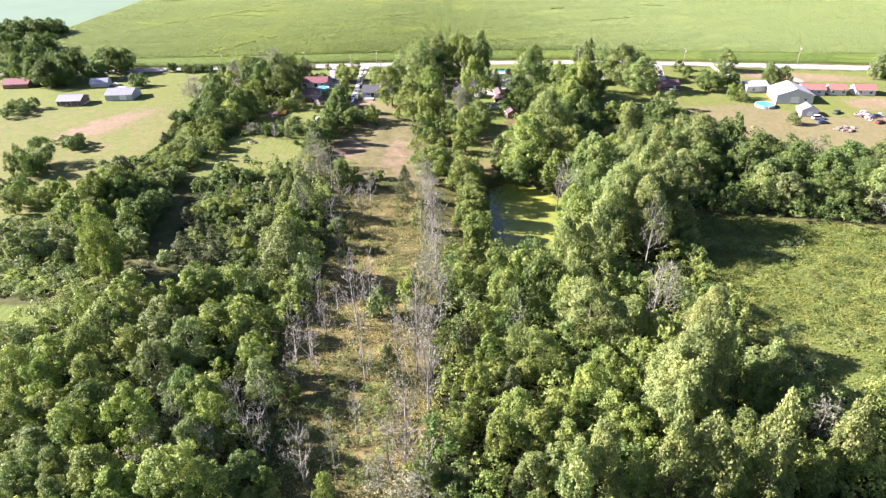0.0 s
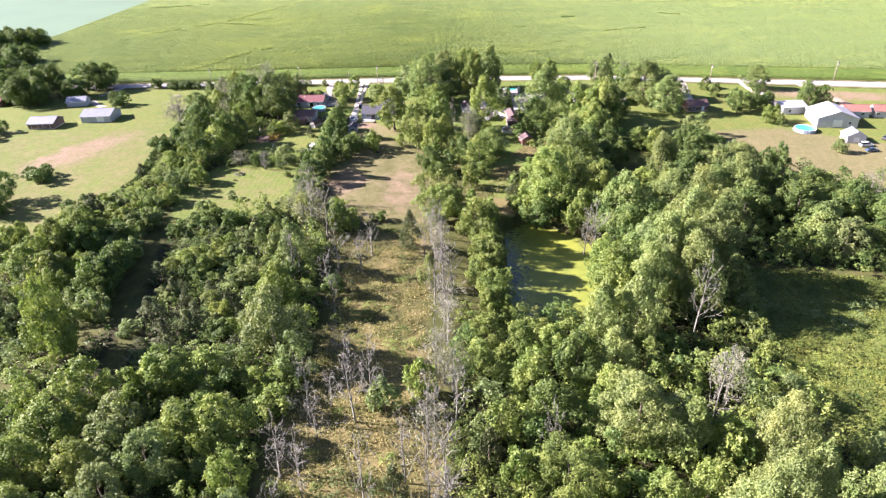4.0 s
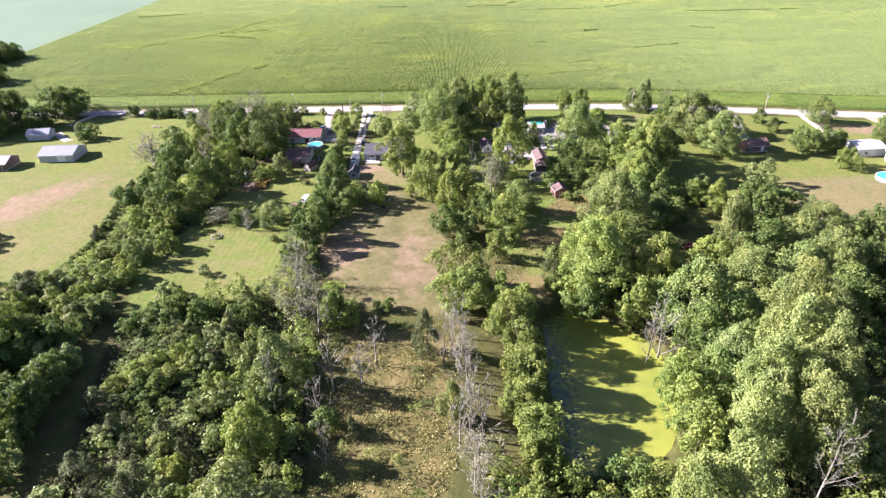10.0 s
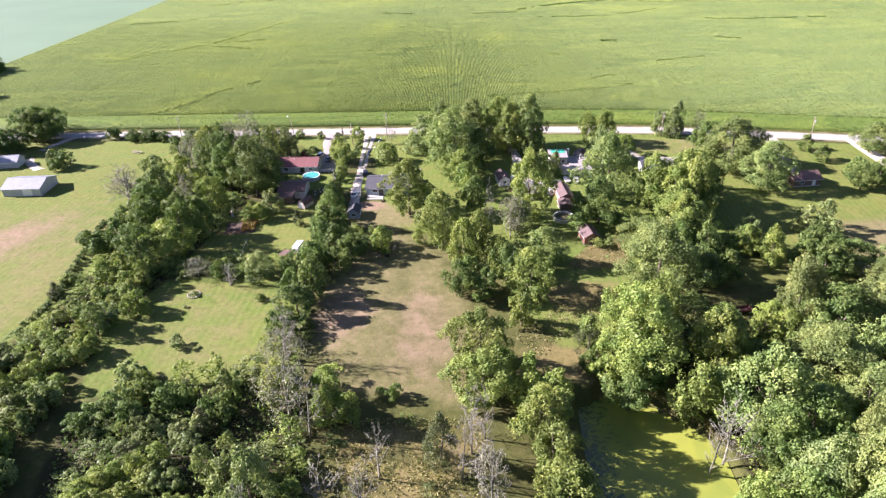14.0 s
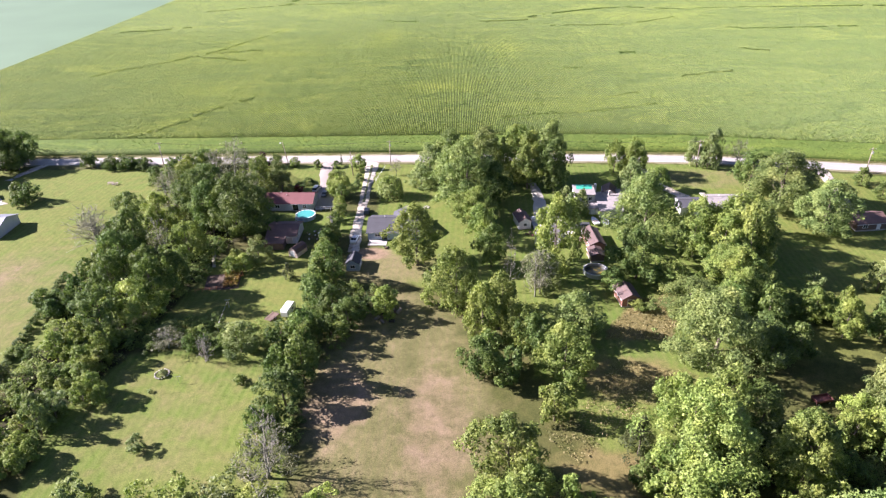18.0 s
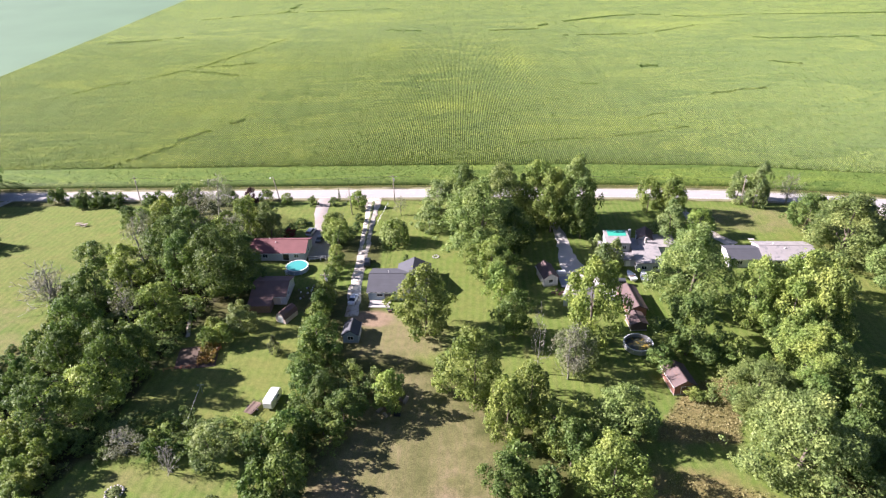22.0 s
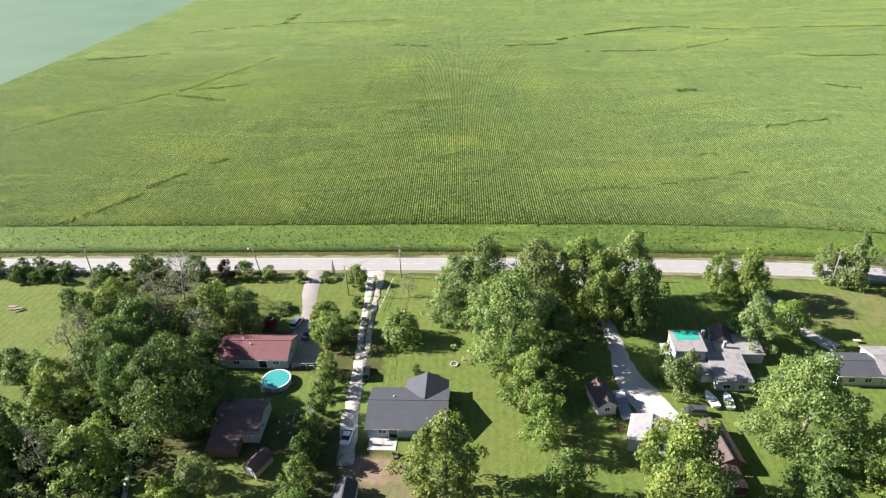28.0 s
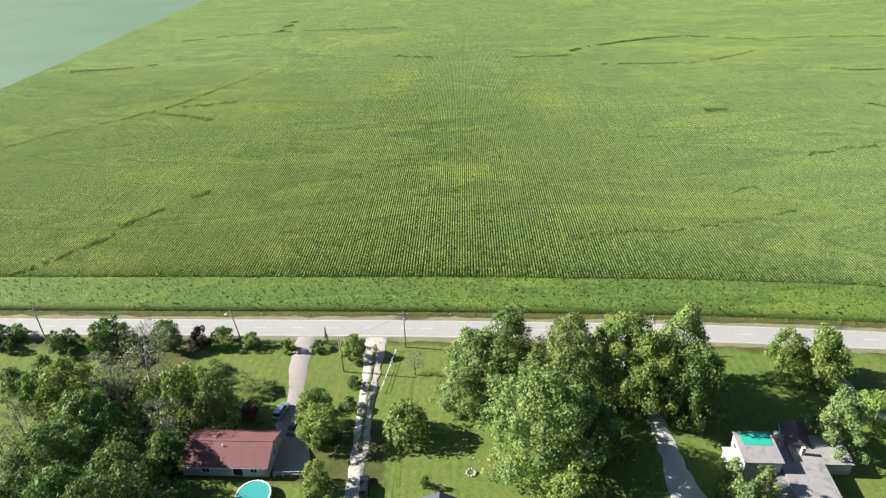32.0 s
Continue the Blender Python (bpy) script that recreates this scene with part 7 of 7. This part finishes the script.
def car(x, y, rz, paint, label, kind="sedan", length=4.7, width=1.8):
    e = thing("car", x, y, 0, rz, label=label, category="car")
    L, W = length / 2, width / 2
    tall = kind in ("suv", "van")
    hood = 0.98 if not tall else 1.08
    child("body", loft("body", [(-L, W * 0.86, W * 0.82, 0.38, hood - 0.28), (-L * 0.93, W * 0.96, W * 0.92, 0.26, hood - 0.08), (-L * 0.6, W, W * 0.95, 0.24, hood), (0, W, W * 0.96, 0.24, hood), (L * 0.45, W, W * 0.95, 0.24, hood - 0.04), (L * 0.9, W * 0.95, W * 0.88, 0.26, hood - 0.2), (L, W * 0.84, W * 0.78, 0.36, hood - 0.4)], paint), e)
    top = 1.44 if not tall else 1.78
    back = -L * (0.62 if not tall else 0.97)
    cab = child("cabin", loft("cabin", [(back, W * 0.88, W * 0.84, hood - 0.05, hood + 0.06), (back + (0.75 if not tall else 0.25), W * 0.86, W * 0.70, hood - 0.05, top - 0.03), (0.0, W * 0.87, W * 0.72, hood - 0.05, top), (L * 0.14, W * 0.87, W * 0.72, hood - 0.05, top - 0.04), (L * 0.50, W * 0.88, W * 0.84, hood - 0.06, hood + 0.02)], GLASS), e)
    child("roof_panel", loft("roof_panel", [(back + (0.72 if not tall else 0.22), W * 0.70, W * 0.66, top - 0.06, top - 0.005), (-0.2, W * 0.75, W * 0.70, top - 0.06, top + 0.03), (L * 0.16, W * 0.70, W * 0.66, top - 0.08, top - 0.005)], paint), cab)
    for s in (-1, 1):
        for px in (-L * 0.6, L * 0.62):
            wheel_at(e, px, s * (W - 0.1))
        child("headlight", box_mesh("headlight", [(L * 0.93, s * W * 0.62 - 0.16, 0.58, L * 0.99, s * W * 0.62 + 0.16, 0.72)], TRIM, 0.02), e)
        child("tail_light", box_mesh("tail_light", [(-L * 0.995, s * W * 0.66 - 0.14, 0.62, -L * 0.95, s * W * 0.66 + 0.14, 0.78)], BRICK_RED, 0.02), e)
        child("mirror", box_mesh("mirror", [(L * 0.34, s * (W + 0.09) - 0.09, hood - 0.02, L * 0.42, s * (W + 0.09) + 0.09, hood + 0.12)], paint, 0.02), e)
    return e


WHITE_PAINT, BLACK_PAINT, SILVER, BLUE_PAINT, DARK_GREY = car_paint("white_car_paint", (0.75, 0.75, 0.74), 0), car_paint("black_car_paint", (0.018, 0.02, 0.025)), car_paint("silver_car_paint", (0.42, 0.44, 0.46), 0.6), car_paint("blue_car_paint", (0.05, 0.10, 0.18)), car_paint("grey_car_paint", (0.12, 0.125, 0.12), 0.4)
car(-56.3, 299.8, 84, WHITE_PAINT, "white sedan parked on the gravel drive")
car(-55.6, 318.0, 96, BLACK_PAINT, "dark car parked at the edge of the drive", "suv", 4.6)
car(-75.8, 336.2, 80, SILVER, "pale silver van parked on the asphalt drive", "van", 4.7, 1.85)
car(-72.0, 331.8, 84, DARK_GREY, "dark car in the shade beside the house", "sedan", 4.5)
car(11.2, 308.6, 176, DARK_GREY, "dark grey car parked on white gravel", "suv", 4.6)
car(145.6, 262.4, 10, BLUE_PAINT, "dark blue car parked by the white shed")
car(146.2, 267.4, 5, WHITE_PAINT, "white van parked beside the shed", "van", 5.0, 1.95)
car(157.0, 274.0, 40, DARK_GREY, "dark car among the clutter behind the barn")
car(170.4, 268.0, 0, BLUE_PAINT, "blue car parked on worn grass")
car(178.5, 271.0, 12, WHITE_PAINT, "white car parked at the field's edge", "suv")
car(177.0, 262.0, -20, BLACK_PAINT, "old black car on worn grass")
car(168.0, 261.0, 30, car_paint("red_car_paint", (0.22, 0.04, 0.03)), "faded red car among weeds")


def flatbed(x, y, rz):
    e = thing("flatbed_truck", x, y, 0, rz, label="white flatbed truck parked beside the hut", category="truck")
    child("cab", loft("cab", [(1.6, 0.95, 0.9, 0.5, 1.5), (1.9, 1.0, 0.9, 0.5, 2.2), (2.7, 1.0, 0.9, 0.5, 2.25), (3.2, 1.0, 0.92, 0.5, 1.5), (4.2, 0.98, 0.9, 0.5, 1.35), (4.4, 0.92, 0.85, 0.55, 1.1)], WHITE_PAINT), e)
    child("windshield", mesh_from("windshield", [(3.19, -0.8, 1.53), (3.19, 0.8, 1.53), (2.78, 0.78, 2.2), (2.78, -0.78, 2.2)], [(0, 1, 2, 3)], GLASS), e)
    child("bed", box_mesh("bed", [(-3.6, -1.15, 0.95, 1.45, 1.15, 1.1)], ROOF_METAL, 0.03), e)
    child("headboard", box_mesh("headboard", [(1.38, -1.1, 1.1, 1.46, 1.1, 1.9)], STEEL), e)
    child("chassis", box_mesh("chassis", [(-3.4, -0.45, 0.6, 4.0, 0.45, 0.94)], WALL_DARK), e)
    for px in (-2.3, 3.5):
        for s in (-1, 1):
            wheel_at(e, px, s * 0.88, 0.42, 0.28)


flatbed(-2.6, 309.0, 96)


def camper(x, y, rz):
    e = thing("camper_trailer", x, y, 0, rz, label="small white camper trailer parked on the lawn", category="trailer")
    child("body", loft("body", [(-2.6, 0.9, 0.82, 0.7, 1.9), (-2.3, 1.05, 0.95, 0.45, 2.4), (1.7, 1.05, 0.95, 0.45, 2.4), (2.4, 1.0, 0.9, 0.6, 1.9)], WHITE_PAINT), e)
    opening(e, "window", 0.2, -1.05, 1.3, 1.2, 0.6, "y-")
    opening(e, "door", -1.4, -1.05, 0.5, 0.7, 1.6, "y-", TRIM)
    t, q = tube([(2.3, 0, 0.55), (3.5, 0, 0.5)], [0.05, 0.05], 6)
    child("hitch", mesh_from("hitch", t, q, STEEL), e)
    t, q = tube([(3.4, 0, 0.0), (3.4, 0, 0.6)], [0.04, 0.04], 6)
    child("jockey_leg", mesh_from("jockey_leg", t, q, STEEL), e)
    for s in (-1, 1):
        wheel_at(e, -0.3, s * 0.95, 0.32, 0.2)


camper(-66.2, 263.0, 82)


def utility_trailer(x, y, rz):
    e = thing("utility_trailer", x, y, 0, rz, label="low black utility trailer on the lawn", category="trailer")
    child("deck", box_mesh("deck", [(-1.7, -1.0, 0.45, 1.7, 1.0, 0.55)], WALL_DARK, 0.02), e)
    for b in ((-1.7, -1.0, 0.8, 1.7, -0.94, 0.88), (-1.7, 0.94, 0.8, 1.7, 1.0, 0.88), (1.64, -1.0, 0.8, 1.7, 1.0, 0.88)):
        child("rail", box_mesh("rail", [b], BLACK_PAINT), e)
    for px in (-1.67, 0, 1.67):
        for s in (-0.97, 0.97):
            child("post", box_mesh("post", [(px - 0.03, s - 0.03, 0.5, px + 0.03, s + 0.03, 0.85)], BLACK_PAINT), e)
    t, q = tube([(1.7, 0, 0.45), (3.0, 0, 0.42), (3.1, 0, 0.0)], [0.05, 0.05, 0.04], 6)
    child("tongue", mesh_from("tongue", t, q, BLACK_PAINT), e)
    for s in (-1, 1):
        wheel_at(e, 0, s * 1.12, 0.3, 0.18)


utility_trailer(-69.8, 260.8, 70)


def boat(x, y, rz, label):
    e = thing("boat", x, y, 0, rz, label=label, category="boat")
    v, f, n = [], [], 7
    secs = [(-2.2, 0.9), (-1.0, 1.0), (0.4, 0.95), (1.6, 0.6), (2.5, 0.06)]
    for px, w in secs:
        v += [(px, -w, 1.15), (px, -w * 0.8, 0.6), (px, 0, 0.4), (px, w * 0.8, 0.6), (px, w, 1.15), (px, w * 0.8, 1.1), (px, -w * 0.8, 1.1)]
    for k in range(len(secs) - 1):
        f += [(k * n + j, k * n + (j + 1) % n, (k + 1) * n + (j + 1) % n, (k + 1) * n + j) for j in range(n)]
    f += [tuple(range(n))[::-1], tuple(range(len(v) - n, len(v)))]
    child("hull", mesh_from("hull", v, f, WHITE_PAINT), e)
    child("seat", box_mesh("seat", [(-1.0, -0.7, 1.08, -0.5, 0.7, 1.3)], WALL_DARK, 0.03), e)
    for s in (-0.5, 0.5):
        child("cradle", box_mesh("cradle", [(-1.6, s - 0.08, 0.0, 1.2, s + 0.08, 0.62)], STEEL), e)


boat(15.4, 312.0, 100, "small white boat resting on a cradle")
boat(18.6, 311.8, 84, "small white boat beside another boat")


# ---- poles, wires, fences ----
def utility_pole(x, y, h, lean=(0, 0), lamp=False, arm=True, label="weathered wooden utility pole with a crossarm"):
    e = thing("utility_pole", x, y, 0, 0, label=label, category="utility pole", group="utility poles")
    t, q = tube([(0, 0, -0.3), (lean[0] * 0.5, lean[1] * 0.5, h * 0.5), (lean[0], lean[1], h)], [0.17, 0.15, 0.11], 8)
    child("pole", mesh_from("pole", t, q, POLE_WOOD, True), e)
    lx, ly = lean
    if arm:
        child("crossarm", box_mesh("crossarm", [(lx - 1.1, ly - 0.17, h - 0.7, lx + 1.1, ly - 0.06, h - 0.57)], POLE_WOOD), e)
        for dx in (-1.0, -0.45, 0.45, 1.0):
            t, q = tube([(lx + dx, ly - 0.12, h - 0.58), (lx + dx, ly - 0.12, h - 0.42)], [0.05, 0.04], 6)
            child("insulator", mesh_from("insulator", t, q, TRIM), e)
        t, q = tube([(lx + 0.32, ly - 0.25, h - 2.2), (lx + 0.32, ly - 0.25, h - 1.4)], [0.24, 0.24], 10)
        child("transformer", mesh_from("transformer", t, q, STEEL), e)
    if lamp:
        t, q = tube([(lx, ly, h - 0.4), (lx - 0.3, ly - 0.9, h + 0.1), (lx - 0.3, ly - 1.5, h + 0.1)], [0.05] * 3, 6)
        bracket = child("lamp_arm", mesh_from("lamp_arm", t, q, STEEL), e)
        child("lamp_head", box_mesh("lamp_head", [(lx - 0.5, ly - 2.0, h - 0.1, lx - 0.1, ly - 1.4, h + 0.2)], TRIM, 0.06), bracket)
    return e


POLES = [(-91.6, 358.4, 9.5), (-52.8, 358.0, 10.0), (2.0, 357.6, 10.0), (58, 355.2, 10.0), (-140, 358.2, 10.0), (171.0, 346.4, 10.0), (112, 346.5, 10.0)]
utility_pole(*POLES[0], (-1.3, 0.2), True, False, "leaning wooden pole with a street lamp head")
for p in POLES[1:]:
    utility_pole(*p)
utility_pole(-65.5, 349.2, 9.2, (-0.3, 0), False, False, "plain wooden service pole in the hedge line")
utility_pole(-62.7, 299.4, 8.6, (0.1, 0), False, True)


def cable(a, b, sag=0.6, r=0.02):
    pts = [tuple(Vector(a).lerp(Vector(b), k / 10) - Vector((0, 0, sag * 4 * (k / 10) * (1 - k / 10)))) for k in range(11)]
    t, q = tube(pts, [r] * 11, 4)
    tagged(new("power_cable", mesh_from("power_cable", t, q, WIRE)), "thin black overhead power cable between poles", "cable", group="overhead cables")


for dx in (-0.9, 0.9):
    cable((-65.8 + dx * 0.2, 349.2, 8.9), (-62.6 + dx, 299.3, 8.1))
    cable((-52.8 + dx, 357.9, 9.5), (2.0 + dx, 357.5, 9.5))
    cable((-52.8 + dx, 357.9, 9.5), (-140 + dx, 358.1, 9.5), 1.2)
    cable((2.0 + dx, 357.5, 9.5), (58 + dx, 355.1, 9.5))
cable((-65.8, 349.2, 8.8), (-52.8, 357.9, 9.3))
cable((-62.7, 299.4, 7.8), (-73.4, 305.5, 2.9), 0.4)


def fence(name, line, step, h, rail_mat, post_mat, label):
    e = thing(name, line[0][0], line[0][1], 0, 0, label=label, category="fence")
    o = Vector((*line[0], 0))
    for (x0, y0), (x1, y1) in zip(line[:-1], line[1:]):
        d = math.hypot(x1 - x0, y1 - y0)
        n = max(1, int(d / step))
        for k in range(n + 1):
            px, py = x0 + (x1 - x0) * k / n - o.x, y0 + (y1 - y0) * k / n - o.y
            t, q = tube([(px, py, -0.1), (px, py, h)], [0.05, 0.045], 6)
            child("post", mesh_from("post", t, q, post_mat), e)
        for z in (h * 0.5, h * 0.92):
            t, q = tube([(x0 - o.x, y0 - o.y, z), (x1 - o.x, y1 - o.y, z)], [0.035, 0.035], 5)
            child("rail", mesh_from("rail", t, q, rail_mat), e)


fence("rail_fence", [(-54.8, 356.4), (-55.6, 349), (-56.3, 342.6)], 2.4, 1.0, TRIM, TRIM, "low white rail fence beside the gravel drive")
fence("garden_fence", [(-93.2, 271.6), (-86.2, 273.4), (-83.1, 279.6), (-84.5, 282.2)], 1.6, 0.9, ORANGE, ORANGE, "sagging orange plastic fence round the garden plot")
fence("wire_fence", [(-300, 268), (-225, 273), (-196, 284), (-186, 290)], 4.0, 1.1, STEEL, POLE_WOOD, "thin wire fence on wooden posts across the lawn")
fence("yard_fence", [(-72.4, 319.8), (-66.2, 320.2)], 1.5, 1.5, TRIM, TRIM, "short white fence beside the red-roofed house")


# ---- yard things ----
def picnic_table(x, y, rz):
    e = thing("picnic_table", x, y, 0, rz, label="weathered wooden picnic table on the lawn", category="table")
    for k in range(5):
        child("plank", box_mesh("plank", [(-0.95, -0.40 + k * 0.165, 0.72, 0.95, -0.25 + k * 0.165, 0.76)], POLE_WOOD), e)
    for s in (-1, 1):
        child("bench", box_mesh("bench", [(-0.95, s * 0.75 - 0.14, 0.42, 0.95, s * 0.75 + 0.14, 0.47)], POLE_WOOD), e)
        for px in (-0.7, 0.7):
            t, q = tube([(px, s * 0.75, 0.0), (px, s * 0.25, 0.72)], [0.05, 0.05], 4)
            child("leg", mesh_from("leg", t, q, POLE_WOOD), e)


picnic_table(-152.6, 341.8, 4)
picnic_table(-150.4, 341.0, 20)


def stone_ring(x, y, r, n, label, seed):
    rng = np.random.default_rng(seed)
    e = thing("stone_ring", x, y, 0, 0, label=label, category="fire pit")
    for k in range(n):
        a = 2 * math.pi * k / n
        s = rng.uniform(0.18, 0.30)
        bm = bmesh.new()
        bmesh.ops.create_icosphere(bm, subdivisions=1, radius=s)
        for q in bm.verts:
            q.co = Vector((q.co.x * rng.uniform(0.8, 1.2), q.co.y * rng.uniform(0.8, 1.2), q.co.z * 0.8)) + Vector((math.cos(a) * r, math.sin(a) * r, s * 0.6))
        me = bpy.data.meshes.new("stone")
        bm.to_mesh(me)
        bm.free()
        me.materials.append(STONE)
        child("stone", me, e)
    return e


stone_ring(-87.8, 239.7, 1.5, 16, "ring of pale field stones round a flower bed", 3)
grove("s", [(-87.7, 239.5, 0.9, 1.2), (-70.3, 238.6, 1.3, 1.0), (-88.0, 234.3, 0.6, 0.6)])
stone_ring(-36.8, 322.0, 0.8, 9, "small ring of pale stones on the lawn", 4)


def clothes_post(x, y, h, label):
    e = thing("clothes_post", x, y, 0, 10, label=label, category="post")
    t, q = tube([(0, 0, -0.1), (0, 0, h)], [0.05, 0.045], 6)
    child("post", mesh_from("post", t, q, STEEL), e)
    t, q = tube([(-0.7, 0, h - 0.05), (0.7, 0, h - 0.05)], [0.035, 0.035], 6)
    child("crossbar", mesh_from("crossbar", t, q, STEEL), e)


for p in ((-80.7, 254.5), (-82.1, 265.4)):
    clothes_post(*p, 2.1, "thin metal clothesline post on the lawn")
clothes_post(-83.0, 237.2, 1.8, "thin metal post standing in the mown lawn")
t, q = tube([(-80.7, 254.5, 2.0), (-82.1, 265.4, 2.0)], [0.018, 0.018], 4)
tagged(new("clothesline", mesh_from("clothesline", t, q, TRIM)), "pale clothesline strung between two posts", "clothesline")


def garden_bed():
    e = thing("garden_bed", -87.8, 277.2, 0, 12, label="vegetable garden with dark soil and tangled orange-brown plants", category="garden")
    xs, ys = np.linspace(-4.8, 4.4, 22), np.linspace(-4.2, 4.0, 16)
    X, Y = np.meshgrid(xs, ys)
    Z = 0.13 + 0.05 * np.sin(X * 4)
    Z[0], Z[-1], Z[:, 0], Z[:, -1] = -0.1, -0.1, -0.1, -0.1
    child("soil", grid_mesh("soil", np.stack([X, Y, Z], -1), SOIL), e)
    rng = np.random.default_rng(9)
    C = np.stack([rng.uniform(0.4, 4.2, 900), rng.uniform(-3.6, 3.6, 900), rng.uniform(0.2, 1.2, 900)], 1)
    child("foliage", spray_mesh("foliage", sprays(C, rng.normal(0, 0.7, C.shape) + (0, 0, 0.7), 0.3, rng), leafy("garden_plants", (0.16, 0.18, 0.04), (0.25, 0.21, 0.055), (0.30, 0.19, 0.06))), e)


garden_bed()


def heap(name, x, y, r, n, mats, label, category, seed, size=(0.3, 1.2)):
    """A heap of boards and scrap, each piece a part."""
    rng = np.random.default_rng(seed)
    e = thing(name, x, y, 0, 0, label=label, category=category)
    for k in range(n):
        a, q = rng.uniform(0, 6.28), r * math.sqrt(rng.uniform(0, 1))
        w, d, h = rng.uniform(*size), rng.uniform(*size) * 0.6, rng.uniform(0.12, 0.7)
        ob = child("scrap", box_mesh("scrap", [(-w / 2, -d / 2, 0, w / 2, d / 2, h)], mats[k % len(mats)], 0.02), e)
        ob.matrix_basis = pose(math.cos(a) * q, math.sin(a) * q, -0.02, float(rng.uniform(-4, 4)), float(rng.uniform(-4, 4)), float(rng.uniform(0, 180)))


heap("scrap_heap", 168.8, 269.9, 6.0, 40, (WALL_DARK, STEEL, WALL_WHITE, BRICK_RED, WALL_TAN), "scattered boards and scrap behind the barn", "scrap heap", 31, (0.6, 2.6))
heap("brush_pile", 151.2, 255.2, 4.0, 30, (POLE_WOOD, DEADWOOD, WALL_DARK), "heap of broken branches and boards", "brush pile", 32, (0.5, 2.4))
heap("yard_clutter", -69.0, 303.5, 3.6, 16, (WALL_DARK, STEEL, WALL_WHITE, POLE_WOOD), "small clutter strewn beside the garage", "clutter", 33, (0.2, 0.7))
heap("yard_clutter", -4.4, 304.2, 1.4, 8, (BRICK_RED, WALL_DARK), "red and dark clutter beside the truck", "clutter", 34, (0.3, 0.8))
heap("yard_clutter", -46.6, 295.6, 0.9, 5, (BLACK_PAINT, WALL_DARK), "dark grill and things beside the patio", "clutter", 35, (0.4, 0.8))
heap("woodpile", -41.5, 262.5, 3.0, 18, (WALL_DARK, BLACK_PAINT, POLE_WOOD), "dark pile of boards under the hedge trees", "woodpile", 36, (0.6, 2.0))


def wagon(x, y, rz):
    e = thing("farm_wagon", x, y, 0, rz, label="old rusty red farm wagon standing in grass", category="wagon")
    child("bed", box_mesh("bed", [(-1.8, -0.9, 0.7, 1.8, 0.9, 0.85)], BRICK_RED, 0.03), e)
    for s in (-1, 1):
        child("side_panel", box_mesh("side_panel", [(-1.8, s * 0.9 - 0.04, 0.85, 1.8, s * 0.9 + 0.04, 1.35)], BRICK_RED), e)
        child("end_panel", box_mesh("end_panel", [(s * 1.8 - 0.04, -0.85, 0.85, s * 1.8 + 0.04, 0.85, 1.35)], BRICK_RED), e)
        for px in (-1.2, 1.2):
            wheel_at(e, px, s * 0.8, 0.38, 0.18)
    t, q = tube([(1.8, 0, 0.6), (3.2, 0, 0.05)], [0.05, 0.04], 6)
    child("drawbar", mesh_from("drawbar", t, q, STEEL), e)


wagon(49.5, 237.5, 12)
tank = thing("propane_tank", 62.5, 316.8, 0, 0, label="white cylindrical propane tank beside the long house", category="tank")
t, q = tube([(-1.3, 0, 0.75), (-1.1, 0, 0.75), (1.1, 0, 0.75), (1.3, 0, 0.75)], [0.25, 0.48, 0.48, 0.25], 14)
child("tank_body", mesh_from("tank_body", t, q, WALL_WHITE, True), tank)
for s in (-0.7, 0.7):
    child("foot", box_mesh("foot", [(s - 0.1, -0.35, 0, s + 0.1, 0.35, 0.4)], CONCRETE), tank)
tagged(new("stepping_stone", box_mesh("stepping_stone", [(52.4, 331.6, 0.0, 54.0, 332.4, 0.12)], CONCRETE, 0.04)), "pale slab lying on the front lawn", "slab")
dish = thing("satellite_dish", 27.4, 330.2, 0, 0, label="pale satellite dish on a short post", category="dish")
t, q = tube([(0, 0, 0), (0, 0, 3.4)], [0.04, 0.04], 6)
child("mast", mesh_from("mast", t, q, STEEL), dish)
t, q = tube([(0, 0, 3.4), (0.05, -0.05, 3.45), (0.15, -0.18, 3.52)], [0.08, 0.34, 0.45], 14)
child("reflector", mesh_from("reflector", t, q, TRIM), dish)
